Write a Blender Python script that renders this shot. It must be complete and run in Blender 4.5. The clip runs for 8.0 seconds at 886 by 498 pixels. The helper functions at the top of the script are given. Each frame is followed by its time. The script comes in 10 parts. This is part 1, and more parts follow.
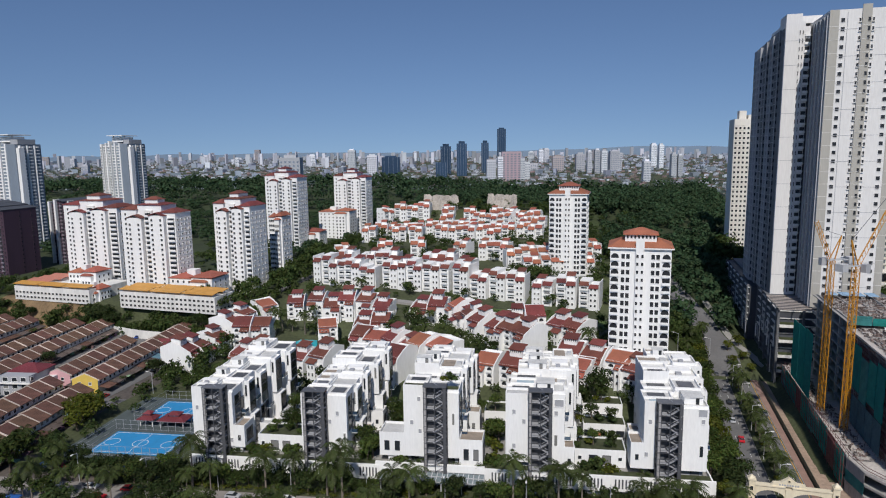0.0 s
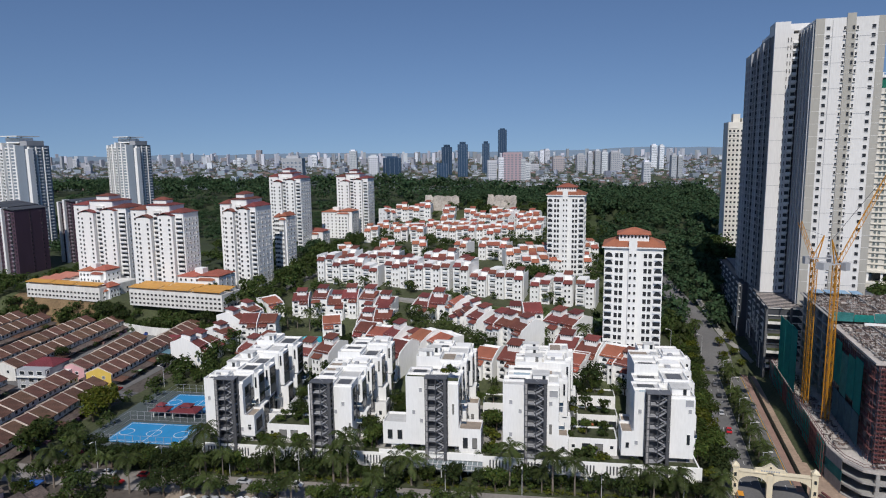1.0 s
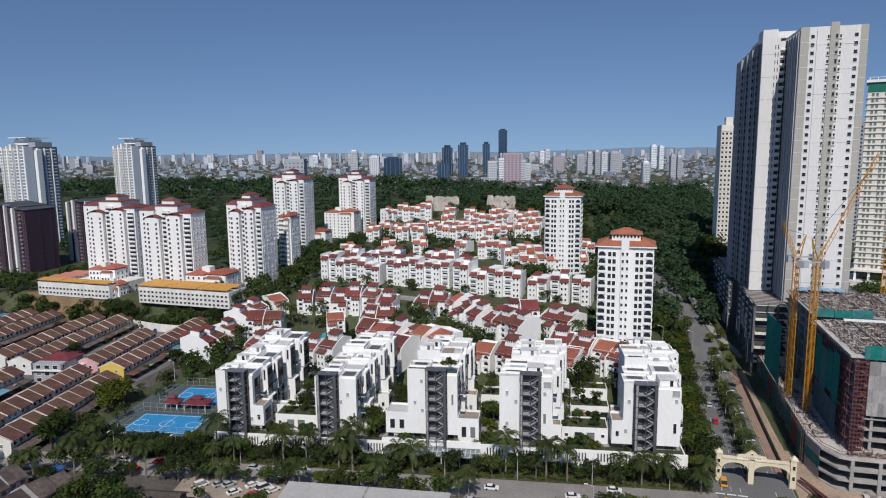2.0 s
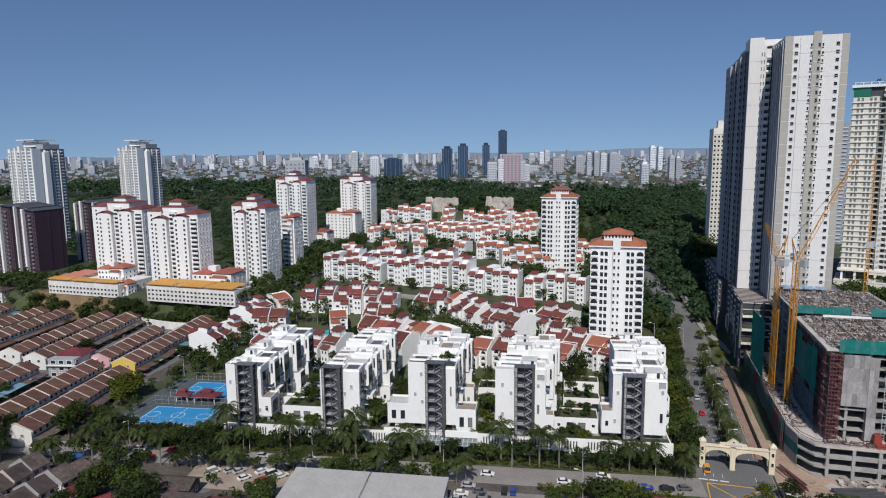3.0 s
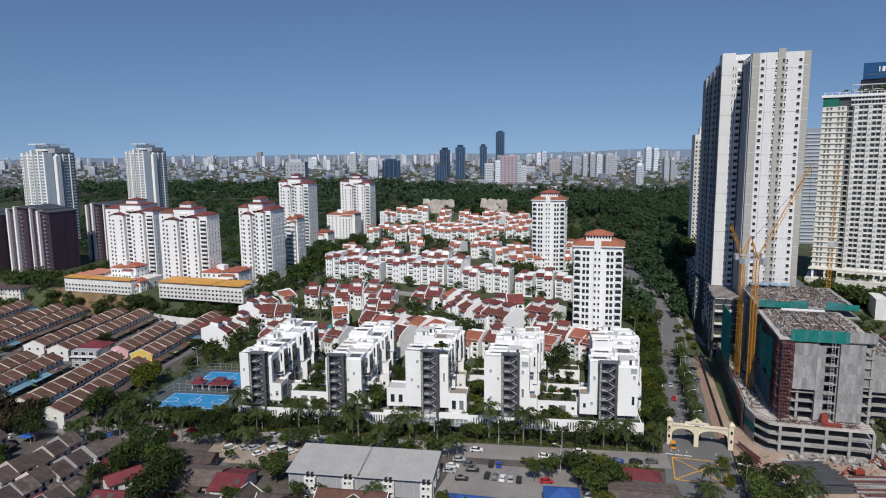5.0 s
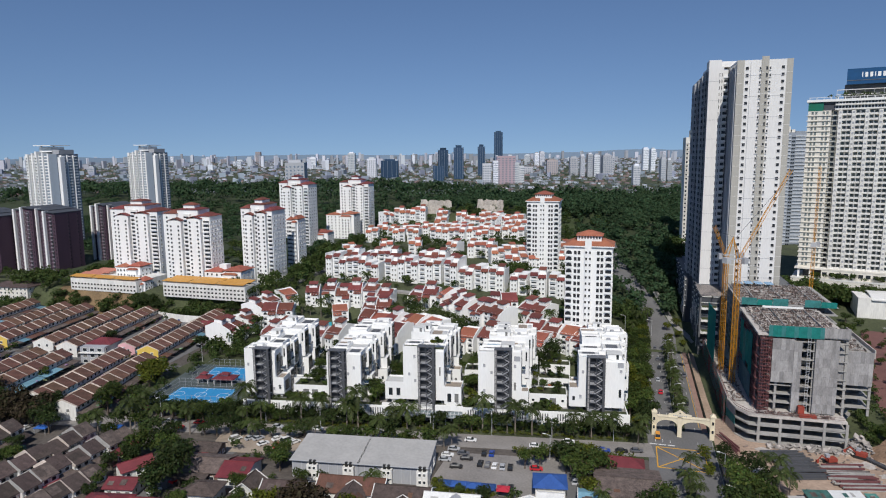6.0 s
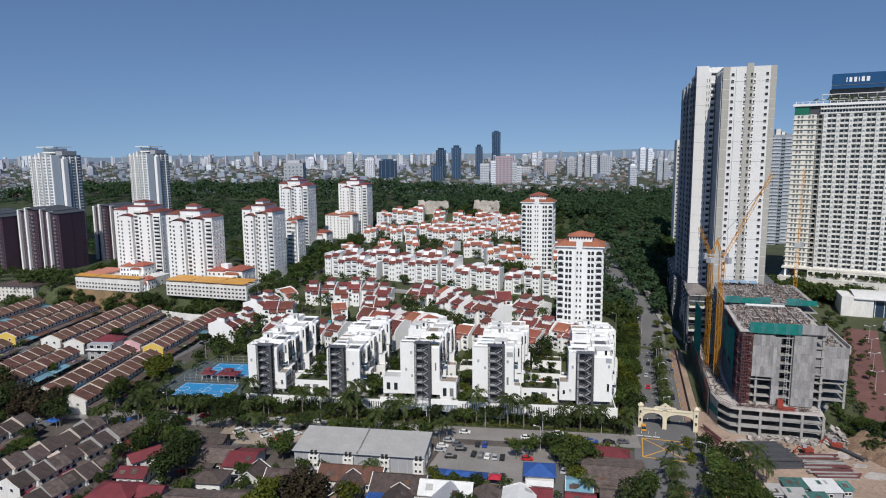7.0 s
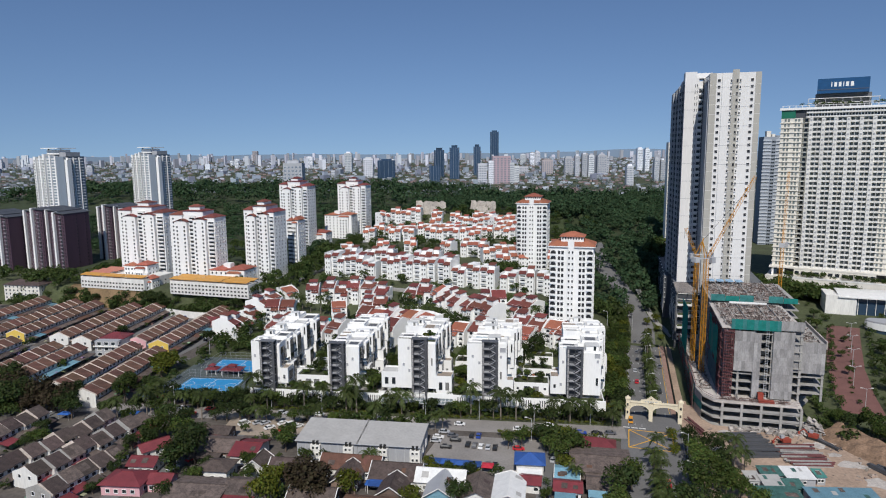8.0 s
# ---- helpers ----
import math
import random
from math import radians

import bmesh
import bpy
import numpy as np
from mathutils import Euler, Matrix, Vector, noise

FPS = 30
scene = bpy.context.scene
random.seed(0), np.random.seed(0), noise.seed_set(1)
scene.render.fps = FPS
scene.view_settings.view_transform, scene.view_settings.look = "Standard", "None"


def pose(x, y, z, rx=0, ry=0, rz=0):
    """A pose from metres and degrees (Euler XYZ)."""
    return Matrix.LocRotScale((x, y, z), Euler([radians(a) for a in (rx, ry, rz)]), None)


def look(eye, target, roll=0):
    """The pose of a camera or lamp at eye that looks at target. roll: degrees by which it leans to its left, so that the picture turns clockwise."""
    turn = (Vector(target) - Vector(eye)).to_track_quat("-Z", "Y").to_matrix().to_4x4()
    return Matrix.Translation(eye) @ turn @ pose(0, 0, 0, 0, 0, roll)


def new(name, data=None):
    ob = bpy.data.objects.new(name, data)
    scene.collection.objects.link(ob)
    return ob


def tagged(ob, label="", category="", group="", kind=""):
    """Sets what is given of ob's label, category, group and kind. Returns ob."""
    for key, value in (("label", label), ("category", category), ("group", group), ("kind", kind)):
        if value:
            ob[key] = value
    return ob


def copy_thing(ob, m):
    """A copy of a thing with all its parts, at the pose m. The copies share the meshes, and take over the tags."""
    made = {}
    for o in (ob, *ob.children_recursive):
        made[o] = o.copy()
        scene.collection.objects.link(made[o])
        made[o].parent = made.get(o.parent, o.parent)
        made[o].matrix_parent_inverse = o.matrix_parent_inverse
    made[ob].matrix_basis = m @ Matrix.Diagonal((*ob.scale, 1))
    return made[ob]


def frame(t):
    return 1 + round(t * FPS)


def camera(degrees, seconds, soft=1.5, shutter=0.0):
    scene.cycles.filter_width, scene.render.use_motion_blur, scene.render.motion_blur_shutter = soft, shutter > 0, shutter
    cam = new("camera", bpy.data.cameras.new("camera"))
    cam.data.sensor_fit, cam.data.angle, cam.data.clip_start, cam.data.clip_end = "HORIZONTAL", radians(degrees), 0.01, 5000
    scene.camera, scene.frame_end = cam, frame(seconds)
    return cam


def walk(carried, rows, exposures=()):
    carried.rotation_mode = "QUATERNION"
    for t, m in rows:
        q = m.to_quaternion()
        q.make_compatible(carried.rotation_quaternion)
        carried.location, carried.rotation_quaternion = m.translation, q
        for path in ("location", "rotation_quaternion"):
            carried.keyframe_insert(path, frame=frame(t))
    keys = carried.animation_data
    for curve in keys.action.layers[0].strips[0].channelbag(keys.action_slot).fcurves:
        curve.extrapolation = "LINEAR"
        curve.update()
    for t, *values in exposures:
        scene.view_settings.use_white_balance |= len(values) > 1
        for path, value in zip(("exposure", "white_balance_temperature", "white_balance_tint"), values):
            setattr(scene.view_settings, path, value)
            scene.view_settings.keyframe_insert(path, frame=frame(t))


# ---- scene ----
cam = camera(67.8, 8.0, 1.1)
METRES, EYE, TILT, LEAN, TURN = 90.0, 96.0, -0.5, 0.0, 15.9
ROWS = [
    (0.0, 0.0, 0.0, 0.0, -0.1, -7.95, 0.73),
    (0.5, 0.0006, -0.054, 0.0042, -0.06, -7.93, 0.71),
    (1.0, 0.001, -0.1118, 0.0092, -0.01, -7.91, 0.67),
    (1.5, 0.002, -0.1713, 0.0149, 0.03, -7.91, 0.64),
    (3.0, 0.0083, -0.3585, 0.0341, 0.05, -7.85, 0.62),
    (3.5, 0.0118, -0.4237, 0.041, 0.01, -7.82, 0.63),
    (4.0, 0.0158, -0.4879, 0.0486, -0.02, -7.81, 0.63),
    (4.5, 0.0206, -0.5535, 0.0572, -0.06, -7.81, 0.62),
    (6.0, 0.0369, -0.7465, 0.0838, -0.24, -7.84, 0.55),
    (6.5, 0.0425, -0.8055, 0.0932, -0.31, -7.85, 0.55),
    (7.0, 0.0479, -0.8644, 0.1032, -0.4, -7.88, 0.53),
    (7.5, 0.0532, -0.9264, 0.1128, -0.46, -7.92, 0.5),
    (8.0, 0.0589, -0.9897, 0.1236, -0.53, -7.94, 0.5),
]
walk(cam, [(t, pose(0, 0, EYE, TILT, LEAN, TURN) @ pose(METRES * x, METRES * y, METRES * z, 90 + pitch, roll, yaw)) for t, x, y, z, yaw, pitch, roll in ROWS],
     exposures=[(0.0, -0.42, 6500, 11.5), (1.5, -0.41, 6500, 11.3), (4.5, -0.36, 6500, 10.8), (6.5, -0.32, 6500, 10.4), (8.0, -0.29, 6500, 10.2)])

# ---- world, sun, exposure ----
SUN_EL, SUN_AZ = radians(47), Vector((0.19, -0.9818))
world = bpy.data.worlds.new("world")
scene.world = world
world.use_nodes = True
wn = world.node_tree
sky = wn.nodes.new("ShaderNodeTexSky")
sky.sky_type, sky.sun_disc = "NISHITA", False
sky.sun_elevation, sky.sun_rotation = SUN_EL, math.atan2(SUN_AZ.x, SUN_AZ.y)
sky.altitude, sky.air_density, sky.dust_density, sky.ozone_density = 0, 1.15, 0.1, 7.0
tc, mp = wn.nodes.new("ShaderNodeTexCoord"), wn.nodes.new("ShaderNodeMapping")
mp.inputs["Location"].default_value = (0, 0, 0.13)      # the pale band at the horizon lies behind the city
wn.links.new(tc.outputs["Generated"], mp.inputs["Vector"]), wn.links.new(mp.outputs[0], sky.inputs["Vector"])
tint = wn.nodes.new("ShaderNodeMix")
tint.data_type, tint.blend_type = "RGBA", "MULTIPLY"
tint.inputs["Factor"].default_value, tint.inputs["B"].default_value = 1.0, (1.03, 1.0, 1.05, 1)
wn.links.new(sky.outputs[0], tint.inputs["A"]), wn.links.new(tint.outputs["Result"], wn.nodes["Background"].inputs[0])
wn.nodes["Background"].inputs[1].default_value = 0.097
sun = new("sun", bpy.data.lights.new("sun", "SUN"))
sun.data.energy, sun.data.angle, sun.data.color = 5.0, radians(0.55), (1.0, 0.96, 0.90)
sun.matrix_world = look((0, 0, 500), (-SUN_AZ.x * 100 * math.cos(SUN_EL), -SUN_AZ.y * 100 * math.cos(SUN_EL), 500 - 100 * math.sin(SUN_EL)))

# ---- materials ----
def mat(name, col, rough=0.8, var=0.2, scale=0.4, fine=6.0, bump=0.0, metal=0.0, rand=0.0, island=0.0, streak=1.0, hue=0.0):
    """Noise at two scales over a base colour; rand: by object, island: by loose piece."""
    m = bpy.data.materials.new(name)
    m.use_nodes = True
    nt = m.node_tree
    b = nt.nodes["Principled BSDF"]
    b.inputs["Roughness"].default_value, b.inputs["Metallic"].default_value = rough, metal
    N, L = nt.nodes.new, nt.links.new
    tc, mp = N("ShaderNodeTexCoord"), N("ShaderNodeMapping")
    mp.inputs["Scale"].default_value = (1, 1, 1 / streak)
    L(tc.outputs["Object"], mp.inputs["Vector"])
    n1, n2 = N("ShaderNodeTexNoise"), N("ShaderNodeTexNoise")
    for n, s in ((n1, scale), (n2, fine)):
        n.inputs["Scale"].default_value, n.inputs["Detail"].default_value = s, 4
        L(mp.outputs[0], n.inputs["Vector"])
    add = N("ShaderNodeMath")
    add.operation = "ADD"
    L(n1.outputs[0], add.inputs[0]), L(n2.outputs[0], add.inputs[1])
    rng = N("ShaderNodeMapRange")
    rng.inputs["From Min"].default_value, rng.inputs["From Max"].default_value = 0.65, 1.35
    rng.inputs["To Min"].default_value, rng.inputs["To Max"].default_value = 1 - var, 1 + var * 0.6
    L(add.outputs[0], rng.inputs["Value"])
    val = rng.outputs[0]
    hs = N("ShaderNodeHueSaturation")
    hs.inputs["Color"].default_value = (*col, 1)
    for amount, kind, out in ((rand, "ShaderNodeObjectInfo", "Random"), (island, "ShaderNodeNewGeometry", "Random Per Island")):
        if amount:
            src, r2, mul = N(kind), N("ShaderNodeMapRange"), N("ShaderNodeMath")
            r2.inputs["To Min"].default_value, r2.inputs["To Max"].default_value = 1 - amount, 1 + amount
            L(src.outputs[out], r2.inputs["Value"])
            mul.operation = "MULTIPLY"
            L(val, mul.inputs[0]), L(r2.outputs[0], mul.inputs[1])
            val = mul.outputs[0]
            if hue:
                wob, frac, r3 = N("ShaderNodeMath"), N("ShaderNodeMath"), N("ShaderNodeMapRange")
                wob.operation, frac.operation = "MULTIPLY", "FRACT"
                wob.inputs[1].default_value = 7.31
                L(src.outputs[out], wob.inputs[0]), L(wob.outputs[0], frac.inputs[0])
                r3.inputs["To Min"].default_value, r3.inputs["To Max"].default_value = 0.5 - hue, 0.5 + hue
                L(frac.outputs[0], r3.inputs["Value"]), L(r3.outputs[0], hs.inputs["Hue"])
    L(val, hs.inputs["Value"])
    L(hs.outputs[0], b.inputs["Base Color"])
    if bump:
        bp = N("ShaderNodeBump")
        bp.inputs["Distance"].default_value = bump
        L(n2.outputs[0], bp.inputs["Height"]), L(bp.outputs[0], b.inputs["Normal"])
    return m


def leafy(m, share=0.4):
    """Lets a share of the light pass through the leaves and dulls their shine."""
    nt = m.node_tree
    b, out = nt.nodes["Principled BSDF"], nt.nodes["Material Output"]
    b.inputs["Specular IOR Level"].default_value = 0.15
    tr, mx = nt.nodes.new("ShaderNodeBsdfTranslucent"), nt.nodes.new("ShaderNodeMixShader")
    mx.inputs[0].default_value = share
    nt.links.new(b.inputs["Base Color"].links[0].from_socket, tr.inputs[0])
    nt.links.new(b.outputs[0], mx.inputs[1]), nt.links.new(tr.outputs[0], mx.inputs[2]), nt.links.new(mx.outputs[0], out.inputs[0])
    return m


def ribbed(m, axis, pitch, depth):
    """Adds a bump of straight ribs along an axis to a material (tile courses, sheet metal)."""
    nt = m.node_tree
    w, bp, tc = nt.nodes.new("ShaderNodeTexWave"), nt.nodes.new("ShaderNodeBump"), nt.nodes.new("ShaderNodeTexCoord")
    w.bands_direction = axis
    w.inputs["Scale"].default_value = 0.314 / pitch
    bp.inputs["Distance"].default_value = depth
    nt.links.new(tc.outputs["Object"], w.inputs["Vector"]), nt.links.new(w.outputs[1], bp.inputs["Height"])
    nt.links.new(bp.outputs[0], nt.nodes["Principled BSDF"].inputs["Normal"])
    return m


WHITE = mat("white_paint", (0.82, 0.82, 0.80), 0.75, 0.10, 0.15, 2.0, streak=5)
TOWERWHITE = mat("greyed_white_paint", (0.71, 0.70, 0.68), 0.8, 0.12, 0.12, 2.0, streak=8)
CREAM = mat("cream_paint", (0.70, 0.67, 0.60), 0.75, 0.10, 0.15, 2.0, streak=5)
OLDWHITE = mat("weathered_white_paint", (0.72, 0.71, 0.67), 0.8, 0.2, 0.3, 2.0, streak=6)
TAUPE = mat("taupe_paint", (0.40, 0.385, 0.345), 0.8, 0.10, 0.15, 2.0, streak=5)
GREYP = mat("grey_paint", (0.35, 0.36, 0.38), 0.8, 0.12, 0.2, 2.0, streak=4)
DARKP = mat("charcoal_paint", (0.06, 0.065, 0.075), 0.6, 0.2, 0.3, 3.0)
PURPLE = mat("plum_paint", (0.065, 0.035, 0.055), 0.75, 0.15, 0.2, 2.0, streak=4)
FLATROOF = mat("roof_screed", (0.50, 0.50, 0.49), 0.9, 0.25, 0.25, 2.5)
CONCRETE = mat("raw_concrete", (0.34, 0.33, 0.31), 0.9, 0.3, 0.3, 2.5, bump=0.02)
PANELGREY = mat("grey_cladding", (0.31, 0.30, 0.295), 0.7, 0.35, 0.5, 3.0, rand=0.24, streak=3)
REDTILE = ribbed(mat("red_clay_tile", (0.175, 0.049, 0.037), 0.8, 0.35, 0.25, 3.0, rand=0.25, hue=0.012), "X", 0.3, 0.05)
ORANGETILE = ribbed(mat("orange_clay_tile", (0.34, 0.110, 0.066), 0.8, 0.3, 0.25, 3.0, rand=0.2, hue=0.01), "X", 0.3, 0.05)
BROWNTILE = ribbed(mat("brown_concrete_tile", (0.135, 0.066, 0.045), 0.85, 0.5, 0.35, 3.0, rand=0.2, hue=0.015), "X", 0.3, 0.05)
GREYTILE = ribbed(mat("grey_concrete_tile", (0.080, 0.058, 0.051), 0.85, 0.6, 0.7, 3.0, rand=0.35, hue=0.02), "X", 0.3, 0.05)
YELLOWROOF = mat("ochre_sheet_roof", (0.55, 0.28, 0.06), 0.6, 0.2, 0.3, 2.0)
SALMONROOF = mat("salmon_sheet_roof", (0.50, 0.20, 0.14), 0.6, 0.2, 0.3, 2.0)
SHEET = ribbed(mat("grey_sheet_metal", (0.40, 0.39, 0.37), 0.7, 0.15, 0.2, 1.0), "X", 0.5, 0.03)
RUSTSHEET = ribbed(mat("rusty_sheet_metal", (0.115, 0.088, 0.076), 0.8, 0.65, 0.6, 2.0, rand=0.3), "X", 0.3, 0.04)
MAROONSHEET = ribbed(mat("maroon_sheet_metal", (0.185, 0.036, 0.042), 0.55, 0.3, 0.3, 2.0, rand=0.15), "X", 0.3, 0.04)
BLUESHEET = mat("blue_tarpaulin", (0.03, 0.09, 0.30), 0.6, 0.25, 0.5, 3.0, rand=0.3)
AQUASHEET = ribbed(mat("aqua_sheet_metal", (0.15, 0.29, 0.36), 0.6, 0.25, 0.4, 2.0, rand=0.25), "X", 0.3, 0.03)
WHITESHEET = ribbed(mat("white_sheet_metal", (0.70, 0.70, 0.68), 0.5, 0.15, 0.4, 2.0), "X", 0.4, 0.03)
SITERED = mat("dusty_red_paint", (0.30, 0.05, 0.03), 0.7, 0.3, 0.8)
YELLOWP = mat("yellow_steel_paint", (0.56, 0.25, 0.02), 0.5, 0.2, 1.0)
GREENNET = leafy(mat("green_safety_net", (0.04, 0.36, 0.32), 0.8, 0.3, 0.5, 4.0), 0.5)
FADEDNET = leafy(mat("faded_safety_net", (0.10, 0.38, 0.37), 0.8, 0.4, 0.4, 4.0), 0.5)
BLUENET = leafy(mat("blue_grey_net", (0.14, 0.25, 0.30), 0.8, 0.4, 0.4, 4.0), 0.5)
PALEBLUE = mat("pale_blue_tarpaulin", (0.25, 0.40, 0.55), 0.7, 0.3, 0.5, 3.0)
SCAFF = mat("rusty_scaffold", (0.15, 0.055, 0.055), 0.7, 0.3, 1.0)
STEEL = mat("dark_steel", (0.075, 0.078, 0.086), 0.5, 0.2, 1.0)
MESH = mat("steel_mesh_panel", (0.085, 0.088, 0.096), 0.6, 0.2, 0.6, 8)
LIGHTSTEEL = mat("galvanised_steel", (0.46, 0.47, 0.48), 0.5, 0.15, 1.0)
STREET = mat("worn_street_asphalt", (0.25, 0.232, 0.215), 0.9, 0.3, 0.1, 1.5, bump=0.01)
YARDGROUND = mat("trodden_yard_ground", (0.098, 0.084, 0.073), 0.95, 0.5, 0.09, 0.7, bump=0.03)
DRYGRASS = mat("dry_grass_bank", (0.20, 0.135, 0.07), 0.95, 0.45, 0.12, 1.0, bump=0.05)
ASPHALT = mat("asphalt", (0.145, 0.143, 0.142), 0.9, 0.25, 0.08, 1.5, bump=0.01)
PAVING = mat("concrete_paving", (0.30, 0.29, 0.27), 0.9, 0.25, 0.2, 2.0)
REDPAVE = mat("red_brick_paving", (0.16, 0.075, 0.065), 0.9, 0.25, 0.2, 2.0)
DIRT = mat("bare_earth", (0.37, 0.27, 0.20), 0.95, 0.4, 0.08, 0.9, bump=0.08)
ROCK = mat("cut_rock", (0.43, 0.39, 0.34), 0.95, 0.4, 0.1, 0.8, bump=0.3)
LINEWHITE = mat("white_road_paint", (0.70, 0.70, 0.68), 0.8, 0.25, 1.0)
LINEYELLOW = mat("yellow_road_paint", (0.70, 0.38, 0.03), 0.8, 0.2, 1.0)
COURT = mat("blue_court_acrylic", (0.02, 0.24, 0.50), 0.8, 0.15, 0.15, 2.0)
COURTGREEN = mat("dark_court_apron", (0.075, 0.095, 0.095), 0.85, 0.2, 0.2, 2.0)
WATER = mat("pool_water", (0.05, 0.42, 0.50), 0.08, 0.1, 0.3)
GRASS = mat("grass", (0.060, 0.072, 0.030), 0.95, 0.55, 0.05, 0.8, bump=0.05)
BARK = mat("bark", (0.13, 0.10, 0.075), 0.9, 0.3, 1.0, 8.0, bump=0.02)
PALMBARK = mat("palm_bark", (0.20, 0.17, 0.14), 0.9, 0.3, 1.0, 8.0)
LEAF = leafy(mat("broad_leaf", (0.074, 0.108, 0.026), 0.6, 0.35, 0.25, 2.0, rand=0.4, island=0.35, hue=0.035))
PALMLEAF = leafy(mat("palm_leaf", (0.056, 0.076, 0.022), 0.55, 0.3, 0.4, 2.0, rand=0.25, island=0.3, hue=0.02), 0.3)
FOREST = leafy(mat("forest_leaf", (0.060, 0.106, 0.050), 0.8, 0.45, 0.03, 0.2, island=0.25, hue=0.03), 0.45)
PLASTIC = mat("black_plastic", (0.02, 0.02, 0.02), 0.6, 0.1)


def glass_mat(name, col, light, share):
    """Window glass; a share of the panes shows pale curtains behind."""
    m = mat(name, col, 0.12, 0.1)
    nt = m.node_tree
    b = nt.nodes["Principled BSDF"]
    o, g, mx = nt.nodes.new("ShaderNodeObjectInfo"), nt.nodes.new("ShaderNodeMath"), nt.nodes.new("ShaderNodeMix")
    g.operation, mx.data_type = "LESS_THAN", "RGBA"
    g.inputs[1].default_value = share
    nt.links.new(o.outputs["Random"], g.inputs[0]), nt.links.new(g.outputs[0], mx.inputs["Factor"])
    mx.inputs["A"].default_value, mx.inputs["B"].default_value = (*col, 1), (*light, 1)
    nt.links.new(mx.outputs["Result"], b.inputs["Base Color"])
    return m


DARKWIN = mat("dark_window", (0.022, 0.024, 0.028), 0.35, 0.2)
FIREWALL = mat("dirty_whitewash", (0.52, 0.45, 0.39), 0.9, 0.4, 0.6, 3.0, rand=0.3)
GLASS = glass_mat("window_glass", (0.025, 0.03, 0.035), (0.20, 0.20, 0.19), 0.2)
BLUEGLASS = glass_mat("tinted_glass", (0.03, 0.055, 0.09), (0.08, 0.12, 0.16), 0.3)


# ---- mesh helpers ----
def box(bm, x0, y0, z0, x1, y1, z1, mi=0):
    v = [bm.verts.new(p) for p in ((x0, y0, z0), (x1, y0, z0), (x1, y1, z0), (x0, y1, z0), (x0, y0, z1), (x1, y0, z1), (x1, y1, z1), (x0, y1, z1))]
    for f in ((3, 2, 1, 0), (4, 5, 6, 7), (0, 1, 5, 4), (1, 2, 6, 5), (2, 3, 7, 6), (3, 0, 4, 7)):
        bm.faces.new([v[i] for i in f]).material_index = mi


def prism(bm, pts, z0, z1, mi=0):
    """An upright prism on a plan outline, anticlockwise."""
    lo, hi = [bm.verts.new((*p[:2], z0)) for p in pts], [bm.verts.new((*p[:2], z1)) for p in pts]
    n = len(pts)
    bm.faces.new(lo[::-1]).material_index = mi
    bm.faces.new(hi).material_index = mi
    for i in range(n):
        bm.faces.new((lo[i], lo[(i + 1) % n], hi[(i + 1) % n], hi[i])).material_index = mi


def bar(bm, a, b, r, mi=0):
    """A square bar between two points."""
    a, b = Vector(a), Vector(b)
    d = (b - a).normalized()
    s = d.cross(Vector((0, 0, 1)) if abs(d.z) < 0.9 else Vector((1, 0, 0))).normalized() * r
    t = d.cross(s).normalized() * r
    c = [[bm.verts.new(p + q) for q in (s + t, -s + t, -s - t, s - t)] for p in (a, b)]
    for i in range(4):
        j = (i + 1) % 4
        bm.faces.new((c[0][i], c[0][j], c[1][j], c[1][i])).material_index = mi
    bm.faces.new(c[0][::-1]).material_index = mi
    bm.faces.new(c[1]).material_index = mi


def tube(bm, pts, radii, sides=7, mi=0):
    rings = []
    for p, r in zip(pts, radii):
        rings.append([bm.verts.new((p[0] + r * math.cos(a), p[1] + r * math.sin(a), p[2])) for a in (2 * math.pi * k / sides for k in range(sides))])
    for a, b in zip(rings, rings[1:]):
        for k in range(sides):
            bm.faces.new((a[k], a[(k + 1) % sides], b[(k + 1) % sides], b[k])).material_index = mi
    bm.faces.new(rings[0][::-1]).material_index = mi
    bm.faces.new(rings[-1]).material_index = mi


def slab_roof(bm, low, high, thick=0.18, mi=0):
    """A sloping slab: low and high are its two eaves as point pairs in the same sense."""
    q = [Vector(p) for p in (low[0], low[1], high[1], high[0])]
    top, bot = [bm.verts.new(p) for p in q], [bm.verts.new(p - Vector((0, 0, thick))) for p in q]
    bm.faces.new(top).material_index = mi
    bm.faces.new(bot[::-1]).material_index = mi
    for i in range(4):
        j = (i + 1) % 4
        bm.faces.new((bot[i], bot[j], top[j], top[i])).material_index = mi


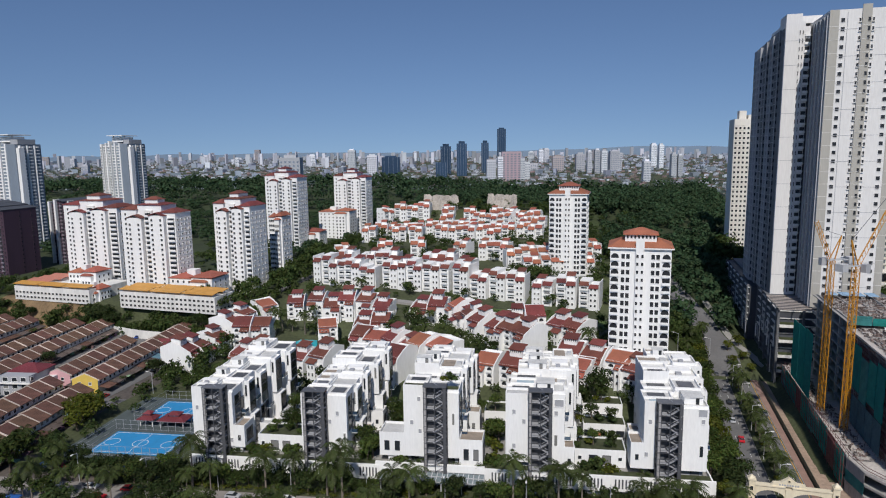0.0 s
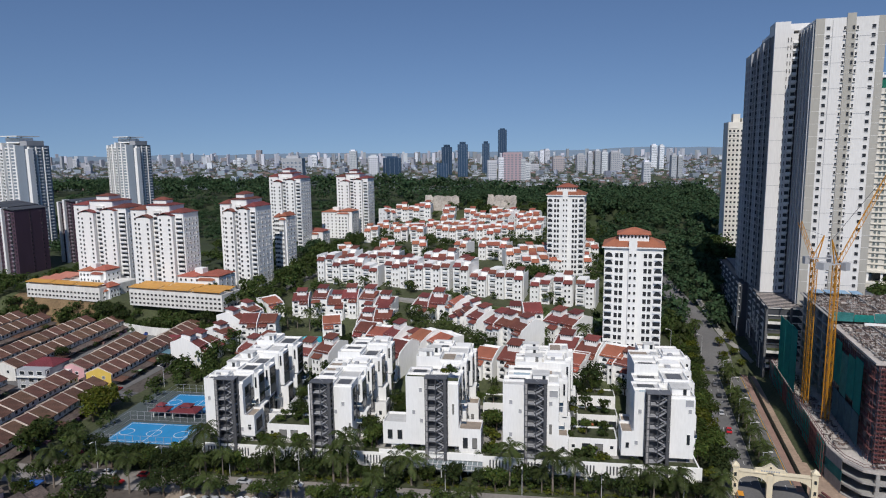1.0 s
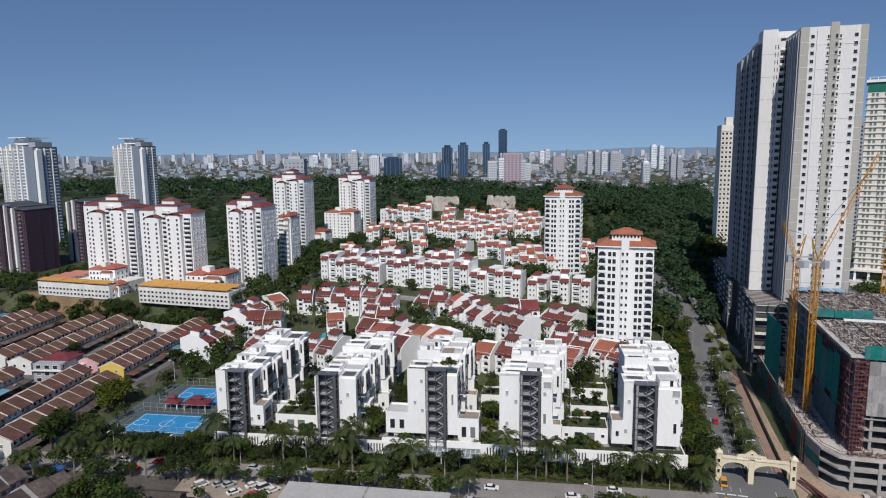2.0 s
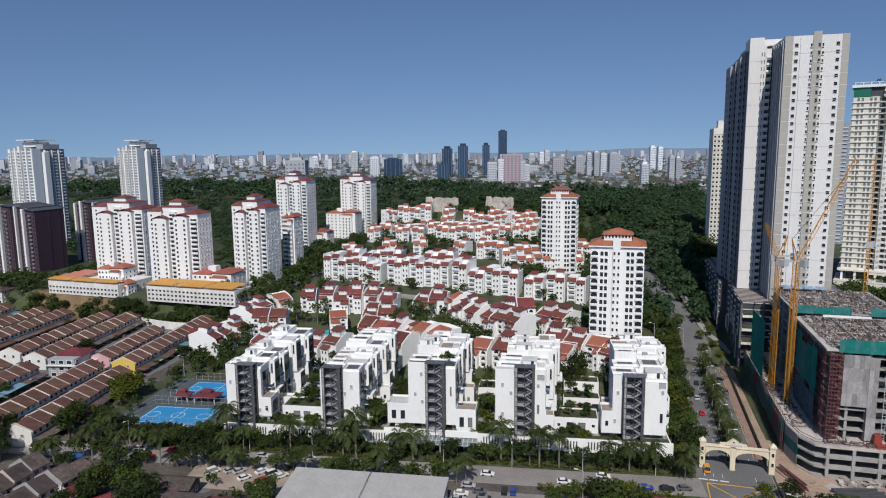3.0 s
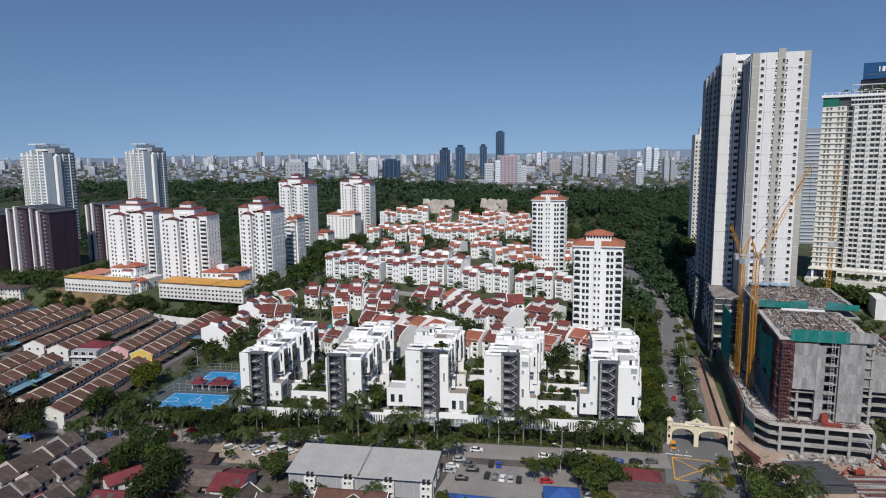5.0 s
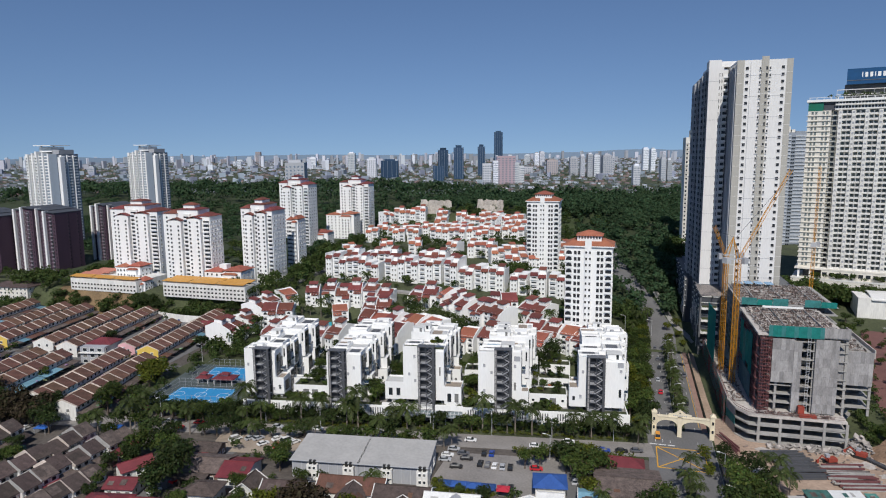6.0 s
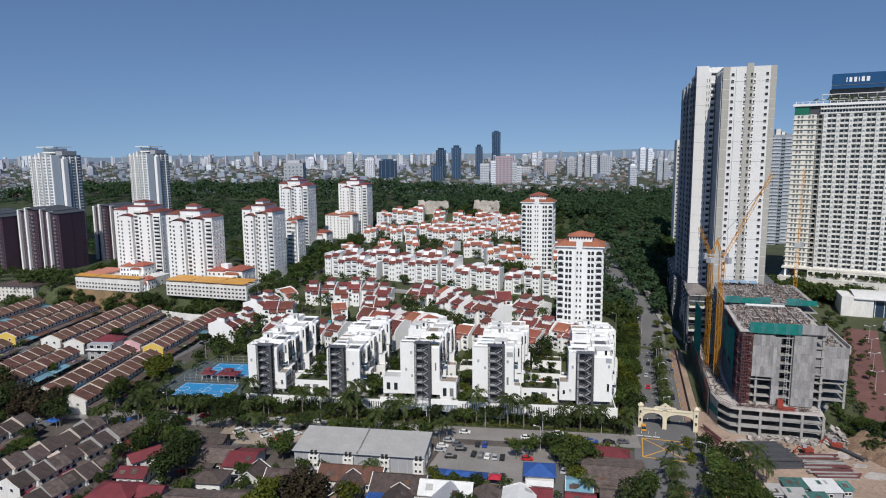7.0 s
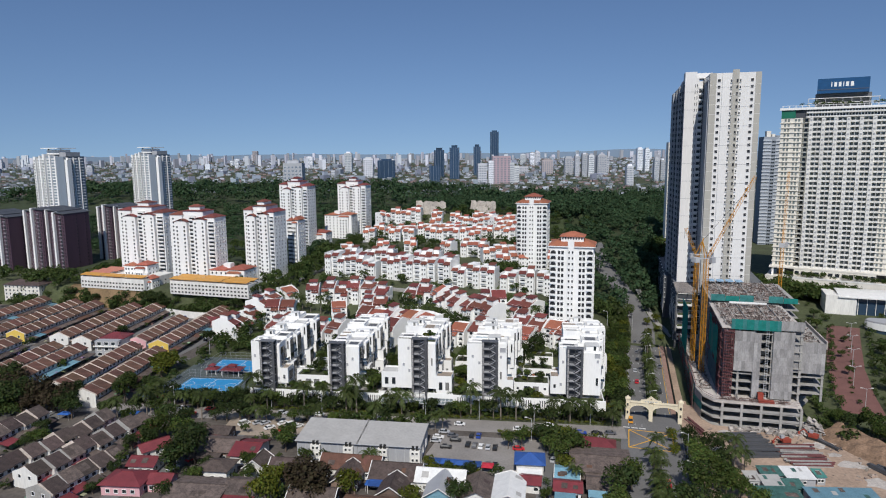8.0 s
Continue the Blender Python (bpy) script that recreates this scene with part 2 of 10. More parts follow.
def hip(bm, x0, y0, x1, y1, z, h, over=0.6, mi=0, ridge=None):
    """A hipped roof with a fascia; the ridge runs along the longer side."""
    x0, y0, x1, y1 = x0 - over, y0 - over, x1 + over, y1 + over
    w, d = x1 - x0, y1 - y0
    e = min(w, d) / 2 if ridge is None else ridge
    if w >= d:
        r = [(x0 + e, (y0 + y1) / 2), (x1 - e, (y0 + y1) / 2)]
    else:
        r = [((x0 + x1) / 2, y0 + e), ((x0 + x1) / 2, y1 - e)]
    lo = [bm.verts.new((x, y, z - 0.2)) for x, y in ((x0, y0), (x1, y0), (x1, y1), (x0, y1))]
    c = [bm.verts.new((x, y, z)) for x, y in ((x0, y0), (x1, y0), (x1, y1), (x0, y1))]
    a, b = [bm.verts.new((*p, z + h)) for p in r]
    faces = [lo[::-1]] + [(lo[i], lo[(i + 1) % 4], c[(i + 1) % 4], c[i]) for i in range(4)]
    faces += [(c[0], c[1], b, a), (c[1], c[2], b), (c[2], c[3], a, b), (c[3], c[0], a)] if w >= d else [(c[0], c[1], a), (c[1], c[2], b, a), (c[2], c[3], b), (c[3], c[0], a, b)]
    for f in faces:
        bm.faces.new(f).material_index = mi


def gable(bm, x0, y0, x1, y1, z, h, over=0.5, mi=0, wall=None):
    """A gabled roof of two slabs, ridge along x; wall: also fills the gables with that material."""
    ym = (y0 + y1) / 2
    k = h / (ym - y0)
    slab_roof(bm, ((x0 - over, y0 - over, z - over * k), (x1 + over, y0 - over, z - over * k)), ((x0 - over, ym, z + h), (x1 + over, ym, z + h)), 0.16, mi)
    slab_roof(bm, ((x1 + over, y1 + over, z - over * k), (x0 - over, y1 + over, z - over * k)), ((x1 + over, ym, z + h), (x0 - over, ym, z + h)), 0.16, mi)
    if wall is not None:
        for x in (x0, x1):
            v = [bm.verts.new(p) for p in ((x, y0, z - 0.17), (x, y1, z - 0.17), (x, ym, z + h - 0.17))]
            bm.faces.new(v if x == x1 else v[::-1]).material_index = wall


def mesh_of(name, bm, mats):
    me = bpy.data.meshes.new(name)
    bmesh.ops.recalc_face_normals(bm, faces=bm.faces)
    bm.to_mesh(me)
    bm.free()
    for m in mats if isinstance(mats, (list, tuple)) else (mats,):
        me.materials.append(m)
    return me


def part(name, bm, material, parent, label=""):
    """One mesh object under a thing or a part."""
    me = bm if isinstance(bm, bpy.types.Mesh) else mesh_of(name, bm, material)
    ob = new(name, me)
    ob.parent = parent
    if label:
        ob["label"] = label
    return ob


def thing(name, label, category, m, group="", kind=""):
    e = new(name)
    e.empty_display_size = 0.5
    e.matrix_basis = m
    return tagged(e, label, category, group, kind)


def solid(name, bm, mats, label, category, m=None, group="", kind=""):
    ob = new(name, mesh_of(name, bm, mats))
    if m is not None:
        ob.matrix_basis = m
    return tagged(ob, label, category, group, kind)


def at(x, y, z=0.0, rz=0.0):
    return pose(x, y, z, 0, 0, rz)


WINDOW_MESHES = {}


def window_mesh(w, h, glass, frame_mat, style="plain"):
    key = (round(w, 2), round(h, 2), glass.name, frame_mat.name, style)
    if key not in WINDOW_MESHES:
        bm = bmesh.new()
        f = min(0.12, w * 0.08)
        x, z, q = w / 2, h / 2, 0.16 if h > 0.8 else f
        rings = [[(-x - f, 0.0, -z - q), (x + f, 0.0, -z - q), (x + f, 0.0, z + f), (-x - f, 0.0, z + f)],
                 [(-x - f, -0.15, -z - q), (x + f, -0.15, -z - q), (x + f, -0.15, z + f), (-x - f, -0.15, z + f)],
                 [(-x, -0.15, -z), (x, -0.15, -z), (x, -0.15, z), (-x, -0.15, z)], [(-x, -0.03, -z), (x, -0.03, -z), (x, -0.03, z), (-x, -0.03, z)]]
        rings = [[bm.verts.new(p) for p in r] for r in rings]
        for r0, r1 in zip(rings, rings[1:]):
            for i in range(4):
                bm.faces.new((r0[i], r0[(i + 1) % 4], r1[(i + 1) % 4], r1[i])).material_index = 1
        bm.faces.new(rings[-1]).material_index = 0
        if style == "balcony":
            box(bm, -w / 2 - f, -0.9, -h / 2 - f - 0.12, w / 2 + f, -0.22, -h / 2 - f, 1)
            box(bm, -w / 2 - f, -0.9, -h / 2 - f, w / 2 + f, -0.8, -h / 2 + 0.85, 1)
        WINDOW_MESHES[key] = mesh_of("window", bm, (glass, frame_mat))
    return WINDOW_MESHES[key]


def windows(parent, p0, p1, along, levels, w, h, glass=None, frame_mat=None, style="plain", name="window", out=0.0):
    """Windows on the upright face from p0 to p1 (seen from outside, left to right), at these shares of its length and these heights."""
    a, b = Vector(p0), Vector(p1)
    d = b - a
    turn = math.atan2(d.y, d.x)
    n = Vector((d.y, -d.x)).normalized() * (out + 0.004)
    me = window_mesh(w, h, glass or GLASS, frame_mat or WHITE, style)
    for z in levels:
        for s in along:
            p = a + d * s + n
            ob = part(name, me, None, parent)
            ob.matrix_basis = Matrix.Translation((p.x, p.y, z)) @ Matrix.Rotation(turn, 4, "Z")


def joined(bm, me, m):
    """Adds a copy of a mesh to a bmesh at a pose."""
    vs = [bm.verts.new(m @ v.co) for v in me.vertices]
    for p in me.polygons:
        bm.faces.new([vs[i] for i in p.vertices]).material_index = p.material_index


def window_block(parent, p0, p1, along, levels, w, h, glass=None, frame_mat=None, style="plain", name="window_grid", out=0.0):
    """The same grid as windows(), joined into one part, for faces with very many of them."""
    a, b = Vector(p0), Vector(p1)
    d = b - a
    turn = math.atan2(d.y, d.x)
    n = Vector((d.y, -d.x)).normalized() * (out + 0.004)
    me = window_mesh(w, h, glass or GLASS, frame_mat or WHITE, style)
    co = np.array([v.co for v in me.vertices])
    R = np.array(Matrix.Rotation(turn, 3, "Z"))
    base, faces, mi = co @ R.T, [tuple(p.vertices) for p in me.polygons], [p.material_index for p in me.polygons]
    vs, fs, ms = [], [], []
    for z in levels:
        for s in along:
            p = a + d * s + n
            k = len(vs) * len(co)
            vs.append(base + (p.x, p.y, z))
            fs += [tuple(i + k for i in f) for f in faces]
            ms += mi
    out_me = bpy.data.meshes.new(name)
    out_me.from_pydata(np.concatenate(vs).tolist(), [], fs)
    out_me.polygons.foreach_set("material_index", ms)
    for m in me.materials:
        out_me.materials.append(m)
    return tagged(part(name, out_me, None, parent), kind="stuff")


def steps(a, b, n):
    return [a + (b - a) * i / (n - 1) for i in range(n)] if n > 1 else [(a + b) / 2]

# ---- the ground, one sheet to the horizon ----
def smooth(a, b, x):
    t = min(1.0, max(0.0, (x - a) / (b - a)))
    return t * t * (3 - 2 * t)


def ramp(x, pts):
    for (x0, z0), (x1, z1) in zip(pts, pts[1:]):
        if x < x1:
            return z0 + (z1 - z0) * max(0.0, (x - x0) / (x1 - x0))
    return pts[-1][1]


MIDDLE = ((225, 0), (260, 4), (300, 10), (330, 16), (345, 18), (420, 24), (493, 30), (520, 36), (545, 47), (560, 50), (640, 49), (800, 36), (1100, 10), (1700, 2), (5000, 0))
TERRACE = ((205, 0), (214, 5), (228, 11), (245, 13), (300, 13.6), (330, 14.5), (345, 17), (380, 20), (420, 24), (493, 30), (520, 36), (545, 47), (560, 50), (640, 49), (800, 36), (1100, 10), (1700, 2), (5000, 0))
LEFT = ((288, 0), (297, 14), (420, 17), (560, 20), (680, 22), (780, 32), (900, 38), (1000, 34), (1150, 14), (1500, 4), (5000, 0))
RIGHT = ((200, 0), (240, 6), (330, 12), (420, 20), (560, 22), (900, 30), (1400, 8), (1900, 0))
WOOD = ((285, 0), (330, 6), (420, 24), (520, 40), (620, 48), (760, 46), (950, 24), (1300, 8), (1700, 0))


def ground(x, y):
    left, mid, right, wood = ramp(y, LEFT), ramp(y, MIDDLE), ramp(y, RIGHT), ramp(y, WOOD)
    mid += (ramp(y, TERRACE) - mid) * smooth(-135, -50, x)
    a = smooth(-205, -185, x + 0.16 * (min(y, 420) - 290) - 0.16 * max(0, min(y, 620) - 420))
    z = left + (mid - left) * a
    z += (wood - z) * smooth(-20, 10, x - 0.04 * (y - 330)) * smooth(300, 340, y)
    z += (right - z) * smooth(52, 80, x - 0.05 * (y - 300))
    z *= 1 - smooth(16, 27, x) * (1 - smooth(286, 345, y)) * (1 - smooth(58, 66, x))
    z += 9 * math.exp(-((x + 430) / 190) ** 2 - ((y - 860) / 130) ** 2) + 12 * math.exp(-((x + 760) / 150) ** 2 - ((y - 760) / 120) ** 2)
    far = math.hypot(x, y)
    return z + 52 * smooth(1500, 4900, far) ** 0.8


def terrain():
    fine_x = list(np.arange(-520, 260, 6.0))
    fine_y = list(np.arange(-160, 760, 6.0))
    xs = [-4900, -4200, -3400, -2700, -2100, -1600, -1250, -1000, -850, -750, -650, -580] + fine_x + [262, 300, 360, 450, 600, 800, 1100, 1500, 2100, 2700, 3400, 4200, 4900]
    ys = [-1500, -900, -500, -300, -220] + fine_y + [770, 810, 860, 920, 1000, 1100, 1250, 1450, 1700, 2100, 2600, 3200, 3900, 4400, 4900]
    vs = [(x, y, ground(x, y)) for y in ys for x in xs]
    n = len(xs)
    fs = [(j * n + i, j * n + i + 1, (j + 1) * n + i + 1, (j + 1) * n + i) for j in range(len(ys) - 1) for i in range(n - 1)]
    me = bpy.data.meshes.new("ground")
    me.from_pydata(vs, [], fs)
    me.materials.append(GRASS)
    for p in me.polygons:
        p.use_smooth = True
    tagged(new("ground", me), "green and brown ground rising into wooded hills", "ground", kind="structure")


terrain()


def sheet(name, pts, z, material, label, category, kind="structure", thick=0.12):
    """A flat slab on a plan outline, its top at z."""
    bm = bmesh.new()
    prism(bm, pts, z - thick, z)
    return solid(name, bm, material, label, category, kind=kind)


ROW_A = 7.5                     # turn of the townhouse rows and of the road before them
RU, RV = Vector((math.cos(radians(ROW_A)), math.sin(radians(ROW_A)))), Vector((-math.sin(radians(ROW_A)), math.cos(radians(ROW_A))))
RO = Vector((-127.0, 161.0))


def row_pt(u, v):
    p = RO + RU * u + RV * v
    return (p.x, p.y)



def draped(name, pts, half, lift, material, label, category, thick=0.25):
    """A strip of paving along a plan line that follows the ground."""
    bm = bmesh.new()
    rows = []
    fine = []
    for (x0, y0), (x1, y1) in zip(pts, pts[1:]):
        n = max(1, int(math.hypot(x1 - x0, y1 - y0) / 4))
        fine += [(x0 + (x1 - x0) * i / n, y0 + (y1 - y0) * i / n) for i in range(n)]
    fine.append(pts[-1])
    for i, (x, y) in enumerate(fine):
        a, b = fine[max(0, i - 1)], fine[min(len(fine) - 1, i + 1)]
        L = math.hypot(b[0] - a[0], b[1] - a[1])
        nx, ny = -(b[1] - a[1]) / L * half, (b[0] - a[0]) / L * half
        z = max(ground(x + nx, y + ny), ground(x, y), ground(x - nx, y - ny)) + lift
        rows.append([bm.verts.new((x + nx, y + ny, z)), bm.verts.new((x - nx, y - ny, z)), bm.verts.new((x - nx, y - ny, z - thick - 1.0)), bm.verts.new((x + nx, y + ny, z - thick - 1.0))])
    for a, b in zip(rows, rows[1:]):
        for i in range(4):
            bm.faces.new((a[i], a[(i + 1) % 4], b[(i + 1) % 4], b[i]))
    bm.faces.new(rows[0]), bm.faces.new(rows[-1][::-1])
    return solid(name, bm, material, label, category, kind="structure")


def strip(name, x0, y0, x1, y1, z, material, label, category="road marking"):
    bm = bmesh.new()
    box(bm, x0, y0, z - 0.05, x1, y1, z)
    return solid(name, bm, material, label, category, kind="structure")


# ---- roads, markings, kerbs ----
sheet("road", [(31, 60), (53, 60), (53, 184), (50.6, 196), (50.2, 292), (31, 292)], 0.06, ASPHALT, "grey asphalt avenue with a planted median", "road")
sheet("road", [row_pt(-80, -21), row_pt(159, -21), row_pt(159, -10), row_pt(-80, -10)], 0.09, STREET, "grey asphalt street along the townhouses", "road")
sheet("road", [(-200, 118), (-192, 118), (-206, 296), (-214, 296)], 0.07, ASPHALT, "grey asphalt side street between houses", "road")
for x in (-232, -247, -282, -298, -330, -346):
    sheet("road", [(x - 4 + 13, 120), (x + 4 + 13, 120), (x + 4 - 16, 290), (x - 4 - 16, 290)], 0.05, ASPHALT, "narrow grey lane between terraces", "road")
sheet("road", [(-420, 196), (-190, 198), (-190, 206), (-420, 203)], 0.08, ASPHALT, "grey cross lane between terraces", "road")
sheet("road", [(-178, 40), (-174, 40), (-176, 126), (-181, 126)], 0.06, ASPHALT, "narrow grey lane between terraces", "road")
sheet("road", [(-132, 60), (-127, 60), (-108, 132), (-114, 134)], 0.055, ASPHALT, "narrow grey lane between houses", "road")
sheet("road", [(6, 60), (11, 60), (9, 150), (5, 150)], 0.055, ASPHALT, "narrow grey lane between sheds", "road")
sheet("car_park", [(-37, 120), (5, 124), (4, 152), (-36, 147)], 0.11, STREET, "worn grey asphalt car park", "car park")
sheet("yard", [(-120, 127), (-86, 131), (-88, 147), (-124, 143)], 0.10, mat("earthy_paving", (0.33, 0.27, 0.21), 0.9, 0.35, 0.15, 2.0), "pale earthy parking yard", "yard")
sheet("building_site_ground", [(54, 112), (136, 112), (127, 150), (110, 184), (54, 184)], 0.10, DIRT, "bare orange earth of a building site", "ground")
sheet("building_site_ground", [(53.2, 184), (66, 184), (66, 290), (52.8, 290)], 0.10, DIRT, "bare earth strip beside the site", "ground")
sheet("verge", [row_pt(-20, -9.6), row_pt(158, -9.6), row_pt(158, -0.2), row_pt(-20, -0.2)], 0.16, GRASS, "planted verge before the podium", "verge")
sheet("median", [(41.2, 186), (44.6, 186), (45.6, 210), (45.8, 296), (41.4, 296)], 0.22, GRASS, "grassed median with palms", "median")
for x in (41.0, 45.7):
    strip("kerb", x, 184 if x < 42 else 212, x + 0.22, 296, 0.26, PAVING, "pale concrete kerb", "kerb")
for x, a, b in ((30.7, 178, 300), (53.0, 60, 183), (50.3, 196, 290)):
    strip("kerb", x, a, x + 0.25, b, 0.22, PAVING, "pale concrete kerb", "kerb")
sheet("median", [(41.0, 100), (45.0, 100), (44.4, 151), (41.6, 151)], 0.22, GRASS, "grassed median with palms before the crossing", "median")
strip("footpath", 50.6, 186, 52.6, 288, 0.20, mat("pink_paving", (0.30, 0.19, 0.15), 0.9), "pinkish paved footpath beside the hoarding", "footpath")
# yellow box
for a in ((33.6, 153.6, 33.95, 169.8), (49.5, 153.6, 49.85, 169.8), (33.6, 153.6, 49.8, 153.95), (33.6, 169.5, 49.8, 169.85)):
    strip("box_line", a[0], a[1], a[2], a[3], 0.13, LINEYELLOW, "yellow box junction line")
for p, q in (((33.8, 153.8), (49.6, 169.6)), ((33.8, 169.6), (49.6, 153.8))):
    bm = bmesh.new()
    d = (Vector(q) - Vector(p)).normalized()
    nn = Vector((-d.y, d.x)) * 0.17
    prism(bm, [Vector(p) - nn, Vector(q) - nn, Vector(q) + nn, Vector(p) + nn], 0.08, 0.135)
    solid("box_line", bm, LINEYELLOW, "yellow box junction diagonal", "road marking", kind="structure")
for x in (36.2, 38.8, 48.2):
    for i in range(9):
        strip("lane_dash", x - 0.06, 174 + i * 13, x + 0.06, 176.4 + i * 13, 0.10, LINEWHITE, "white lane dash on the avenue")
for x in (33.6, 49.9):
    strip("edge_line", x, 174 if x < 40 else 190, x + 0.18, 288, 0.10, LINEWHITE if x < 40 else LINEYELLOW, "painted edge line on the avenue")
for x in (33.0, 36.0, 39.0):
    strip("stop_line", x - 1.3, 171.6, x + 1.2, 172.2, 0.10, LINEWHITE, "white stop line at the junction")
draped("road", [(42, 290), (42, 306), (40, 326), (35, 350), (25, 382), (14, 420), (6, 470)], 6.5, 0.10, ASPHALT, "grey road climbing beside the forest", "road")
draped("footpath", [(58, 300), (50, 318), (46, 340), (40, 372)], 1.6, 0.12, PAVING, "pale concrete footpath", "footpath")
draped("road", [(126, 206), (127, 225), (131, 250), (141, 290), (147, 312)], 7.6, 0.12, REDPAVE, "red brick-paved boulevard", "road")
draped("road", [(-203, 300), (-196, 330), (-190, 370), (-206, 430)], 3.2, 0.1, ASPHALT, "grey estate road past the towers", "road")
draped("lawn", [(-92, 321), (-50, 322), (-8, 312)], 7.0, 0.10, mat("mown_grass", (0.075, 0.125, 0.030), 0.95, 0.35, 0.08, 1.0), "bright mown grass bank below the apartment row", "lawn")
draped("road", [(-130, 330), (-100, 327), (-60, 322)], 3.0, 0.1, PAVING, "pale road below the apartment row", "road")


# ---- ball courts ----
def court(u, v, w, d):
    p = row_pt(u, v)
    t = thing("ball_court", "bright blue fenced ball court with white lines", "court", at(p[0], p[1], 0, ROW_A), "blue courts")
    bm = bmesh.new()
    box(bm, 0, 0, 0.0, w, d, 0.18)
    part("surface", bm, COURT, t)
    for a in ((0.6, 0.6, w - 0.6, 0.8), (0.6, d - 0.8, w - 0.6, d - 0.6), (0.6, 0.6, 0.8, d - 0.6), (w - 0.8, 0.6, w - 0.6, d - 0.6), (w / 2 - 0.1, 0.6, w / 2 + 0.1, d - 0.6)):
        bm = bmesh.new()
        box(bm, a[0], a[1], 0.15, a[2], a[3], 0.2)
        part("line", bm, LINEWHITE, t)
    for cx in (3.2, w / 2, w - 3.2):
        bm = bmesh.new()
        rings = [[bm.verts.new((cx + r * math.cos(k * math.pi / 12), d / 2 + r * math.sin(k * math.pi / 12), z)) for k in range(24)] for r, z in ((2.4, 0.15), (2.4, 0.2), (2.6, 0.2), (2.6, 0.15))]
        for r0, r1 in zip(rings, rings[1:] + rings[:1]):
            for k in range(24):
                bm.faces.new((r0[k], r0[(k + 1) % 24], r1[(k + 1) % 24], r1[k]))
        part("circle", bm, LINEWHITE, t)
    for i in range(12):
        for y in (-2, d + 2):
            bm = bmesh.new()
            bar(bm, (-2 + (w + 4) * i / 11, y, 0), (-2 + (w + 4) * i / 11, y, 3.6), 0.05)
            part("fence_post", bm, GREYP, t)
    bm = bmesh.new()
    for z in (0.4, 2.0, 3.6):
        for y in (-2, d + 2):
            bar(bm, (-2, y, z), (w + 2, y, z), 0.03)
        for x in (-2, w + 2):
            bar(bm, (x, -2, z), (x, d + 2, z), 0.03)
    tagged(part("fence_rail", bm, GREYP, t), kind="stuff")


q = Vector((-168.5, 164)) - RO
CU, CV = q.dot(RU), q.dot(RV)
sheet("court_apron", [row_pt(CU - 9, CV - 4), row_pt(CU + 34, CV - 4), row_pt(CU + 34, CV + 48), row_pt(CU - 9, CV + 48)], 0.10, COURTGREEN, "dark hard court surround", "court")
court(CU, CV, 27, 16)
court(CU + 2, CV + 27.5, 27, 17)

# ---- the white townhouse blocks on their podium ----
DARKROOF = mat("dark_roof_panel", (0.10, 0.105, 0.115), 0.6, 0.25, 0.4, 3.0, rand=0.35)


def rim(bm, x0, y0, x1, y1, z, h=0.9, t=0.3, mi=0):
    """A parapet round a flat roof."""
    box(bm, x0, y0, z, x1, y0 + t, z + h, mi)
    box(bm, x0, y1 - t, z, x1, y1, z + h, mi)
    box(bm, x0, y0 + t, z, x0 + t, y1 - t, z + h, mi)
    box(bm, x1 - t, y0 + t, z, x1, y1 - t, z + h, mi)


def one_box(name, parent, material, *b, label=""):
    bm = bmesh.new()
    box(bm, *b[:6])
    return part(name, bm, material, parent, b[6] if len(b) > 6 else label)


def stair_tower(x, y, zb, zt, w=6.6, d=3.3):
    """An open steel stair in a dark lattice cage."""
    t = thing("stair_tower", "dark steel fire stair tower in a lattice cage", "stair tower", at(x, y, zb, ROW_A), "stair towers before the white blocks")
    h = zt - zb
    for px in (0.12, 0.9, w * 0.5, w - 0.9, w - 0.12):
        for py in (0.12, d - 0.12):
            one_box("post", t, STEEL, px - 0.1, py - 0.1, 0, px + 0.1, py + 0.1, h)
    n = 2 * round(h / 3.4)
    for i in range(n + 1):
        z = h * i / n
        bm = bmesh.new()
        rim(bm, 0, 0, w, d, z - 0.07, 0.14, 0.1)
        part("rail", bm, STEEL, t)
    for i in range(n // 2):
        z, k = h * 2 * i / n, h / n
        one_box("landing", t, GREYP, 0.2, 0.9, z - 0.1, w * 0.42, d - 0.2, z + 0.06)
        for xa in (0.2, w - 0.85):
            one_box("front_panel", t, PANELGREY if xa < 1 else MESH, xa, 0.04, z + 0.15, xa + 0.62, 0.1, z + 2 * k - 0.15)
        bm = bmesh.new()
        a, b = w * 0.42, w - 1.2
        for y0, y1, za, zb2 in ((0.25, 1.2, z, z + k), (1.4, 2.3, z + 2 * k, z + k)):
            slab_roof(bm, ((a, y0, za), (a, y1, za)), ((b, y0, zb2), (b, y1, zb2)), 0.22)
            bar(bm, (a, y0, za + 1.0), (b, y0, zb2 + 1.0), 0.05)
        part("stair_flight", bm, GREYP, t)
        one_box("half_landing", t, GREYP, w - 1.2, 0.3, z + k - 0.1, w - 0.15, 2.6, z + k + 0.04)
    for xa in (0.05, w - 0.12):
        one_box("side_panel", t, MESH, xa, d - 1.3, 0.1, xa + 0.07, d - 0.2, h - 0.1)
    one_box("back_panel", t, MESH, 0.1, d - 0.1, 0, w - 0.1, d, h)
    one_box("roof", t, DARKROOF, -0.1, -0.1, h, w + 0.1, d, h + 0.25)


ROOFTILE = mat("pale_roof_tile", (0.60, 0.60, 0.58), 0.9, 0.25, 0.3, 2.5)
TIMBERDECK = mat("weathered_deck_boards", (0.30, 0.25, 0.20), 0.85, 0.3, 0.5, 4.0)


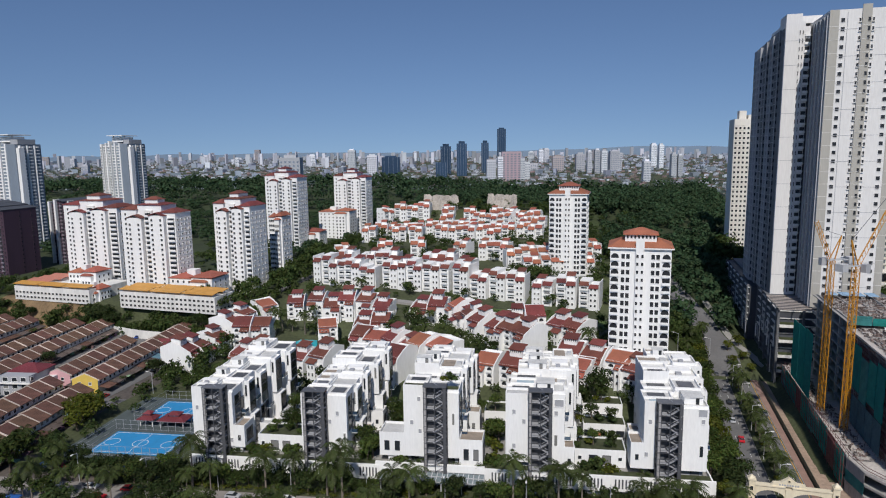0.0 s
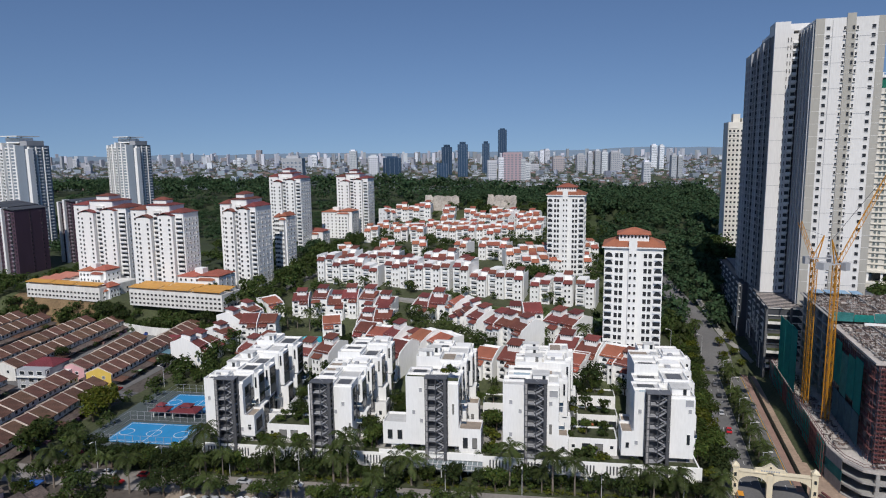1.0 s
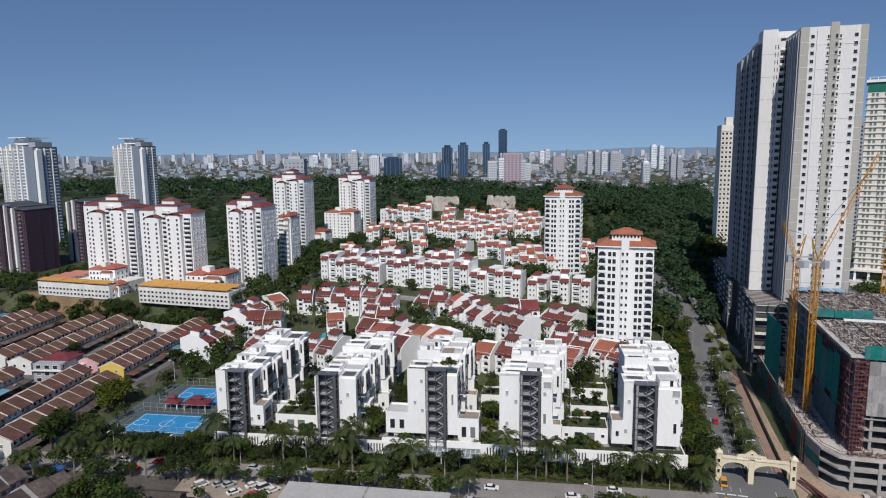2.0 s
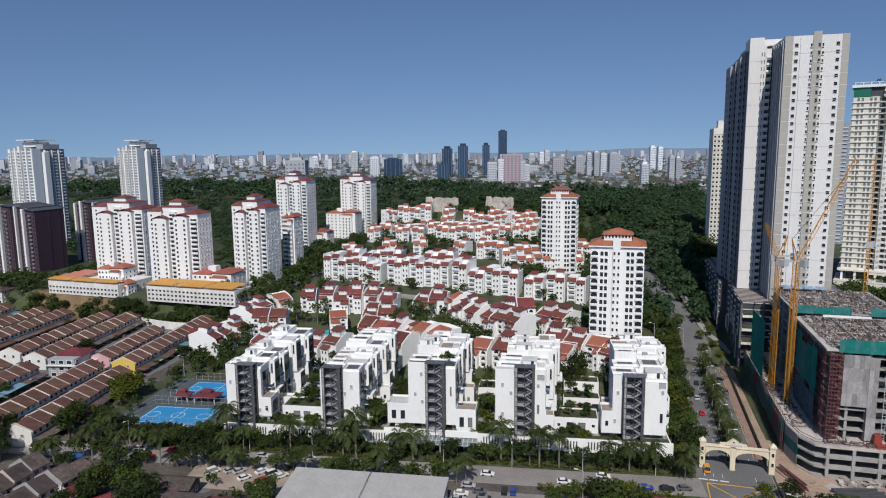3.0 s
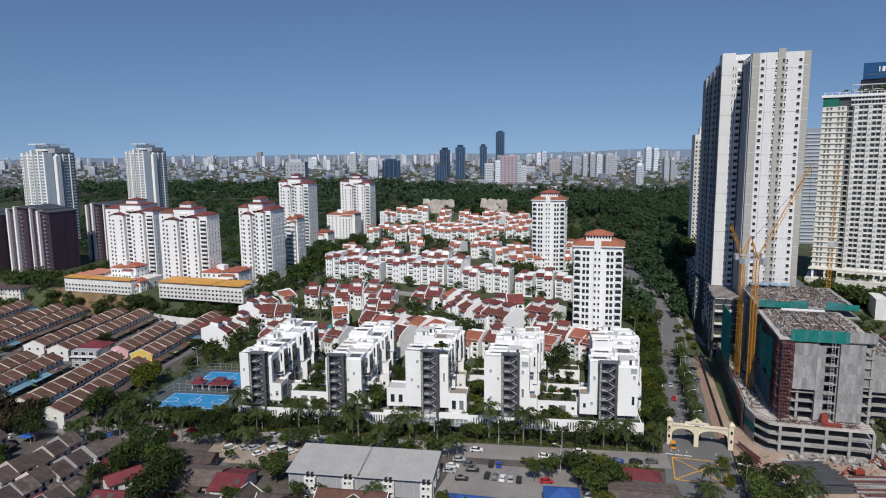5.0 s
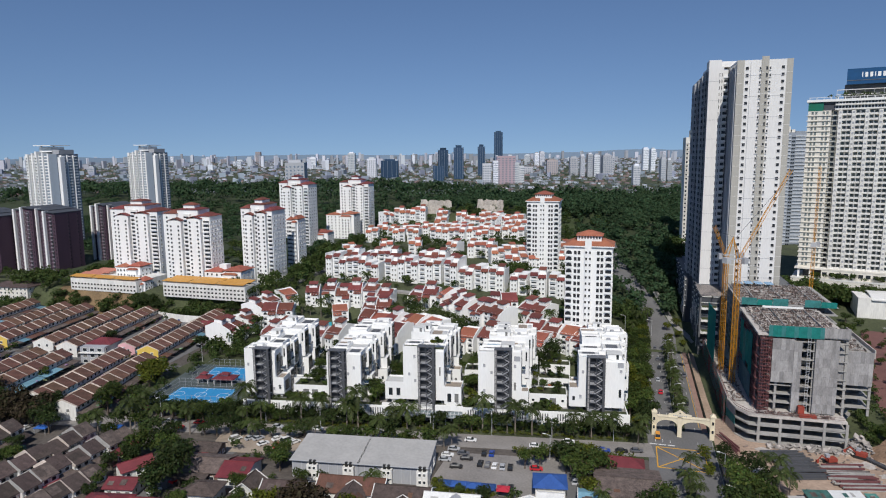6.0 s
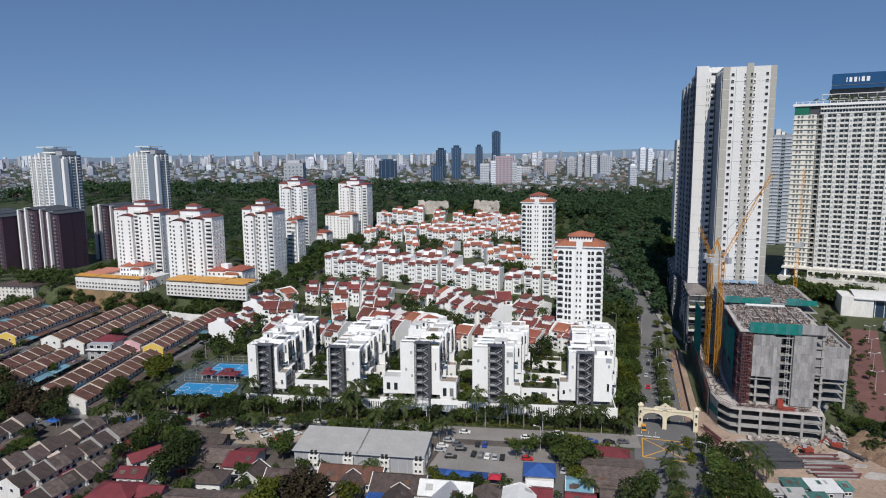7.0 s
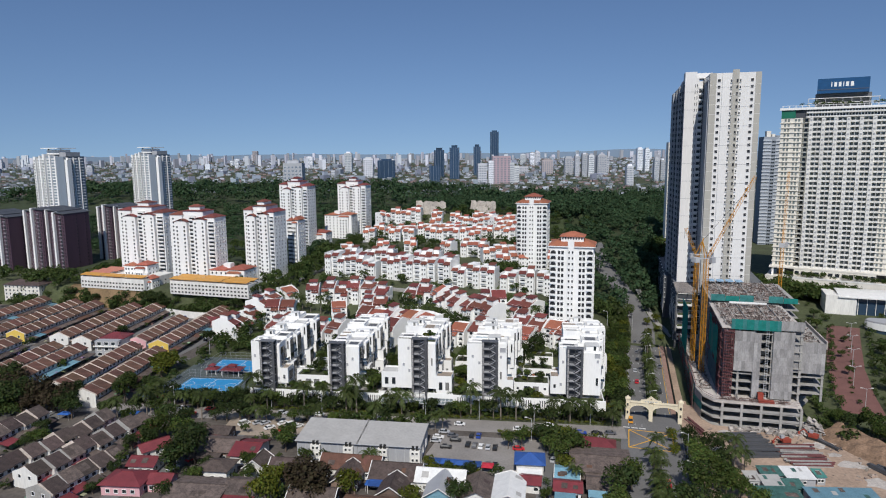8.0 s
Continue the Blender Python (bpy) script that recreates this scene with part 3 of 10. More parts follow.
def roof_cell(t, x0, y0, x1, y1, h, rnd):
    """A flat roof terrace with a low parapet and what stands on it: stair head, dark panel, deck, planter or skylight."""
    bm = bmesh.new()
    rim(bm, x0, y0, x1, y1, h, 0.75, 0.24)
    part("parapet", bm, WHITE, t)
    kind = rnd.choice(("head", "panel", "plain", "panel", "deck", "skylight", "panel", "planter", "low") if y0 < 17 else ("head", "panel", "plain", "plain", "deck", "plain", "low", "low"))
    one_box("roof_deck", t, rnd.choice((ROOFTILE, ROOFTILE, OLDWHITE, FLATROOF)), x0 + 0.25, y0 + 0.25, h + 0.004, x1 - 0.25, y1 - 0.25, h + 0.12)
    w, d = x1 - x0, y1 - y0
    if kind == "head":
        a = rnd.choice((0.08, 0.34))
        one_box("stair_head", t, WHITE, x0 + w * a, y0 + d * 0.3, h + 0.124, x0 + w * (a + 0.56), y0 + d * 0.9, h + 2.1)
        one_box("head_roof", t, ROOFTILE, x0 + w * (a - 0.03), y0 + d * 0.27, h + 2.104, x0 + w * (a + 0.59), y0 + d * 0.93, h + 2.25)
        windows(t, (x0 + w * a, y0 + d * 0.3), (x0 + w * (a + 0.56), y0 + d * 0.3), [0.7], [h + 1.1], 0.8, 1.6, GLASS, DARKP, name="roof_door")
    elif kind == "panel":
        one_box("roof_panel", t, DARKROOF, x0 + w * 0.2, y0 + d * 0.2, h + 0.30, x0 + w * 0.8, y0 + d * 0.75, h + 0.42)
        one_box("panel_frame", t, LIGHTSTEEL, x0 + w * 0.24, y0 + d * 0.25, h + 0.124, x0 + w * 0.76, y0 + d * 0.7, h + 0.296)
    elif kind == "deck":
        one_box("timber_deck", t, TIMBERDECK, x0 + 0.4, y0 + 0.4, h + 0.124, x0 + w * 0.6, y1 - 0.4, h + 0.24, "weathered timber decking")
        one_box("roof_unit", t, LIGHTSTEEL, x0 + w * 0.7, y0 + d * 0.4, h + 0.124, x0 + w * 0.9, y0 + d * 0.6, h + 1.0, "air conditioning unit")
    elif kind == "planter":
        one_box("planter", t, GRASS, x0 + 0.4, y0 + 0.4, h + 0.124, x1 - 0.4, y0 + d * 0.35, h + 0.8, "green clipped roof planting")
    elif kind == "skylight":
        one_box("skylight", t, PALEROOFGLASS, x0 + w * 0.2, y0 + d * 0.3, h + 0.124, x0 + w * 0.75, y0 + d * 0.7, h + 0.4, "pale glass skylight")
    elif kind == "low":
        one_box("roof_box", t, WHITE, x0 + w * 0.12, y0 + d * 0.5, h + 0.124, x0 + w * 0.88, y1 - 0.25, h + 0.95)
        one_box("roof_unit", t, GREYP, x0 + w * 0.3, y0 + d * 0.2, h + 0.124, x0 + w * 0.5, y0 + d * 0.4, h + 0.9, "air conditioning unit")


PALEROOFGLASS = mat("pale_skylight_glass", (0.42, 0.52, 0.56), 0.2, 0.1)


def glazed_bay(t, x0, y0, z0, x1, y1, z1, floors):
    """A white box standing out of the wall, its end closed by tall dark glazing between slim floor edges."""
    one_box("bay", t, WHITE, x0, y0, z0, x1, y1, z1)
    st = (z1 - z0 - 0.7) / floors
    windows(t, (x1, y0), (x1, y1), [0.5], [z0 + 0.4 + st * (k + 0.5) for k in range(floors)], y1 - y0 - 0.55, st - 0.28, GLASS, DARKP, name="bay_window")


def balcony(t, x0, y0, x1, y1, z):
    one_box("balcony", t, WHITE, x0, y0, z - 0.2, x1, y1, z)
    bm = bmesh.new()
    box(bm, x1 - 0.08, y0, z + 0.004, x1, y1, z + 1.05)
    box(bm, x0, y0, z + 0.004, x1 - 0.084, y0 + 0.08, z + 1.05)
    part("balustrade", bm, BLUEGLASS, t, "dark glass balustrade")


def townhouse_block(u, mods, wings, stair_u, stair_z, seed, slits):
    """Villas one behind another: white boxes stepping in and out, glazed bays and balconies on the garden side."""
    rnd = random.Random(seed + 40)
    zb = 5.2
    t = thing("townhouse_block", "white block of stepped modern townhouses with dark glazing", "townhouse", at(*row_pt(u, 3.0), 0, ROW_A), "white blocks on the podium")
    for i, (y0, y1, xl, xr, h) in enumerate(mods):
        c = xr - (1.6 if i else 0.0)
        mid = xl + (c - xl) * rnd.uniform(0.42, 0.6)
        ha, hb = (h, h - rnd.uniform(0.5, 1.6)) if (i + seed) % 2 else (h - rnd.uniform(0.4, 1.3), h)
        one_box("wall", t, WHITE, xl, y0, zb if i else zb + 2.4, mid, y1, ha)
        one_box("wall", t, WHITE, mid, y0 + (0.0 if i == 0 else rnd.uniform(-0.5, 0.6)), zb if i else zb + 2.4, c, y1 - 0.01, hb)
        ym = y0 + (y1 - y0) * rnd.uniform(0.4, 0.6)
        roof_cell(t, xl, y0, mid, ym, ha, rnd)
        roof_cell(t, xl, ym + 0.01, mid, y1, ha, rnd)
        roof_cell(t, mid, y0 + 0.6, c, y1 - 0.02, hb, rnd)
        # the garden side: an upper and a lower glazed bay and a dark recess with balconies between two villas
        d = y1 - y0
        top, cut = hb - rnd.uniform(0.0, 0.8), zb + (hb - zb) * rnd.uniform(0.46, 0.56)
        if i:
            glazed_bay(t, c, y0 + 0.2, cut, xr, y0 + d * 0.56, top, 3)
            glazed_bay(t, c, y0 + (0.8 if i % 2 else 0.0), zb + (2.6 if (i + seed) % 2 else 0.0), xr + (1.1 if i % 2 else -0.5), y0 + d * (0.62 if i % 2 else 0.5), cut - 0.5, 2)
            bm = bmesh.new()
            rim(bm, c, y0 + 0.2, xr, y0 + d * 0.56, top, 0.5, 0.16)
            part("parapet", bm, WHITE, t)
            windows(t, (c, y0 + 0.2), (xr, y0 + 0.2), [0.35], [top - 2.6], 0.5, 3.4, GLASS, DARKP, name="slit_window")
        else:
            windows(t, (c, y0), (c, y1), [0.45], [top - 2.6, top - 6.2, top - 9.8], d * 0.5, 3.1, GLASS, DARKP, name="bay_window")
            balcony(t, c, y0 + d * 0.72, c + 1.5, y1 - 0.1, top - 8.0)
        n = 3
        for k in range(n):
            z = zb + 0.6 + k * (top - zb - 2.0) / n
            windows(t, (c, y0 + d * 0.6), (c, y1 - 0.1), [0.5], [z + 2.0], d * 0.3, 3.8, GLASS, DARKP, name="recess_glazing")
            if k and (k + i) % 2:
                balcony(t, c, y0 + d * 0.6, c + rnd.uniform(1.2, 2.2), y1 - 0.15, z)
        # small square openings in the closed side
        if seed > 3:
            windows(t, (xl, y1), (xl, y0), [0.4], [zb + 5.0, zb + 10.5, zb + 16.0], 0.8, 1.3, GLASS, WHITE, name="side_window")
    # low wings beside the front, with roof terraces
    for x0, y0, z0, x1, y1, z1 in wings:
        one_box("wing", t, WHITE, x0, y0, z0, x1, y1, z1)
        bm = bmesh.new()
        rim(bm, x0, y0, x1, y1, z1, 0.8, 0.2)
        part("parapet", bm, WHITE, t)
        one_box("roof_deck", t, rnd.choice((TIMBERDECK, FLATROOF)), x0 + 0.21, y0 + 0.21, z1 + 0.004, x1 - 0.21, y1 - 0.21, z1 + 0.1)
        windows(t, (x1, y0), (x1, y1), [0.5], [z0 + (z1 - z0) * 0.5], (y1 - y0) * 0.6, (z1 - z0) * 0.62, GLASS, DARKP, name="bay_window")
        windows(t, (x0, y0), (x1, y0), [0.3, 0.72] if x1 - x0 > 5 else [0.5], [z0 + (z1 - z0) * 0.5], 1.3 if x1 - x0 > 5 else 0.8, (z1 - z0) * (0.42 if x1 - x0 > 5 else 0.2), GLASS, DARKP)
    # the front: grey slatted vents and small windows
    y0, y1, xl, xr, h = mods[0]
    for x, z, w, hh in slits:
        windows(t, (0, y0), (1, y0), [x], [z], w, hh, GREYP if hh < 2.2 else GLASS, WHITE)
    one_box("recessed_wall", t, GREYP, xl + 0.8, y0 + 1.6, zb, xr - 0.6, y1, zb + 2.4)
    windows(t, (xl + 0.8, y0 + 1.6), (xr - 0.6, y0 + 1.6), [0.14, 0.86], [zb + 1.25], 2.2, 2.0, GLASS, DARKP)
    stair_tower(*row_pt(stair_u, -0.4), 0.0, stair_z)


townhouse_block(0.3, ((0, 8, 0, 13.0, 25.4), (8, 16, 0.8, 14.8, 25.6), (16, 25, 0.4, 15.2, 25.8), (25, 34, 1.6, 16.6, 27.0), (34, 44, 3.0, 18.4, 28.2)),
                ((13.0, 0.0, 7.4, 16.4, 7.0, 13.6), (10.0, 0.6, 5.2, 15.2, 5.0, 7.39), (15.2, 12, 5.2, 19.2, 16, 9.4)), 5.5, 27.0, 1, ((1.6, 19.5, 0.9, 1.3), (11.6, 20.4, 0.9, 1.3), (14.8, 10.0, 0.9, 1.3), (12.2, 9.6, 0.9, 1.3)))
townhouse_block(35.0, ((0, 8, 0, 14.0, 25.0), (8, 17, 0.8, 15.2, 25.0), (17, 25, 1.0, 16.0, 25.8), (25, 34, 2.0, 17.6, 27.6), (34, 43, 4.0, 19.2, 28.4)),
                ((14.0, 9, 5.2, 18.4, 14, 10.6), (15.4, 22, 5.2, 19.6, 27, 11.0)), 36.7, 27.2, 2, ((11.2, 19.6, 0.9, 1.3), (8.8, 17.0, 0.9, 1.3), (11.4, 9.2, 0.9, 1.3), (13.2, 12.0, 0.6, 3.0)))
townhouse_block(66.2, ((0, 9, 0, 16.2, 28.6), (9, 17, 1.0, 16.4, 27.4), (17, 26, 0.2, 16.8, 29.6), (26, 35, 1.4, 17.8, 28.0), (35, 44, 2.0, 18.2, 27.4)),
                ((-7.4, 0.0, 7.4, 0.0, 8, 13.8), (-5.0, 0.6, 5.2, 0.0, 6, 7.39), (16.2, 0.0, 5.2, 23.0, 7.5, 12.6), (16.4, 20, 5.2, 20.4, 26, 13.0)), 72.6, 30.0, 3, ((4.6, 25.2, 0.9, 1.3), (2.4, 18.0, 0.9, 1.3), (4.8, 15.4, 0.9, 1.3), (14.6, 19.5, 0.6, 3.4)))
townhouse_block(95.8, ((0, 8, 0, 16.6, 28.2), (8, 17, 1.0, 19.4, 27.6), (17, 26, 3.0, 20.6, 29.4), (26, 35, 4.0, 21.8, 28.6), (35, 44, 4.2, 22.2, 27.4)),
                ((16.6, 0.0, 5.2, 19.4, 6.0, 12.0),), 102.3, 29.8, 4, ((2.4, 22.6, 0.9, 1.3), (5.2, 19.8, 0.9, 1.3), (2.4, 12.4, 0.9, 1.3), (15.0, 25.6, 2.4, 2.0), (14.2, 22.6, 0.9, 1.3), (14.2, 14.6, 0.8, 3.2)))
townhouse_block(134.0, ((0, 9, 0, 17.0, 26.6), (9, 18, 1.2, 18.6, 27.4), (18, 27, 2.2, 19.6, 29.2), (27, 36, 2.4, 21.2, 29.0), (36, 44, 6.0, 21.2, 28.6)),
                ((-3.4, 0.0, 7.6, 0.0, 7.5, 14.4), (-2.0, 14, 5.2, 1.2, 19, 12.0)), 137.0, 28.0, 5, ((1.6, 21.4, 0.9, 1.3), (15.6, 22.0, 0.9, 1.3), (15.4, 24.4, 2.2, 2.0), (15.4, 13.4, 0.9, 3.2), (0.8, 11.8, 0.9, 1.3)))


CANOPYGLASS = mat("frosted_canopy_glass", (0.17, 0.21, 0.22), 0.25, 0.2, 0.5, 3.0)


def podium():
    t = thing("podium", "long white podium under the townhouse blocks, slotted parapet", "podium", at(RO.x, RO.y, 0, ROW_A))
    # grey instead of white: the ground floor's shade is in the colour
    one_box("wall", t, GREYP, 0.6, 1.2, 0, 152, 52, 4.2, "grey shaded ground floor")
    one_box("deck", t, PAVING, 0.3, 0.8, 4.2, 152.5, 52.5, 5.2)
    for u0, u1, za, zb in ((0, 60, 1.2, 5.6), (90, 153, 1.8, 6.2)):
        one_box("parapet_wall", t, WHITE, u0, 0, za, u1, 0.7, zb)
        # groups of upright slots
        k, n = u0 + 2.0, 0
        while k < u1 - 1.5:
            if n % 9 < 6:
                one_box("slot", t, DARKP, k, -0.04, za + 0.9, k + 0.42, 0.004, zb - 0.8)
            k += 0.95
            n += 1
        one_box("planter", t, GRASS, u0 + 0.5, 0.9, zb - 0.9, u1 - 0.5, 3.6, zb - 0.1, "green clipped planting")
    # ground floor columns and shop windows
    for i in range(31):
        one_box("column", t, WHITE, i * 5.0 + 0.2, 0.5, 0, i * 5.0 + 0.8, 1.1, 2.0)
    windows(t, (0.6, 1.2), (152, 1.2), steps(0.03, 0.97, 28), [1.2], 3.6, 1.8, BLUEGLASS, DARKP, name="shop_window")
    # glazed canopy over the entrance
    one_box("fascia", t, WHITE, 58, 0.2, 4.5, 90, 1.0, 6.6)
    for y in (-4.6, -2.2):
        one_box("canopy_beam", t, LIGHTSTEEL, 60, y, 3.72 + (y + 4.6) * 0.145, 90, y + 0.2, 3.9 + (y + 4.6) * 0.145)
    for i in range(6):
        one_box("canopy_post", t, LIGHTSTEEL, 60.5 + i * 5.8, -4.3, 0, 60.8 + i * 5.8, -4.0, 3.5)
    one_box("shop_front", t, mat("blue_shop_front", (0.04, 0.24, 0.40), 0.4, 0.2), 92, 0.9, 0.2, 101, 1.1, 2.4, "blue shop front")
    bm = bmesh.new()
    slab_roof(bm, ((60, -4.6, 3.6), (90, -4.6, 3.6)), ((60, 0.2, 4.3), (90, 0.2, 4.3)), 0.1)
    part("canopy", bm, CANOPYGLASS, t, "glazed entrance canopy")
    for i in range(21):
        bm = bmesh.new()
        bar(bm, (60 + i * 1.5, -4.7, 3.72), (60 + i * 1.5, 0.2, 4.42), 0.10)
        part("canopy_rafter", bm, LIGHTSTEEL, t)
    one_box("edge_wall", t, WHITE, 152.0, 0.8, 5.2, 152.4, 50, 6.2)
    # end wall patches below the second-last stair
    one_box("pier", t, WHITE, 101.5, -0.6, 0, 109.2, 0.0, 2.2)


podium()


def garden_villa(u, v, w, d, z0, h, label, seed):
    """A low white house between the blocks, with wide dark openings."""
    t = thing("garden_villa", label, "house", at(*row_pt(u, v), z0, ROW_A), "low houses between the blocks")
    one_box("wall", t, WHITE, 0, 0, 0, w, d, h)
    bm = bmesh.new()
    rim(bm, 0, 0, w, d, h, 0.8, 0.25)
    part("parapet", bm, WHITE, t)
    one_box("roof_garden", t, GRASS if seed % 2 else FLATROOF, 0.25, 0.25, h + 0.004, w - 0.25, d - 0.25, h + 0.3)
    n = max(2, int(w / 3.4))
    for i, s in enumerate(steps(1.6 / w, 1 - 1.6 / w, n)):
        big = (i + seed) % 3 != 1
        windows(t, (0, 0), (w, 0), [s], [2.1 if big else 2.6], 2.2 if big else 1.0, 2.7 if big else 1.0, GLASS, DARKP if big else WHITE)


VILLA = "low white garden house with a planted roof"
garden_villa(19.6, 6, 14.4, 9, 5.2, 4.6, VILLA, 1)
garden_villa(20.6, 22, 8.0, 8, 5.2, 5.0, VILLA, 2)
garden_villa(87.5, 30, 8.0, 9, 5.2, 5.4, VILLA, 3)
garden_villa(115.4, 7.5, 14.6, 9, 5.2, 4.4, VILLA, 1)
garden_villa(119.0, 25, 13.0, 7, 5.2, 4.8, VILLA, 3)
garden_villa(119.6, 38, 13.0, 7, 5.2, 6.4, VILLA, 5)
for v, z in ((19.5, 8.4), (33.5, 10.6)):
    bm = bmesh.new()
    for i in range(7):
        box(bm, 0, i * 0.7, 0, 1.3, 5.0, 0.45 * (i + 1))
    solid("garden_stair", bm, mat("terracotta_paint", (0.36, 0.13, 0.07), 0.8), "terracotta garden stair between planted terraces", "stair", at(*row_pt(123.0, v), 5.2, ROW_A))


# ---- the high-rise beside the avenue, on its podium ----
def levels(z0, n, step):
    return [z0 + step * i for i in range(n)]


# slate grey, darkened for the shade on the tower's side
SIDEGREY = mat("shaded_slate_grey", (0.20, 0.205, 0.215), 0.8, 0.12, 0.2, 2.0, streak=4)


def lines(name, parent, material, spans, zs, h=0.14):
    """Level joints or ledges at many heights, joined into one part."""
    bm = bmesh.new()
    for z in zs:
        for xa, ya, xb, yb in spans:
            box(bm, xa, ya, z - h / 2, xb, yb, z + h / 2)
    return tagged(part(name, bm, material, parent), kind="stuff")


def avenue_tower():
    t = thing("apartment_tower", "tall white and taupe apartment tower with window strips", "apartment tower", at(60.5, 314, 33))
    H, F, step = 112.0, 34, 3.24
    x0, x1, yf, yl = 9.2, 33.0, -29.0, -6.0
    one_box("main_wall", t, TOWERWHITE, x0, yf, 0, x1, 12, H)
    one_box("left_wall", t, TOWERWHITE, -1.0, yl, 0, 6.2, 24, H + 1.2)
    one_box("balcony_wall", t, TOWERWHITE, 6.2, yl + 0.4, 0, 8.3, 20, H - 0.6)
    # recess wall coloured charcoal, which puts its shade into the paint
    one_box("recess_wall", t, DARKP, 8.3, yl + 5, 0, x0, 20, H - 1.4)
    one_box("roof_plant", t, TOWERWHITE, -0.98, yl + 0.02, H + 1.2, 5.0, 6, H + 4.4)
    one_box("roof_plant", t, TOWERWHITE, 4.0, -2, H + 1.2, x0 + 4, 9, H + 4.0)
    bm = bmesh.new()
    rim(bm, x0, yf, x1, 12, H, 0.9, 0.4)
    part("parapet", bm, TOWERWHITE, t)
    # the side steps back in dark slate folds, shade in the colour, with pale ribs and ledges
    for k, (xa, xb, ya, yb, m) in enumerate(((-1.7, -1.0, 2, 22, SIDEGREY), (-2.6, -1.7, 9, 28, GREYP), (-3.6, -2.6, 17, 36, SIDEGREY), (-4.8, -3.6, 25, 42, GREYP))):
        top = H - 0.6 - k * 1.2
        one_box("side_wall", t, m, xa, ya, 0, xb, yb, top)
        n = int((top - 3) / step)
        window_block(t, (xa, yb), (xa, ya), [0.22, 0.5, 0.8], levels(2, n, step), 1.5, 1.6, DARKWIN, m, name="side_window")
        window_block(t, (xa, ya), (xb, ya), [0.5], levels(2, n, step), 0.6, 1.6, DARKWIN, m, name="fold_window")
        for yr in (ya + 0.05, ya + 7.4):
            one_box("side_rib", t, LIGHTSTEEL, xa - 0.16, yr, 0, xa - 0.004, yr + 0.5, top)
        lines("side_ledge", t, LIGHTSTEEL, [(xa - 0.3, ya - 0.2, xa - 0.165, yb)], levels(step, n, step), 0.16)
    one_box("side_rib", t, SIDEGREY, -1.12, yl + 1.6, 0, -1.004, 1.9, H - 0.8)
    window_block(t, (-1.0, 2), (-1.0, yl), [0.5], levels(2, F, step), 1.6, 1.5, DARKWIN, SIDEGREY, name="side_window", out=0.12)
    # taupe upright strips
    for xa, xb, p in ((x0 - 0.1, 12.3, 0.12), (19.8, 22.9, 0.5), (30.6, x1 + 0.3, 0.12)):
        one_box("strip", t, TAUPE, xa, yf - p, 0, xb, yf - 0.004, H + (2.4 if xa == 19.8 else 0.95))
        lines("strip_joint", t, OLDWHITE, [(xa, yf - p - 0.06, xb, yf - p - 0.004)], levels(step * 1.5, F // 3 * 2, step * 1.5), 0.13)
    window_block(t, (0, yf), (1, yf), [13.6, 29.1], levels(2.2, F, step), 1.3, 1.4, DARKWIN, TOWERWHITE)
    one_box("downpipe", t, GREYP, 15.0, yf - 0.1, 0, 15.16, yf - 0.004, H)
    # dark notches at both sides of the middle strip
    window_block(t, (0, yf), (1, yf), [19.25, 23.6], levels(2.0, F, step), 0.62, 1.25, DARKWIN, TOWERWHITE, name="notch_window")
    lines("notch_ledge", t, TOWERWHITE, [(18.8, yf - 0.45, 19.8, yf - 0.004), (22.95, yf - 0.45, 24.0, yf - 0.004)], levels(1.1, F, step), 0.16)
    window_block(t, (0, yf - 0.5), (1, yf - 0.5), [22.1], levels(2.0, F, step), 0.8, 1.5, DARKWIN, TAUPE, name="strip_window")
    window_block(t, (0, yl), (1, yl), [4.3, 5.4], levels(2.0, F, step), 0.3, 1.7, DARKWIN, TOWERWHITE, name="slit_window")
    # the flank of the main part beside the recess: slate ribs darkened for shade, pale pipes and windows
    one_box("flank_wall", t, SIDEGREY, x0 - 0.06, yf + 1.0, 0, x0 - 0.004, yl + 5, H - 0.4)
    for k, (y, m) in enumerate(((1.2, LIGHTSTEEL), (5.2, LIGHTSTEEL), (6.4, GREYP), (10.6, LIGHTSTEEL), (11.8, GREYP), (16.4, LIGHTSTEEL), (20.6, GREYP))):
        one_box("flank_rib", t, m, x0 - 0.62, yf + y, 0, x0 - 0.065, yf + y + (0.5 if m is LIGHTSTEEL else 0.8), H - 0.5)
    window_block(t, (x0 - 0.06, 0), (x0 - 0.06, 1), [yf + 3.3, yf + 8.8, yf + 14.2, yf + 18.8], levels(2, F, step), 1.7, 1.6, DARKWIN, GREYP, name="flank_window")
    lines("flank_ledge", t, LIGHTSTEEL, [(x0 - 0.3, yf + 1.8, x0 - 0.065, yl + 4)], levels(0.9, F, step), 0.14)
    # windows and white balcony fronts beside the recess
    window_block(t, (6.2, yl + 0.4), (8.3, yl + 0.4), [0.5], levels(2.2, F - 1, step), 1.7, 1.45, DARKWIN, OLDWHITE, name="balcony_glazing")
    lines("balcony_front", t, WHITE, [(6.25, yl - 0.3, 8.4, yl + 0.396)], levels(0.9, F, step), 0.9)
    # joints every third floor
    lines("joint", t, GREYP, [(12.4, yf - 0.05, 18.7, yf - 0.004), (24.1, yf - 0.05, 30.5, yf - 0.004), (-0.95, yl - 0.05, 6.1, yl - 0.004)], levels(8.6, 11, 3 * step), 0.13)


avenue_tower()


DARKCONC = mat("dark_concrete", (0.13, 0.135, 0.14), 0.8, 0.25, 0.2, 2.0)


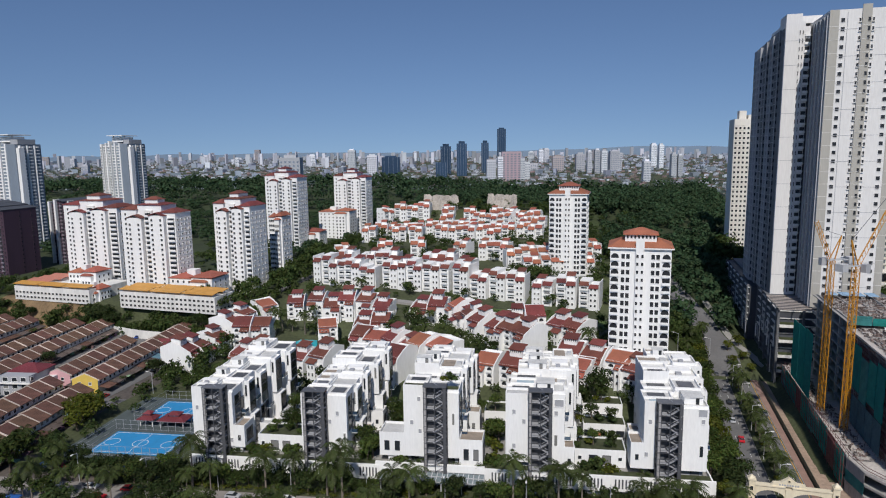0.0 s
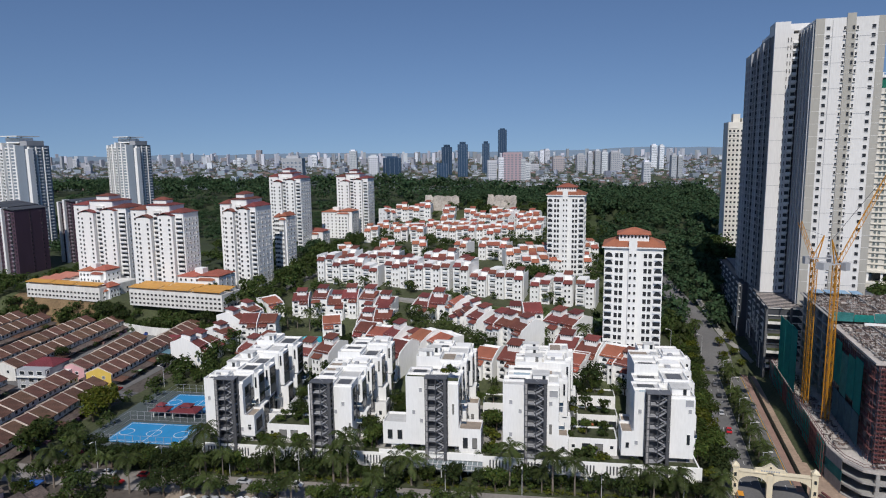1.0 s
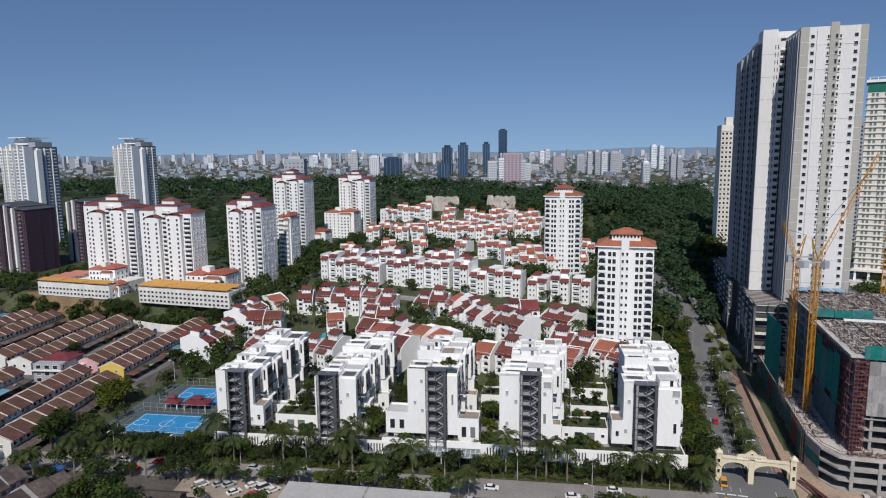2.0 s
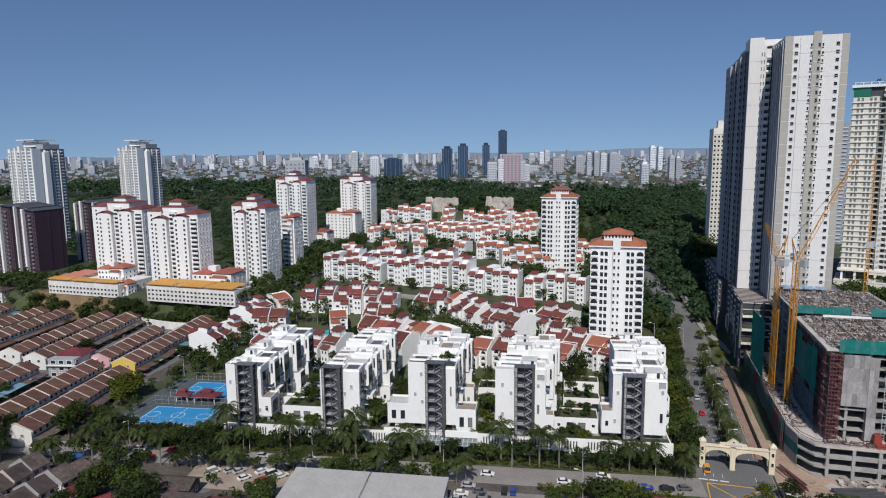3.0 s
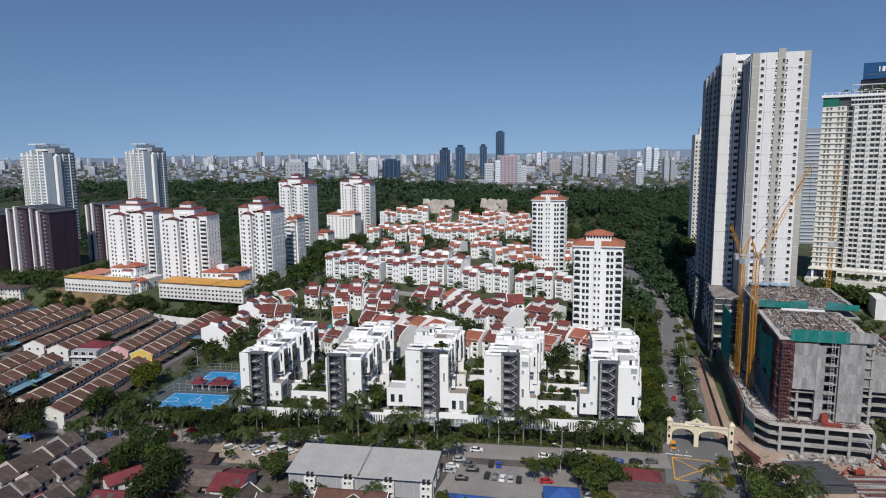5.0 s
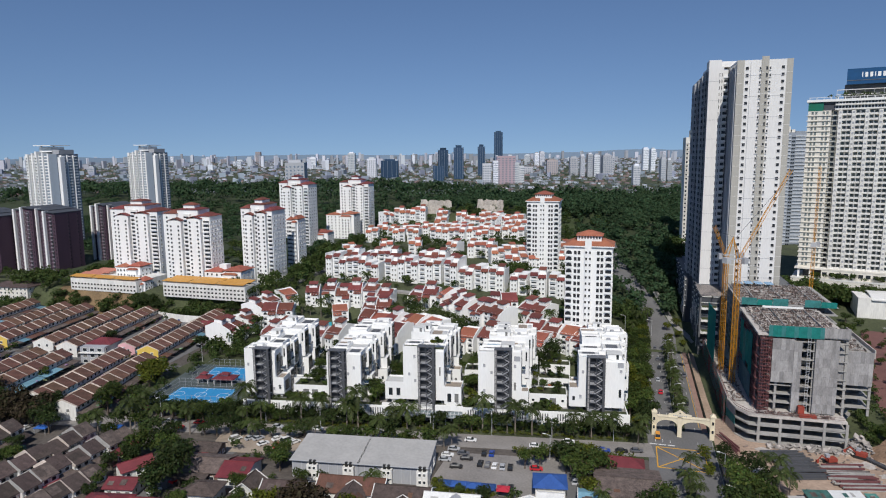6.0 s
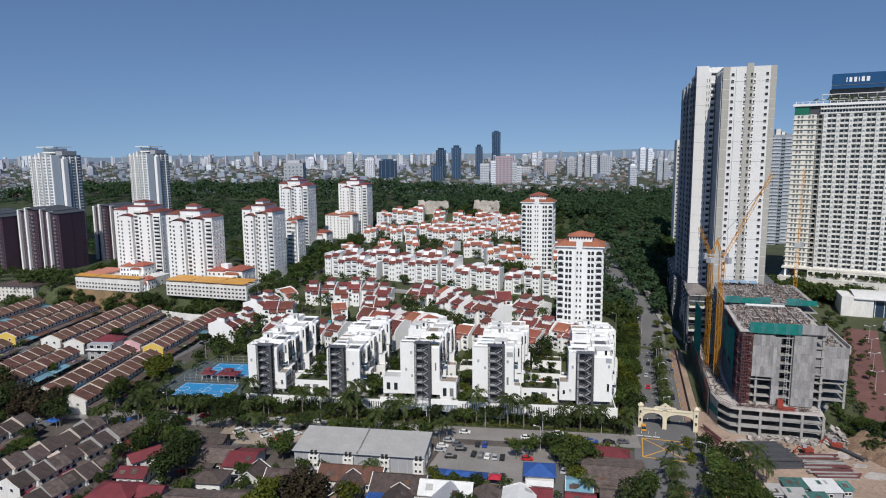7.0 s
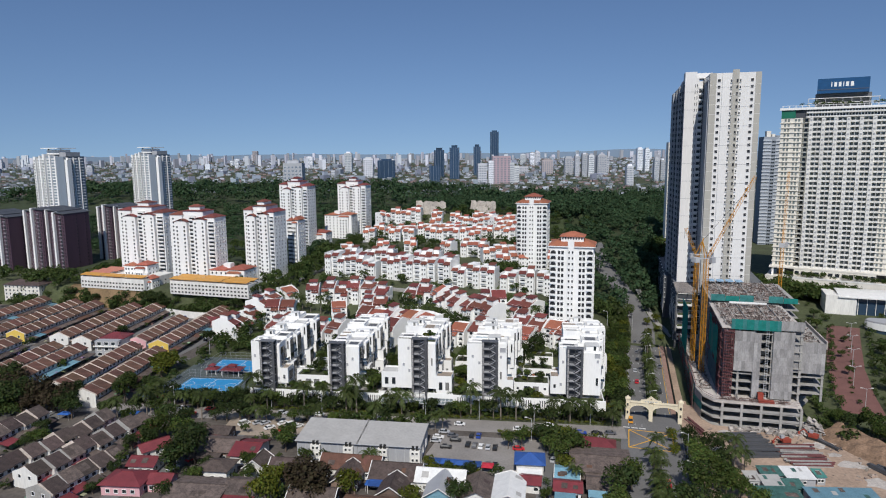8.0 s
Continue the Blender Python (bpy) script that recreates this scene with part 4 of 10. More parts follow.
def tower_podium():
    t = thing("tower_podium", "dark glazed podium of parking floors below the tower", "podium", at(57.5, 281, 0))
    one_box("core_wall", t, DARKP, 1.2, 3.5, 0, 48, 48, 32)
    one_box("rear_wall", t, DARKP, -2.6, 48.004, 0, 48, 124, 32)
    for z in levels(3.5, 10, 3.05):
        m = OLDWHITE if z > 14 else DARKCONC
        one_box("floor_band", t, m, 0.5, 3.0, z, 48.4, 47.9, z + 0.4)
        one_box("floor_band", t, m, -3.2, 48.2, z, 48.4, 124.4, z + 0.4)
    for i in range(5):
        one_box("fin", t, DARKCONC, 0.1, 3.2 + i * 10.4, 0, 1.1, 4.0 + i * 10.4, 32.5)
    for i in range(7):
        one_box("fin", t, DARKCONC, -3.7, 49 + i * 12, 0, -2.7, 49.9 + i * 12, 32.5)
    for x in (0.1, 9.2):
        one_box("column", t, DARKCONC, x, 0.2, 0, x + 0.8, 1.0, 32.4)
    pr = random.Random(6)
    for i in range(26):
        y, z = 4 + i * 4.2, pr.choice((3.6, 6.6, 9.7, 12.7, 15.8))
        x = 0.0 if y < 46 else -3.8
        one_box("facade_panel", t, pr.choice((OLDWHITE, GREYP, LIGHTSTEEL)), x - 0.12, y, z, x + 0.06, y + pr.uniform(0.8, 1.7), z + pr.choice((3.0, 6.0, 9.0, 12.0)))
    # open planted terraces at the front corner
    for k, z in enumerate((6.4, 12.6, 18.8, 25.0)):
        one_box("terrace_slab", t, OLDWHITE, 1.0, 0.1, z, 9.1, 3.49, z + 1.1)
        one_box("terrace_planting", t, GRASS, 1.3, 0.5, z + 1.104, 5 + k, 1.5, z + 2.0, "green terrace planting")
    one_box("roof_deck", t, DARKCONC, 0.4, 26, 32.5, 48.4, 124.4, 33)
    one_box("roof_deck", t, DARKCONC, 13.0, 3.4, 32.5, 48.4, 25.99, 33)
    # charcoal sheet stands for the shaded void between the louvres
    one_box("deck_floor", t, DARKP, 1.2, 3.51, 32.004, 12.99, 25.99, 32.3)
    timber = mat("timber_louvre", (0.42, 0.37, 0.34), 0.7)
    for i in range(10):
        one_box("louvre", t, timber, 0.2, -1.0 + i * 2.85, 32.6, 12.6, -0.65 + i * 2.85, 32.85)
    for x in (0.2, 6.2, 12.2):
        one_box("louvre_beam", t, DARKCONC, x, -1.0, 32.1, x + 0.4, 25.9, 32.49)


tower_podium()


# ---- the hotel slab ----
PALEGLASS = mat("pale_green_glass", (0.17, 0.20, 0.20), 0.2, 0.25, 0.15, 1.0)


def hotel():
    t = thing("hotel_building", "tall cream hotel slab with a grid of grey balconies", "hotel", at(123.5, 382, 19, -17))
    t.scale = (0.926, 0.926, 1)
    H, F, step = 115.4, 33, 3.03
    z0 = 13.4
    one_box("wall", t, CREAM, 0, 0.6, z0, 13, 24, H - 8)
    one_box("recess_wall", t, CREAM, 13, 4.5, z0, 17, 24, H - 8)
    one_box("wall", t, CREAM, 60, 0.6, z0, 76, 24, H - 8)
    one_box("recess_wall", t, OLDWHITE, 17, 2.6, z0, 60, 24, H - 8)
    for i, z in enumerate(levels(z0, F - 2, step)):
        one_box("floor_slab", t, OLDWHITE, 13, 0.4, z, 60, 2.6, z + 0.3)
        bm = bmesh.new()
        prism(bm, [(-0.7, 0.0), (13, 0.0), (13, 0.596), (-0.004, 0.596), (-0.004, 24), (-0.7, 24)], z, z + 0.4)
        part("ledge", bm, CREAM, t)
        one_box("ledge", t, CREAM, 60, 0.0, z, 76, 0.596, z + 0.4)
    # pale pilasters with a pair of balconies between them
    rails = bmesh.new()
    for i in range(6):
        xa = 17 + i * 7.17
        one_box("pilaster", t, OLDWHITE, xa, -0.1, z0, xa + 2.2, 2.55, H - 8.2)
        one_box("balcony_divider", t, OLDWHITE, xa + 4.56, 0.3, z0, xa + 4.8, 2.55, H - 8.2)
        for z in levels(z0 + 0.3, F - 2, step):
            box(rails, xa + 2.3, 0.42, z, xa + 4.5, 0.5, z + 0.85)
            box(rails, xa + 4.86, 0.42, z, xa + 7.1, 0.5, z + 0.85)
    tagged(part("balcony_rail", rails, OLDWHITE, t), kind="stuff")
    at_bays = [(2.2 + 1.18 + 7.17 * i + 2.57 * k) / 43 for i in range(6) for k in (0, 1)]
    window_block(t, (17, 2.6), (60, 2.6), at_bays, levels(z0 + 1.6, F - 2, step), 1.6, 2.1, PALEGLASS, OLDWHITE, name="balcony_glazing")
    lines("window_rail", t, GREYP, [(17 + 0.5 + 7.17 * i, -0.16, 17 + 1.7 + 7.17 * i, -0.104) for i in range(6)], levels(z0 + 1.7, F - 2, step), 1.1)
    window_block(t, (0, 0.6), (13, 0.6), [0.2, 0.36, 0.68, 0.84], levels(z0 + 1.8, F - 2, step), 1.2, 1.6, PALEGLASS, CREAM)
    window_block(t, (13, 4.5), (17, 4.5), [0.5], levels(z0 + 1.8, F - 2, step), 1.8, 1.9, GLASS, CREAM)
    window_block(t, (60, 0.6), (76, 0.6), [0.1, 0.25, 0.55, 0.7, 0.9], levels(z0 + 1.8, F - 2, step), 1.2, 1.6, PALEGLASS, CREAM)
    window_block(t, (0, 24), (0, 0.6), [0.2, 0.5, 0.8], levels(z0 + 1.8, F - 2, step), 1.6, 1.7, GLASS, CREAM, name="window_grid")
    # crown: green glass corners, white frames, roof garden
    one_box("crown", t, WHITE, 0, 2, H - 8, 76, 23, H - 2.5)
    one_box("crown_cornice", t, WHITE, -1, -0.5, H - 3, 77, 24.5, H - 1.6)
    green = mat("green_glass", (0.02, 0.16, 0.10), 0.15, 0.1)
    one_box("corner_glass", t, green, 0, 0.4, H - 8, 8.5, 1.996, H - 3)
    one_box("corner_glass", t, green, 62, 0.4, H - 8, 75, 1.996, H - 3)
    window_block(t, (15, 2), (60, 2), steps(0.02, 0.98, 26), [H - 6.2, H - 3.9], 1.3, 1.5, GLASS, WHITE, name="crown_window")
    for z in (H - 7.9, H - 5.2):
        one_box("crown_rail", t, OLDWHITE, 15, -0.3, z, 60, 1.996, z + 0.9)
    # dark box in place of the open terrace's shaded depth
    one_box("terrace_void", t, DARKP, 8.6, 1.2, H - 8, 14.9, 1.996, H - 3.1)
    one_box("roof_house", t, DARKCONC, 19, 7, H - 1.6, 51, 20, H + 6.59)
    for zz in (H + 0.8, H + 3.6):
        one_box("roof_garden_slab", t, OLDWHITE, 15, 4.5, zz, 56, 7, zz + 0.35)
    for i in range(9):
        one_box("trellis", t, LIGHTSTEEL, 15 + i * 5, 4.2, H - 1.6, 15.3 + i * 5, 4.45, H + 3.7)
    for i in range(20):
        one_box("parapet_post", t, WHITE, 0.4 + i * 3.9, -0.3, H - 1.6, 0.8 + i * 3.9, 0.0, H - 0.5)
    one_box("parapet_rail", t, WHITE, 0.2, -0.3, H - 0.5, 75.8, 0.0, H - 0.3)
    sign = one_box("sign_box", t, mat("sign_blue", (0.012, 0.075, 0.19), 0.4, 0.15), 20.0, 3.5, H + 6.6, 49.5, 17, H + 15.4)
    one_box("sign_ledge", sign, DARKCONC, 20.0, 3.3, H + 8.6, 49.5, 3.496, H + 8.9)
    for i, (x, w) in enumerate(((28.0, 0.5), (29.6, 1.5), (32.2, 1.5), (34.7, 0.5), (36.2, 1.7), (38.9, 1.8))):
        one_box("letter_bar", sign, WHITE, x, 3.36, H + 10.4, x + w, 3.496, H + 13.1)
    # base: a cream terrace with planting, open at the corners on short columns
    one_box("terrace_wall", t, CREAM, -3, -8, -6, 79, 24, 7.4)
    one_box("terrace_parapet", t, OLDWHITE, -3.2, -8.2, 7.404, 79.2, -7.8, 8.3)
    one_box("base_wall", t, CREAM, 14, -2.4, 7.404, 62, 23, z0 - 0.9)
    # charcoal blocks give the open corners their shade
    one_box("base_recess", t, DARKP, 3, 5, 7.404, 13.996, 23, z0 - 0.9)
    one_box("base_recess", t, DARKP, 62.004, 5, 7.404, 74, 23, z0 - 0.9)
    one_box("base_band", t, CREAM, -1.6, -2.6, z0 - 0.9, 77.6, 24, z0)
    for x in (0.2, 7.0, 68.0, 74.4):
        one_box("column", t, WHITE, x, -1.6, 7.404, x + 1.2, -0.4, z0 - 0.9)
    window_block(t, (14, -2.4), (62, -2.4), steps(0.04, 0.96, 12), [10.2], 2.6, 2.2, GLASS, CREAM, name="base_window")


hotel()


# shade and haze on the distant slabs are mixed into these two colours
HAZEWALL = mat("blue_grey_paint", (0.27, 0.30, 0.34), 0.8, 0.15, 0.1, 1.0)
HAZEBAND = mat("pale_blue_grey_haze", (0.52, 0.55, 0.58), 0.8, 0.12, 0.1, 1.0)


def back_slab(x, y, z, w, d, h, n, label, mat_a, crown):
    """A plain apartment slab seen behind the nearer towers: floor bands and window strips."""
    t = thing("apartment_block", label, "apartment block", at(x, y, z, 2))
    one_box("wall", t, mat_a, 0, 0, 0, w, d, h)
    if mat_a is CREAM:
        window_block(t, (0, 0), (w, 0), steps(0.1, 0.9, 5), levels(3.4, n - 1, (h - 3) / n), 1.2, 1.3, GLASS, CREAM)
        lines("ledge", t, CREAM, [(-0.3, -0.4, w * 0.5, -0.004)], levels(2.2, n, (h - 3) / n), 0.3)
    else:
        lines("floor_band", t, HAZEBAND, [(-0.5, -0.7, w * 0.62, 0.3)], levels(3, n, (h - 3) / n), 0.9)
        window_block(t, (0, 0), (w, 0), [0.75, 0.9], levels(4.6, n - 1, (h - 3) / n), 1.4, 1.4, GLASS, mat_a)
    if crown:
        one_box("roof_house", t, CREAM, w * 0.25, 2, h, w * 0.6, 9, h + 5)
        one_box("roof_house", t, CREAM, w * 0.7, 2, h, w * 0.95, 9, h + 2.5)
    else:
        hip_bm = bmesh.new()
        rim(hip_bm, 0, 0, w, d, h, 1.2, 0.4)
        part("parapet", hip_bm, mat_a, t)


back_slab(146.5, 560, 18, 10, 20, 100, 32, "apartment slab with pale balcony bands, blue-grey for haze and shade", HAZEWALL, True)
back_slab(157.5, 566, 18, 24, 20, 100, 32, "apartment slab with pale balcony bands, blue-grey for haze and shade", HAZEWALL, False)
back_slab(60, 442, 24, 11.5, 18, 89, 29, "cream apartment block above the wooded slope", CREAM, True)


# ---- the two white towers with hipped roofs ----
def arch_mesh(w, h):
    """An arched opening in a white surround, its shaded depth a flat dark plate."""
    bm = bmesh.new()
    pts = [(-w / 2, -h / 2), (w / 2, -h / 2)] + [(w / 2 * math.cos(a), h / 2 - w / 2 + w / 2 * math.sin(a)) for a in steps(0, math.pi, 7)]
    front = [bm.verts.new((x, -0.03, z)) for x, z in pts]
    back = [bm.verts.new((x, 0.0, z)) for x, z in pts]
    bm.faces.new(front)
    for i in range(len(pts)):
        j = (i + 1) % len(pts)
        bm.faces.new((front[i], back[i], back[j], front[j]))
    box(bm, -w / 2 - 0.1, -0.55, -h / 2 - 0.15, w / 2 + 0.1, 0.0, -h / 2 + 0.75, 1)
    return mesh_of("arched_opening", bm, (DARKWIN, WHITE))


ARCH = arch_mesh(2.8, 2.6)


def midrise(x, y, z0, z1, w, d, label, n=15, both=True):
    t = thing("apartment_tower", label, "apartment tower", at(x, y, z0), "white towers with hipped red roofs")
    h = z1 - z0
    st = (h - 3) / n
    one_box("wall", t, WHITE, 0, 0, 0, w, d, h)
    one_box("centre_wall", t, WHITE, w * 0.42, -1.0, 0, w * 0.56, 0, h + 3.4)
    one_box("cornice", t, WHITE, -0.9, -0.9, h - 0.5, w + 0.9, d + 0.9, h)
    bm = bmesh.new()
    hip(bm, 0, 0, w, d, h + 0.2, 3.2, 0.9, ridge=6.5)
    part("roof", bm, ORANGETILE, t)
    one_box("lantern", t, WHITE, w * 0.24, d * 0.22, h + 0.2, w * 0.76, d * 0.78, h + 4.4)
    bm = bmesh.new()
    hip(bm, w * 0.24, d * 0.22, w * 0.76, d * 0.78, h + 4.5, 2.2, 0.8)
    part("lantern_roof", bm, ORANGETILE, t)
    windows(t, (w * 0.24, d * 0.22), (w * 0.76, d * 0.22), steps(0.08, 0.92, 8), [h + 3.5], 0.7, 1.2, DARKWIN, WHITE)
    for i in range(n):
        z = 2.4 + st * i
        for s in (1.7, w - 1.7):
            ob = part("arched_opening", ARCH if i in (0, 1, n - 1, n - 3) or (i + (s > 5)) % 3 else window_mesh(2.7, 2.2, DARKWIN, WHITE, "balcony"), None, t)
            ob.matrix_basis = Matrix.Translation((s, -0.004, z))
    (windows if both else window_block)(t, (0, 0), (w, 0), [0.215, 0.295, 0.705, 0.785], levels(2.6, n, st), 1.25, 1.8, DARKWIN, WHITE)
    (windows if both else window_block)(t, (0, -1.0), (w, -1.0), [0.45, 0.53], levels(2.9, n, st), 0.8, 1.2, DARKWIN, WHITE)
    window_block(t, (w, 0), (w, d), [0.15, 0.4, 0.62, 0.85], levels(2.6, n, st), 1.1, 1.5, GLASS, WHITE)


midrise(-6.6, 252, 12, 59.7, 21.8, 17, "white tower with a red hipped roof and arched balconies", 15)
midrise(-46.0, 392, 21, 70.3, 22.0, 18, "white tower with a red hipped roof standing before the forest", 15, False)


# ---- the building site ----
def construction():
    t = thing("unfinished_building", "unfinished concrete building with grey cladding and green netting", "building site", at(60, 180, 0))
    st = 3.3
    rnd = random.Random(4)
    plan = [(0.2, 17), (2.0, 8), (5.4, 2.6), (8.0, 2.0), (37.0, 2.4), (37.6, 15), (46, 30), (46, 100), (0.2, 100)]
    inner = [(3, 20), (8, 9), (34, 9), (35, 18), (43, 32), (43, 97), (3, 97)]
    dusty = mat("dusty_concrete", (0.50, 0.46, 0.42), 0.95, 0.35, 0.12, 1.4)
    # parking podium with open sides and a bevelled corner
    for k in range(4):
        bm = bmesh.new()
        prism(bm, plan, max(0.0, k * st - 0.3), k * st + 0.3)
        part("podium_slab", bm, CONCRETE if k < 3 else dusty, t)
    for k in (1, 2):
        one_box("podium_upstand", t, CONCRETE, 8.2, 2.1, k * st + 0.304, 36.8, 2.4, k * st + 1.15)
    # charcoal solid behind the open sides, standing in for the shade inside
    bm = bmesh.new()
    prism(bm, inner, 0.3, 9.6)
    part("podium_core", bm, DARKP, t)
    for i in range(5):
        x = 8.4 + i * 7.0
        one_box("podium_column", t, CONCRETE, x, 1.9, 0.3, x + 0.9, 2.8, 9.59)
        for k in range(3):
            one_box("podium_beam", t, CONCRETE, x, 2.81, k * st + 2.5, x + 0.5, 8.9, k * st + 2.99)
    for i in range(8):
        one_box("podium_column", t, CONCRETE, 0.5, 20 + i * 10, 0.3, 1.3, 21 + i * 10, 9.59)
    # sheets and netting closing the bevelled corner
    for (xa, ya), (xb, yb) in (((0.1, 17.0), (1.9, 8.0)),):
        for j in range(3):
            bm = bmesh.new()
            z = 0.6 + j * 3.2
            v = [bm.verts.new(p) for p in ((xa - 0.12, ya, z), (xb - 0.12, yb - 0.1, z), (xb - 0.12, yb - 0.1, z + 3.1), (xa - 0.12, ya, z + 3.1))]
            w = [bm.verts.new((q.co.x + 0.08, q.co.y + 0.06, q.co.z)) for q in v]
            bm.faces.new(v), bm.faces.new(w[::-1])
            for i in range(4):
                bm.faces.new((v[i], w[i], w[(i + 1) % 4], v[(i + 1) % 4]))
            part("corner_sheet", bm, (PANELGREY, FADEDNET, PANELGREY)[j], t)
    # nets along the avenue, slung in bays of uneven height
    for i in range(10):
        y = 18.5 + i * 8
        one_box("safety_net", t, (GREENNET, FADEDNET, GREENNET, SCAFF)[(i * 3 + i // 4) % 4], -0.34 - 0.05 * (i % 3), y, 0.8 + (i % 4) * 0.8, -0.22 - 0.05 * (i % 3), y + 7.7, 10.4 + (i % 3) * 0.5)
    bm = bmesh.new()
    for i in range(33):
        y = 17 + i * 2.5
        bar(bm, (-0.6, y, 0), (-0.6, y, 11.6), 0.06)
        bar(bm, (0.5, y, 10.2), (0.5, y, 11.9), 0.05)
    for z in (2.5, 5, 7.5, 10, 11.4):
        bar(bm, (-0.6, 17, z), (-0.6, 99, z), 0.05)
    for z in (11.0, 11.8):
        bar(bm, (0.5, 17, z), (0.5, 99, z), 0.06)
        bar(bm, (0.5, 17, z), (2.3, 8, z), 0.06)
        bar(bm, (2.3, 8, z), (5.6, 2.9, z), 0.06)
        bar(bm, (5.6, 2.9, z), (36, 2.5, z), 0.04)
    tagged(part("scaffold", bm, SCAFF, t), kind="stuff")
    # upper storeys
    x0, x1, y0, y1 = 9.4, 37.4, 8.0, 50.0
    for k in range(1, 9):
        z = 10.2 + k * st
        one_box("floor_slab", t, CONCRETE, x0, y0 + 0.5, z - 0.32, x1, y1, z)
        for i in range(5):
            one_box("edge_beam", t, CONCRETE, x0 + 0.1, y0 + 1.7 + i * 8.4, z - 0.8, x0 + 0.5, y0 + 8.6 + i * 8.4, z - 0.33)
    one_box("roof_slab", t, dusty, x0 - 1.4, y0, 38.2, x1 + 0.4, y1, 38.8)
    # dark block makes the depth of the upper storeys read as shade
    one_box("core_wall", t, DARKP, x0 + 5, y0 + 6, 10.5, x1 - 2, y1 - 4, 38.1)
    for k in range(8):
        one_box("infill_wall", t, CONCRETE if k % 3 else dusty, x0 + 11.9, y0 + 4.2, 10.5 + k * st, x0 + (13.2, 14.6, 16.6)[k % 3], y0 + 4.5, 13.2 + k * st)
    for x in (x0 + 0.2, x0 + 5.0, x0 + 10.4, x0 + 16.9, x0 + 22.0, x1 - 1.0):
        for i in range(5):
            one_box("column", t, CONCRETE, x, y0 + 0.8 + i * 9.4, 10.5, x + 0.8, y0 + 1.6 + i * 9.4, 38.19)
    # upstand walls of the next storey, in cells
    for i in range(7):
        one_box("cell_wall", t, dusty if i % 2 else CONCRETE, x0 + 0.6 + i * 4.2, y0 + 2.4, 38.804, x0 + 0.85 + i * 4.2, y1 - 1.2, 39.3 + (i % 3) * 0.35)
    for i in range(8):
        one_box("cell_wall", t, CONCRETE if i % 3 else dusty, x0 + 0.9, y0 + 2.6 + i * 5.4, 38.804, x1 - 0.8, y0 + 2.85 + i * 5.4, 39.2 + (i % 2) * 0.35)
    one_box("roof_board", t, WHITE, x0 + 6, y1 - 7.0, 40.6, x0 + 21, y1 - 6.4, 41.3, "white boards stacked on the roof")
    # grey cladding sheets hung before the front
    for a, b, za, zb, dy in ((x0 + 3.5, x0 + 10.5, 21.2, 37.4, 0.0), (x0 + 10.5, x0 + 13.1, 10.7, 36.6, -0.12), (x0 + 17.4, x0 + 24.9, 10.7, 37.8, 0.0), (x0 + 25.0, x0 + 36.1, 21.6, 33.8, 1.4)):
        n, m = max(1, round((b - a) / 1.35)), max(1, round((zb - za) / 3.6))
        for i in range(n):
            for j in range(m):
                one_box("cladding_sheet", t, PANELGREY, a + (b - a) * i / n, y0 + dy - 0.1 - 0.03 * ((i + j) % 2), za + (zb - za) * j / m, a + (b - a) * (i + 1) / n - 0.02, y0 + dy + 0.1, za + (zb - za) * (j + 1) / m - 0.02)
    for i in range(19):
        one_box("roof_net", t, (GREENNET if i % 3 else FADEDNET) if i < 13 else PANELGREY, x0 + 2.0 + i * 1.37, y0 - 0.25, 38.0 if i < 13 else 38.5, x0 + 3.34 + i * 1.37, y0 - 0.12, 42.1)
    # side towards the avenue: bare floors near the corner, nets beyond
    for i in range(4):
        one_box("side_net", t, (GREENNET, GREENNET, FADEDNET, GREENNET)[i], x0 - 1.75, y0 + 8.6 + i * 6.6, 20.5 + (i % 2) * 1.8, x0 - 1.62, y0 + 14.8 + i * 6.6, 36.2 - (i % 3) * 1.2)
        one_box("lower_net", t, BLUENET, x0 - 1.75, y0 + 9 + i * 6.4, 11, x0 - 1.62, y0 + 15 + i * 6.4, 20.2)
    for i in range(3):
        one_box("rear_side_net", t, GREENNET, -0.2, 58 + i * 9, 11.5, -0.05, 66.5 + i * 9, 34 - i * 0.6)
    # the rear block
    for k in range(1, 10):
        z = 10.2 + k * 3.3
        one_box("rear_slab", t, CONCRETE, x0 - 1, y1 + 2, z - 0.3, x1 + 8, 96, z)
    # shade of the rear floors, as a dark solid
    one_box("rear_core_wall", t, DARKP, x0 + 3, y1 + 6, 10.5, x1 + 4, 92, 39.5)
    for i in range(5):
        one_box("rear_column", t, CONCRETE, x0 - 0.9, y1 + 3 + i * 9, 10.5, x0, y1 + 4 + i * 9, 39.6)
    for i in range(6):
        if i != 3:
            one_box("rear_net", t, GREENNET if i % 2 else FADEDNET, x0 - 0.5 + i * 6, y1 + 1.6, 39.6, x0 + 5.3 + i * 6, y1 + 1.75, 42.6 - (i % 2) * 0.6)
    for i in range(7):
        one_box("cell_wall", t, CONCRETE, x0 + i * 5.6, y1 + 3, 39.904, x0 + 0.3 + i * 5.6, 95, 40.4 + (i % 2) * 0.4)
    for i in range(4):
        one_box("roof_tarpaulin", t, PALEBLUE, x0 + 2 + i * 4.4, 88, 41.6, x0 + 5.4 + i * 4.4, 94, 41.8, "pale blue tarpaulin")
    # right wing, open below
    for k in range(1, 8):
        one_box("wing_slab", t, CONCRETE, x1 + 0.05, y0 + 1.8, 10.2 + k * st - 0.3, x1 + 8.2, y1 - 8, 10.2 + k * st)
    # dark solid for the shade within the wing
    one_box("wing_core", t, DARKP, x1 + 1, y0 + 7, 10.5, x1 + 6, y1 - 10, 33)
